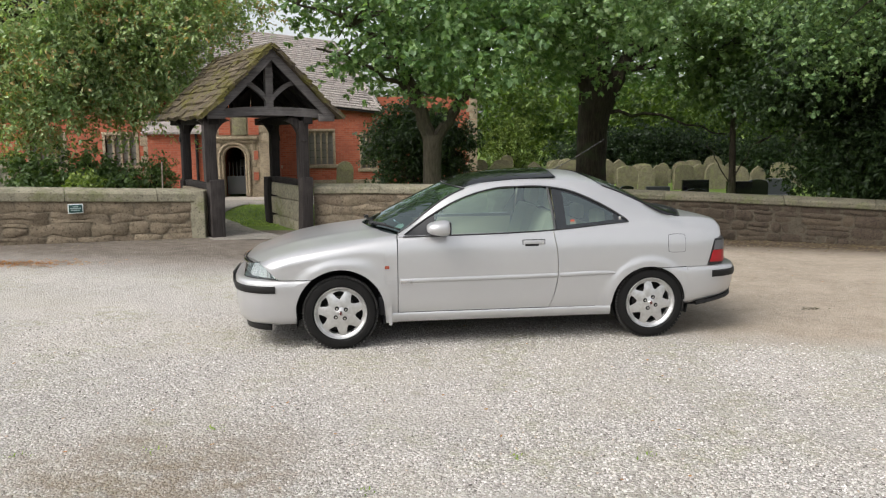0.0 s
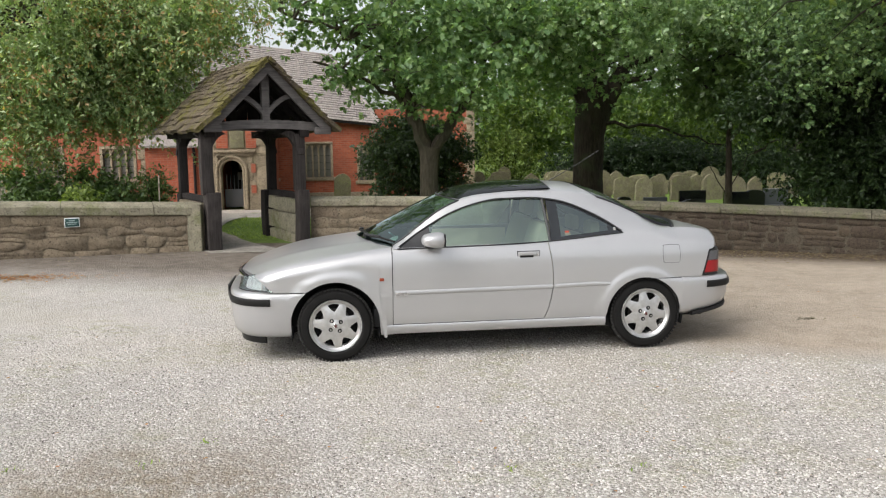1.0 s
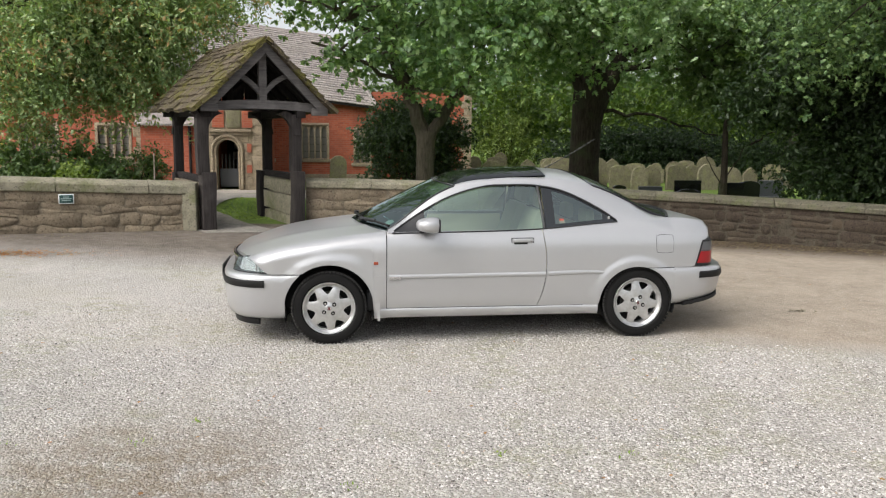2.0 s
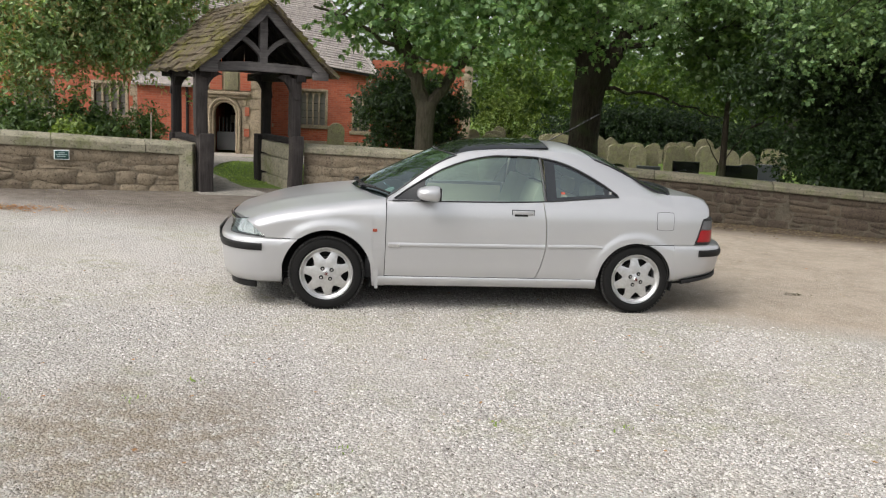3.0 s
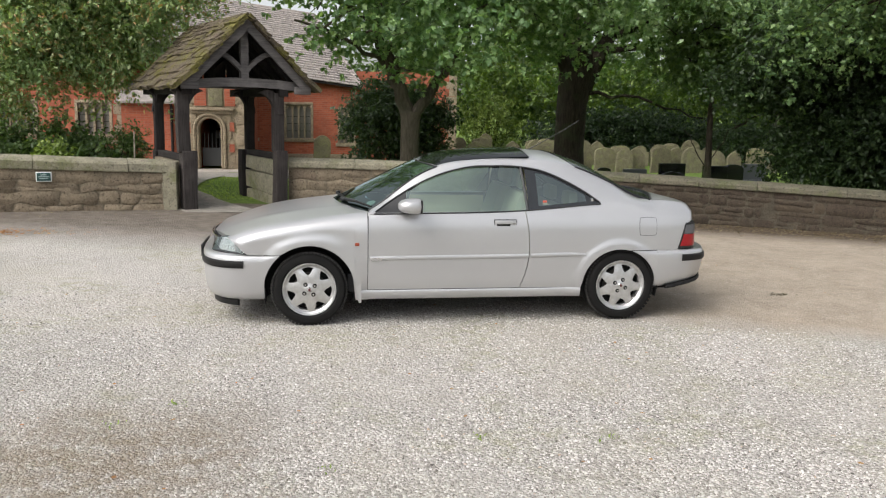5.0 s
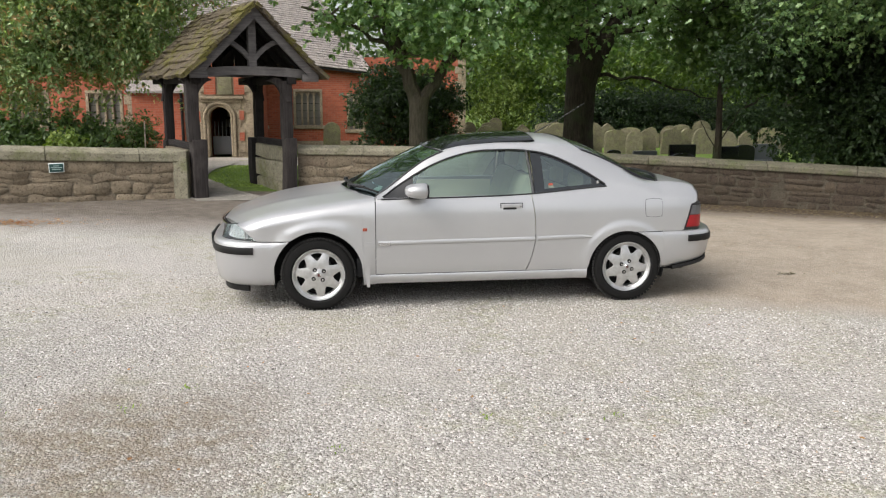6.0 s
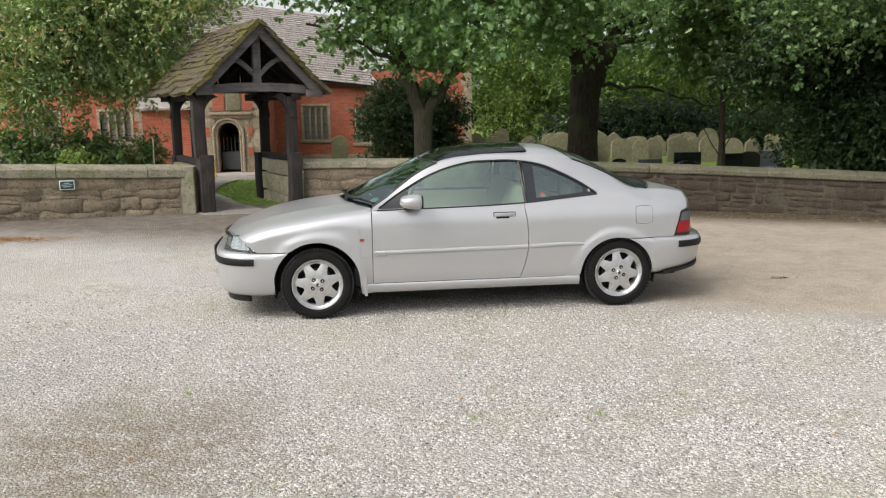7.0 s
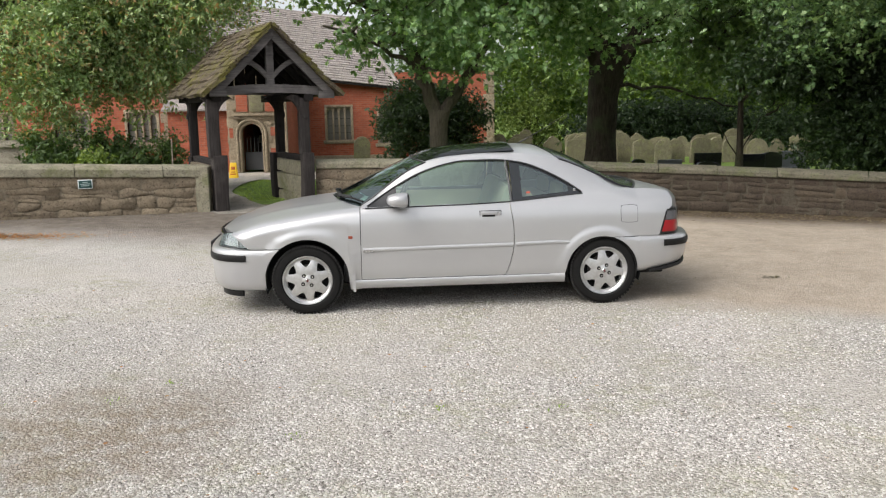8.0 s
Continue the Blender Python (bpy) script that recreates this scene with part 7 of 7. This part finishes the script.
t4 = clumps(rng, (11.7, 9.4, 2.8), (3.2, 2.0, 3.0), 330, 0.2, -0.06, lambda x, y: 0.25 + max(0.0, 9.4 - x) * 0.8)
t4 = np.concatenate([t4, clumps(rng, (11.35, 9.0, 1.2), (2.4, 1.3, 1.5), 240, 0.1, -0.12, lambda x, y: 0.1), clumps(rng, (10.0, 9.6, 2.1), (1.9, 1.0, 1.1), 120, 0.1, 0.0, lambda x, y: 0.85 + 0.9 * max(0.0, 9.9 - x))])
z = ground_z(12.4, 9.6)
tree("yew_tree", (12.4, 9.6, z), [(0, 0, -0.3), (0, 0, 1), (0.1, 0, 3), (0.1, 0, 5)], [0.4, 0.3, 0.24, 0.12],
     [((0, 0, 1.5), (-2.2, -0.8, 3), 0.1, 0.03), ((0, 0, 2), (2, 0, 4), 0.1, 0.03)],
     [(t4, 150, 0.36, (0.08, 0.14), "small", LEAF_SHADE)], BARK2, "dense blackish-green tree overhanging the wall", 14, twigs=60)
t5 = clumps(rng, (9.5, 6.3, 4.1), (4.2, 2.4, 2.1), 380, 0.2, 0.08, lambda x, y: 2.25 + 0.25 * max(0.0, 8.5 - x) + 0.3 * math.sin(x * 2.1), thin=0.6)
t5b = clumps(rng, (8.0, 4.3, 4.1), (0.9, 0.8, 0.6), 26, 0.1, -0.1)
tree("overhanging_tree", (15.0, 6.4, ground_z(15, 6.4)), [(0, 0, -0.3), (0, 0, 1.5), (-0.2, 0, 4), (-0.3, 0, 6)], [0.5, 0.4, 0.3, 0.2],
     [((-0.1, 0, 3), (-3.2, 0.2, 4.6), 0.14, 0.05), ((-0.2, 0, 4), (-4.4, -0.6, 5.6), 0.14, 0.04), ((-0.2, 0, 4.5), (-5.8, 0.6, 6), 0.12, 0.04), ((-0.2, 0, 3.6), (-6.6, -2.0, 4.3), 0.09, 0.02)],
     [(t5, 60, 0.40, (0.065, 0.115), "lobed", LEAF_BOUGH), (t5b, 40, 0.25, (0.08, 0.13), "lobed", LEAF_BRIGHT)], BARK2, "tree with long leafy boughs over the wall", 15, twigs=60)
# the drooping small-leaved tree beside the gate
def weeping_edge(x, y):
    """How low the drooping boughs hang."""
    return 1.62 + 0.75 * min(1, max(0, (x + 4.4) / 0.6)) + 1.3 * min(1, max(0, (x + 2.9) / 0.5)) + 0.3 * math.sin(x * 2.3)


t6 = clumps(rng, (-5.6, 10.2, 4.0), (4.4, 2.2, 3.0), 380, 0.2, 0.15, weeping_edge)
t6 = np.concatenate([t6, clumps(rng, (-5.2, 9.6, 2.9), (2.4, 1.0, 1.35), 110, 0.1, 0.0, weeping_edge)])
t6 = np.concatenate([t6, clumps(rng, (-3.7, 10.9, 3.5), (1.5, 0.8, 1.5), 95, 0.1, 0.03, weeping_edge), clumps(rng, (-4.7, 10.0, 2.8), (1.6, 0.8, 1.1), 90, 0.1, -0.02, weeping_edge), clumps(rng, (-4.15, 10.2, 2.55), (1.0, 0.6, 0.75), 55, 0.1, -0.1, lambda x, y: 2.0)])
t6b = clumps(rng, (-3.0, 11.8, 4.8), (2.4, 1.6, 1.6), 110, 0.2, 0.10, lambda x, y: 3.5 + 0.2 * max(0, x + 3))
tree("weeping_tree", (-8.6, 11.0, ground_z(-8.6, 11)), [(0, 0, -0.3), (0, 0, 1.5), (0.1, 0, 3), (0.2, 0, 5)], [0.4, 0.3, 0.27, 0.2],
     [((0, 0, 2.5), (2.6, -0.6, 4.2), 0.14, 0.05), ((0.1, 0, 3), (5.2, 1.2, 5.4), 0.14, 0.04), ((0.1, 0, 3.4), (1.4, -1.5, 6.5), 0.12, 0.05), ((0.1, 0, 4), (-1.8, 0, 6.5), 0.12, 0.05)],
     [(t6, 150, 0.38, (0.07, 0.12), "small", LEAF_SMALL), (t6b, 150, 0.38, (0.07, 0.12), "small", LEAF_SMALL)], BARK1, "small-leaved tree with drooping browning branches", 16, twigs=160)

# a canopy added over the graves to keep sky light off the headstones
t7 = clumps(rng, (14.0, 24.5, 7.4), (7.0, 4.5, 2.4), 230, 0.2, 0.0, None, 0.4, 0.15)
tree("ash_tree", (20.5, 27.5, ground_z(20.5, 27.5)), [(0, 0, -0.3), (0, 0, 2), (-0.2, 0, 4), (-0.3, 0, 8)], [0.5, 0.4, 0.34, 0.2],
     [((-0.1, 0, 4), (-5.5, -1.5, 6.5), 0.2, 0.06), ((-0.2, 0, 5), (-9, -3.5, 7.2), 0.2, 0.05), ((-0.2, 0, 6), (-4, -4.5, 8), 0.16, 0.05)],
     [(t7, 65, 0.5, (0.2, 0.34), "small", LEAF_DARK)], BARK2, "tall dark tree added to shade the headstones", 17, twigs=50)


def bush(name, foot, radii, count, per, spread, size, kind, material, label, seed):
    g = np.random.default_rng(seed)
    foot = (foot[0], foot[1], ground_z(*foot))
    m = clumps(g, (foot[0], foot[1], foot[2] + radii[2] * 0.85), radii, count, 0.3, -0.1, lambda x, y: foot[2] + 0.1)
    T = thing(name, foot, label, "bush")
    bm = bmesh.new()
    for q in m[:24]:
        limb(bm, (g.uniform(-0.15, 0.15), g.uniform(-0.15, 0.15), -0.05), q - np.array(foot), 0.03, 0.006, g, 0.05, 5, 0.15)
    part("stems", bm, BARK2, T)
    pts = scatter(g, m - np.array(foot), per, spread)
    put("crown", leaf_mesh("crown", pts, g.uniform(*size, len(pts)), kind, material, g), T)


bush("holly_bush", (2.45, 17.2), (1.75, 1.4, 1.7), 230, 130, 0.24, (0.09, 0.14), "small", LEAF_SHADE, "dense dark evergreen bush near the church", 31)
bush("laurel_bush", (-4.35, 9.5), (0.7, 0.6, 0.78), 70, 90, 0.17, (0.06, 0.11), "oval", LEAF_DARK, "green shrub behind the low wall", 32)
bush("laurel_bush", (-5.25, 9.0), (0.6, 0.5, 0.72), 50, 90, 0.14, (0.06, 0.11), "oval", LEAF_DARK, "green shrub behind the low wall", 33)
bush("pale_shrub", (-4.15, 7.75), (0.42, 0.3, 0.62), 40, 90, 0.10, (0.05, 0.09), "oval", LEAF_BRIGHT, "fresh green shrub behind the low wall", 37)
bush("round_bush", (-3.55, 9.9), (0.62, 0.5, 0.80), 50, 110, 0.14, (0.04, 0.07), "oval", LEAF_DARK, "rounded dark green shrub behind the low wall", 34)
bush("pale_shrub", (8.6, 33.0), (2.2, 1.4, 1.7), 110, 70, 0.3, (0.09, 0.15), "oval", LEAF_BRIGHT, "pale green shrub behind the headstones", 35)
bush("dark_shrub", (13.6, 13.2), (2.4, 0.9, 1.15), 120, 90, 0.28, (0.08, 0.13), "small", LEAF_SHADE, "dark shrub beside the granite memorials", 38)
# invented shrub: its dark leaves stand for shade on the bright lawn
bush("dark_shrub", (18.6, 26.2), (3.0, 1.0, 1.3), 130, 90, 0.3, (0.10, 0.16), "small", LEAF_SHADE, "dark shrub added to darken the lawn past the headstones", 39)
bush("dark_shrub", (14.5, 29.6), (6.5, 1.3, 1.35), 260, 110, 0.35, (0.13, 0.19), "small", LEAF_YEW, "dark shrubbery behind the headstones", 36)

# ---- woods that close the view all round ----
def woods(name, places, per, size, material, label, seed):
    g = np.random.default_rng(seed)
    pts = []
    for x, y, r, h in places:
        m = clumps(g, (x, y, ground_z(x, y) + h * 0.5), (r, r * 0.8, h * 0.52), 60, 0.3, -0.1)
        pts.append(scatter(g, m, per, r * 0.16))
    pts = np.concatenate(pts)
    ob = put(name, leaf_mesh(name, pts, g.uniform(*size, len(pts)), "small", material, g))
    tagged(ob, label, "woods", kind="stuff")


g = np.random.default_rng(3)
far = [(x + g.uniform(-1, 1), 42 + g.uniform(-4, 6), g.uniform(3.5, 5), g.uniform(6.5, 10)) for x in np.arange(4, 44, 4.0)]
woods("woodland", far, 55, (0.3, 0.5), LEAF_DARK, "dark broad-leaved woodland beyond the churchyard", 41)
mid = [(x + g.uniform(-1, 1), 34 + g.uniform(-2, 2), g.uniform(2.5, 3.5), g.uniform(5, 8)) for x in np.arange(8, 30, 3.2)]
# these trees look sunlit through their leaf colour
woods("woodland", mid, 60, (0.2, 0.35), LEAF_LIT, "green trees beyond the headstones", 42)
back = [(x + g.uniform(-2, 2), 30 * math.sin(a) - 2 + g.uniform(-3, 3), 4.5, g.uniform(5, 9)) for a, x in [(math.pi + 0.15 + i * 0.19, 38 * math.cos(math.pi + 0.15 + i * 0.19)) for i in range(15)]]
woods("hedgerow", back, 45, (0.35, 0.55), LEAF_DARK, "line of trees across the road", 43)

# ---- loose chippings, fallen leaves and weeds on the car park ----
def pebbles(name, pts, sizes, material, rng_, label):
    """Many small angular stones in one mesh."""
    base = np.array([(1, 0, 0), (0.3, 0.95, 0), (-0.8, 0.6, 0), (-0.8, -0.6, 0), (0.3, -0.95, 0), (0.55, 0.3, 0.55), (-0.45, 0.35, 0.6), (0.0, -0.6, 0.52)], float)
    tri = np.array([(0, 1, 5), (1, 6, 5), (1, 2, 6), (2, 3, 6), (3, 7, 6), (3, 4, 7), (4, 0, 7), (0, 5, 7), (5, 6, 7)])
    n = len(pts)
    a = rng_.uniform(0, 2 * np.pi, n)
    ca, sa = np.cos(a), np.sin(a)
    jit = base[None] * (1 + rng_.normal(0, 0.17, (n, 8, 1))) * sizes[:, None, None]
    jit = jit * np.stack([np.ones(n), rng_.uniform(0.55, 1, n), rng_.uniform(0.7, 1.2, n)], 1)[:, None, :]
    x = jit[..., 0] * ca[:, None] - jit[..., 1] * sa[:, None]
    y = jit[..., 0] * sa[:, None] + jit[..., 1] * ca[:, None]
    v = np.stack([x, y, jit[..., 2]], -1) + pts[:, None, :]
    v = v.reshape(-1, 3)
    f = (tri[None] + (np.arange(n) * 8)[:, None, None]).reshape(-1, 3)
    me = bpy.data.meshes.new(name)
    me.vertices.add(len(v))
    me.vertices.foreach_set("co", v.astype(np.float32).ravel())
    me.loops.add(f.size)
    me.loops.foreach_set("vertex_index", f.astype(np.int32).ravel())
    me.polygons.add(len(f))
    me.polygons.foreach_set("loop_start", np.arange(0, f.size, 3, dtype=np.int32))
    me.update(calc_edges=True)
    me.materials.append(material)
    return tagged(put(name, me), label, "gravel", kind="stuff")


CHIP = mat("limestone_chipping", (0.6, 0.58, 0.55), 0.9, spec=0.25)
k = Nodes(CHIP)
chip = (k.ramp(k.island(), [(0.0, (0.10, 0.09, 0.08)), (0.18, (0.25, 0.235, 0.215)), (0.5, (0.42, 0.40, 0.37)), (0.88, (0.57, 0.55, 0.515)), (0.97, (0.66, 0.64, 0.61)), (1.0, (0.36, 0.27, 0.20))]))
p = k.pos()
spot = k.n("ShaderNodeVectorMath")
spot.operation = "DISTANCE"
k.link(p, spot.inputs[0])
spot.inputs[1].default_value = (-1.0, -2.45, 0)
worn = k.math("ADD", spot.outputs["Value"], k.math("MULTIPLY", k.math("SUBTRACT", k.noise(p, 1.3, 9, 0.75), 0.17), 2.2))
blot = k.ramp(k.noise(p, 5.0, 8, 0.8), [(0.34, (0, 0, 0)), (0.54, (1, 1, 1))])
chip = k.mix(k.math("MULTIPLY", k.ramp(k.math("MULTIPLY", worn, 0.25), [(0.27, (0.72, 0.72, 0.72)), (0.45, (0, 0, 0))]), blot), chip, (0.25, 0.21, 0.16))
moss = k.math("MULTIPLY", k.ramp(k.noise(p, 1.1, 5, 0.6), [(0.50, (0, 0, 0)), (0.62, (1, 1, 1))]), k.ramp(k.noise(p, 9.0, 7, 0.75), [(0.42, (0, 0, 0)), (0.62, (0.45, 0.45, 0.45))]))
chip = k.mix(moss, chip, (0.30, 0.30, 0.18))
k.color(k.mix(k.ramp(k.noise(p, 0.75, 7, 0.66), [(0.48, (0, 0, 0)), (0.66, (0.35, 0.35, 0.35))]), chip, (0.37, 0.34, 0.28)))
g = np.random.default_rng(51)
n = 115000
py = -4.1 + 5.6 * g.uniform(0, 1, n) ** 1.3
px = 0.3 + g.uniform(-0.47, 0.82, n) * (py + 6.75)
keep = np.array([noise.noise(Vector((x * 0.8, y * 0.8, 4.2))) + 0.55 * noise.noise(Vector((x * 3.1, y * 3.1, 1.0))) > -0.35 + 0.5 * max(0.0, y + 0.5) / 3 + 1.6 * max(0.0, min(1.0, (y + 0.35 + 0.45 * (x - 2.9)) * 1.1)) * (x > 2.4) + e for x, y, e in zip(px, py, g.normal(0, 0.22, n))])
px, py = px[keep], py[keep]
pz = np.array([ground_z(x, y) for x, y in zip(px, py)]) + 0.001
pebbles("gravel", np.stack([px, py, pz], 1), 0.0045 + 0.0065 * g.uniform(0, 1, len(px)) ** 1.8, CHIP, g, "loose pale limestone chippings on the car park")


def litter(name, pts, size, colours, label, seed, kind="oval"):
    m = leaves(name + "_leaf", *colours)
    gg = np.random.default_rng(seed)
    me = leaf_mesh(name, pts, gg.uniform(*size, len(pts)), kind, m, gg, droop=0.0)
    v = np.empty(len(me.vertices) * 3, np.float32)
    me.vertices.foreach_get("co", v)
    v = v.reshape(-1, 3)
    base = np.repeat(pts[:, 2], len(v) // len(pts))
    v[:, 2] = base + np.abs(v[:, 2] - base) * 0.22
    me.vertices.foreach_set("co", v.ravel())
    return tagged(put(name, me), label, "leaves", kind="stuff")


def on_ground(xy, up=0.008):
    return np.array([(x, y, ground_z(x, y) + up) for x, y in xy])


RUST = ((0.30, 0.11, 0.04), (0.40, 0.17, 0.06), (0.48, 0.26, 0.10))
DRAB = ((0.10, 0.07, 0.045), (0.17, 0.125, 0.08), (0.30, 0.24, 0.16))
q = g.normal(0, 1, (1100, 2)) * np.array([0.62, 1.0])
q[:, 1] *= 0.13 + 0.16 * np.clip(-q[:, 0], 0, 1.2)
q[:, 1] -= 0.28 * np.clip(-q[:, 0], 0, 1.2)
q += np.array([-4.45, 4.62])
litter("fallen_leaves", on_ground(q), (0.03, 0.06), RUST, "drift of rust-brown fallen leaves near the wall", 61)
s_ = g.uniform(right_len * 0.12, right_len, 5600)
q = np.array([(lambda p: (p.x, p.y))(right_face(s, 0.0, 0.05 + abs(o))) for s, o in zip(s_, g.normal(0, 0.55, len(s_)))])
litter("fallen_leaves", on_ground(q), (0.03, 0.07), DRAB, "drab fallen leaves along the foot of the wall", 62)
s_ = g.uniform(left_len * 0.25, left_len, 500)
q = np.array([(lambda p: (p.x, p.y))(left_face(s, 0.0, 0.05 + abs(o))) for s, o in zip(s_, g.normal(0, 0.35, len(s_)))])
litter("fallen_leaves", on_ground(q), (0.02, 0.05), DRAB, "scattered dead leaves at the wall foot", 63)
q = np.stack([g.uniform(-3.5, 6, 170), -4 + 8.5 * g.uniform(0, 1, 170) ** 1.4], 1)
litter("fallen_leaves", on_ground(q, 0.014), (0.012, 0.042), ((0.30, 0.12, 0.05), (0.34, 0.19, 0.08), (0.42, 0.15, 0.06)), "single orange leaves scattered on the gravel", 64, "lobed")
q = np.stack([g.uniform(2.8, 9, 420), g.uniform(-0.3, 5.5, 420)], 1)
litter("debris", on_ground(q, 0.004), (0.015, 0.04), DRAB, "bits of twig and dead leaf on the trodden earth", 65)
# a small dark puddle mark, made up of scattered dark bits
q = g.normal(0, 1, (26, 2)) * np.array([0.09, 0.04]) + np.array([4.5, 0.76])
litter("debris", on_ground(q, 0.004), (0.025, 0.06), ((0.09, 0.075, 0.06), (0.13, 0.11, 0.085), (0.2, 0.17, 0.14)), "cluster of dark bits standing for a puddle mark on the earth", 66)
# small tufts of weed
q = []
for cx, cy in ((-1.75, -1.9), (-1.05, -1.95), (-0.75, -1.65), (-2.2, -2.2), (-2.1, -2.5), (0.1, -2.6), (0.9, -2.3), (1.6, -2.4)):
    q += [(cx + a, cy + b) for a, b in g.normal(0, 0.03, (14, 2))]
me = leaf_mesh("weed", on_ground(q, 0.0), g.uniform(0.012, 0.028, len(q)), "small", LEAF_BRIGHT, g, droop=-0.7)
tagged(put("weed", me), "tiny green weeds in the gravel", "weeds", kind="stuff")
# grass blades by the path
q = np.stack([g.uniform(-5, 1.5, 14000), 8.6 + 9 * g.uniform(0, 1, 14000) ** 1.3], 1)
q = np.array([p for p in q if abs(p[0] - pc(p[1])) > 0.78 and p[1] < 15.05])
me = leaf_mesh("grass", on_ground(q, -0.005), g.uniform(0.02, 0.05, len(q)), "small", LEAF_GRASS, g, droop=-1.1)
tagged(put("grass", me), "short mown grass beside the path", "grass", kind="stuff")
# yellow floor sign by the porch
YEL = mat("yellow_plastic", (0.75, 0.48, 0.02), 0.45)
fs_ = thing("floor_sign", (-3.25, 16.6, ground_z(-3.25, 16.6) + 0.008), "yellow folding floor sign with red marks standing by the porch", "sign")
SIGNRED = mat("red_sign_print", (0.42, 0.09, 0.015), 0.5)


def tapered_board(lo, hi, bevel):
    """A moulded board, narrower at the top."""
    bm = box_bm(lo, hi, bevel)
    for v in bm.verts:
        v.co.x *= 1.0 - 0.28 * v.co.z / 0.46
    return bm


for s in (-1, 1):
    board = part("board", tapered_board((-0.118, -0.010, 0), (0.118, 0.010, 0.44), 0.008), YEL, fs_, m=pose(0, s * 0.11, 0, s * 11))
    for lo, hi in (((-0.055, -0.013, 0.24), (0.055, 0.013, 0.33)), ((-0.075, -0.013, 0.10), (0.075, 0.013, 0.135)), ((-0.06, -0.013, 0.165), (0.06, 0.013, 0.19))):
        part("print", box_bm(lo, hi, 0.001), SIGNRED, board, "red printed mark")
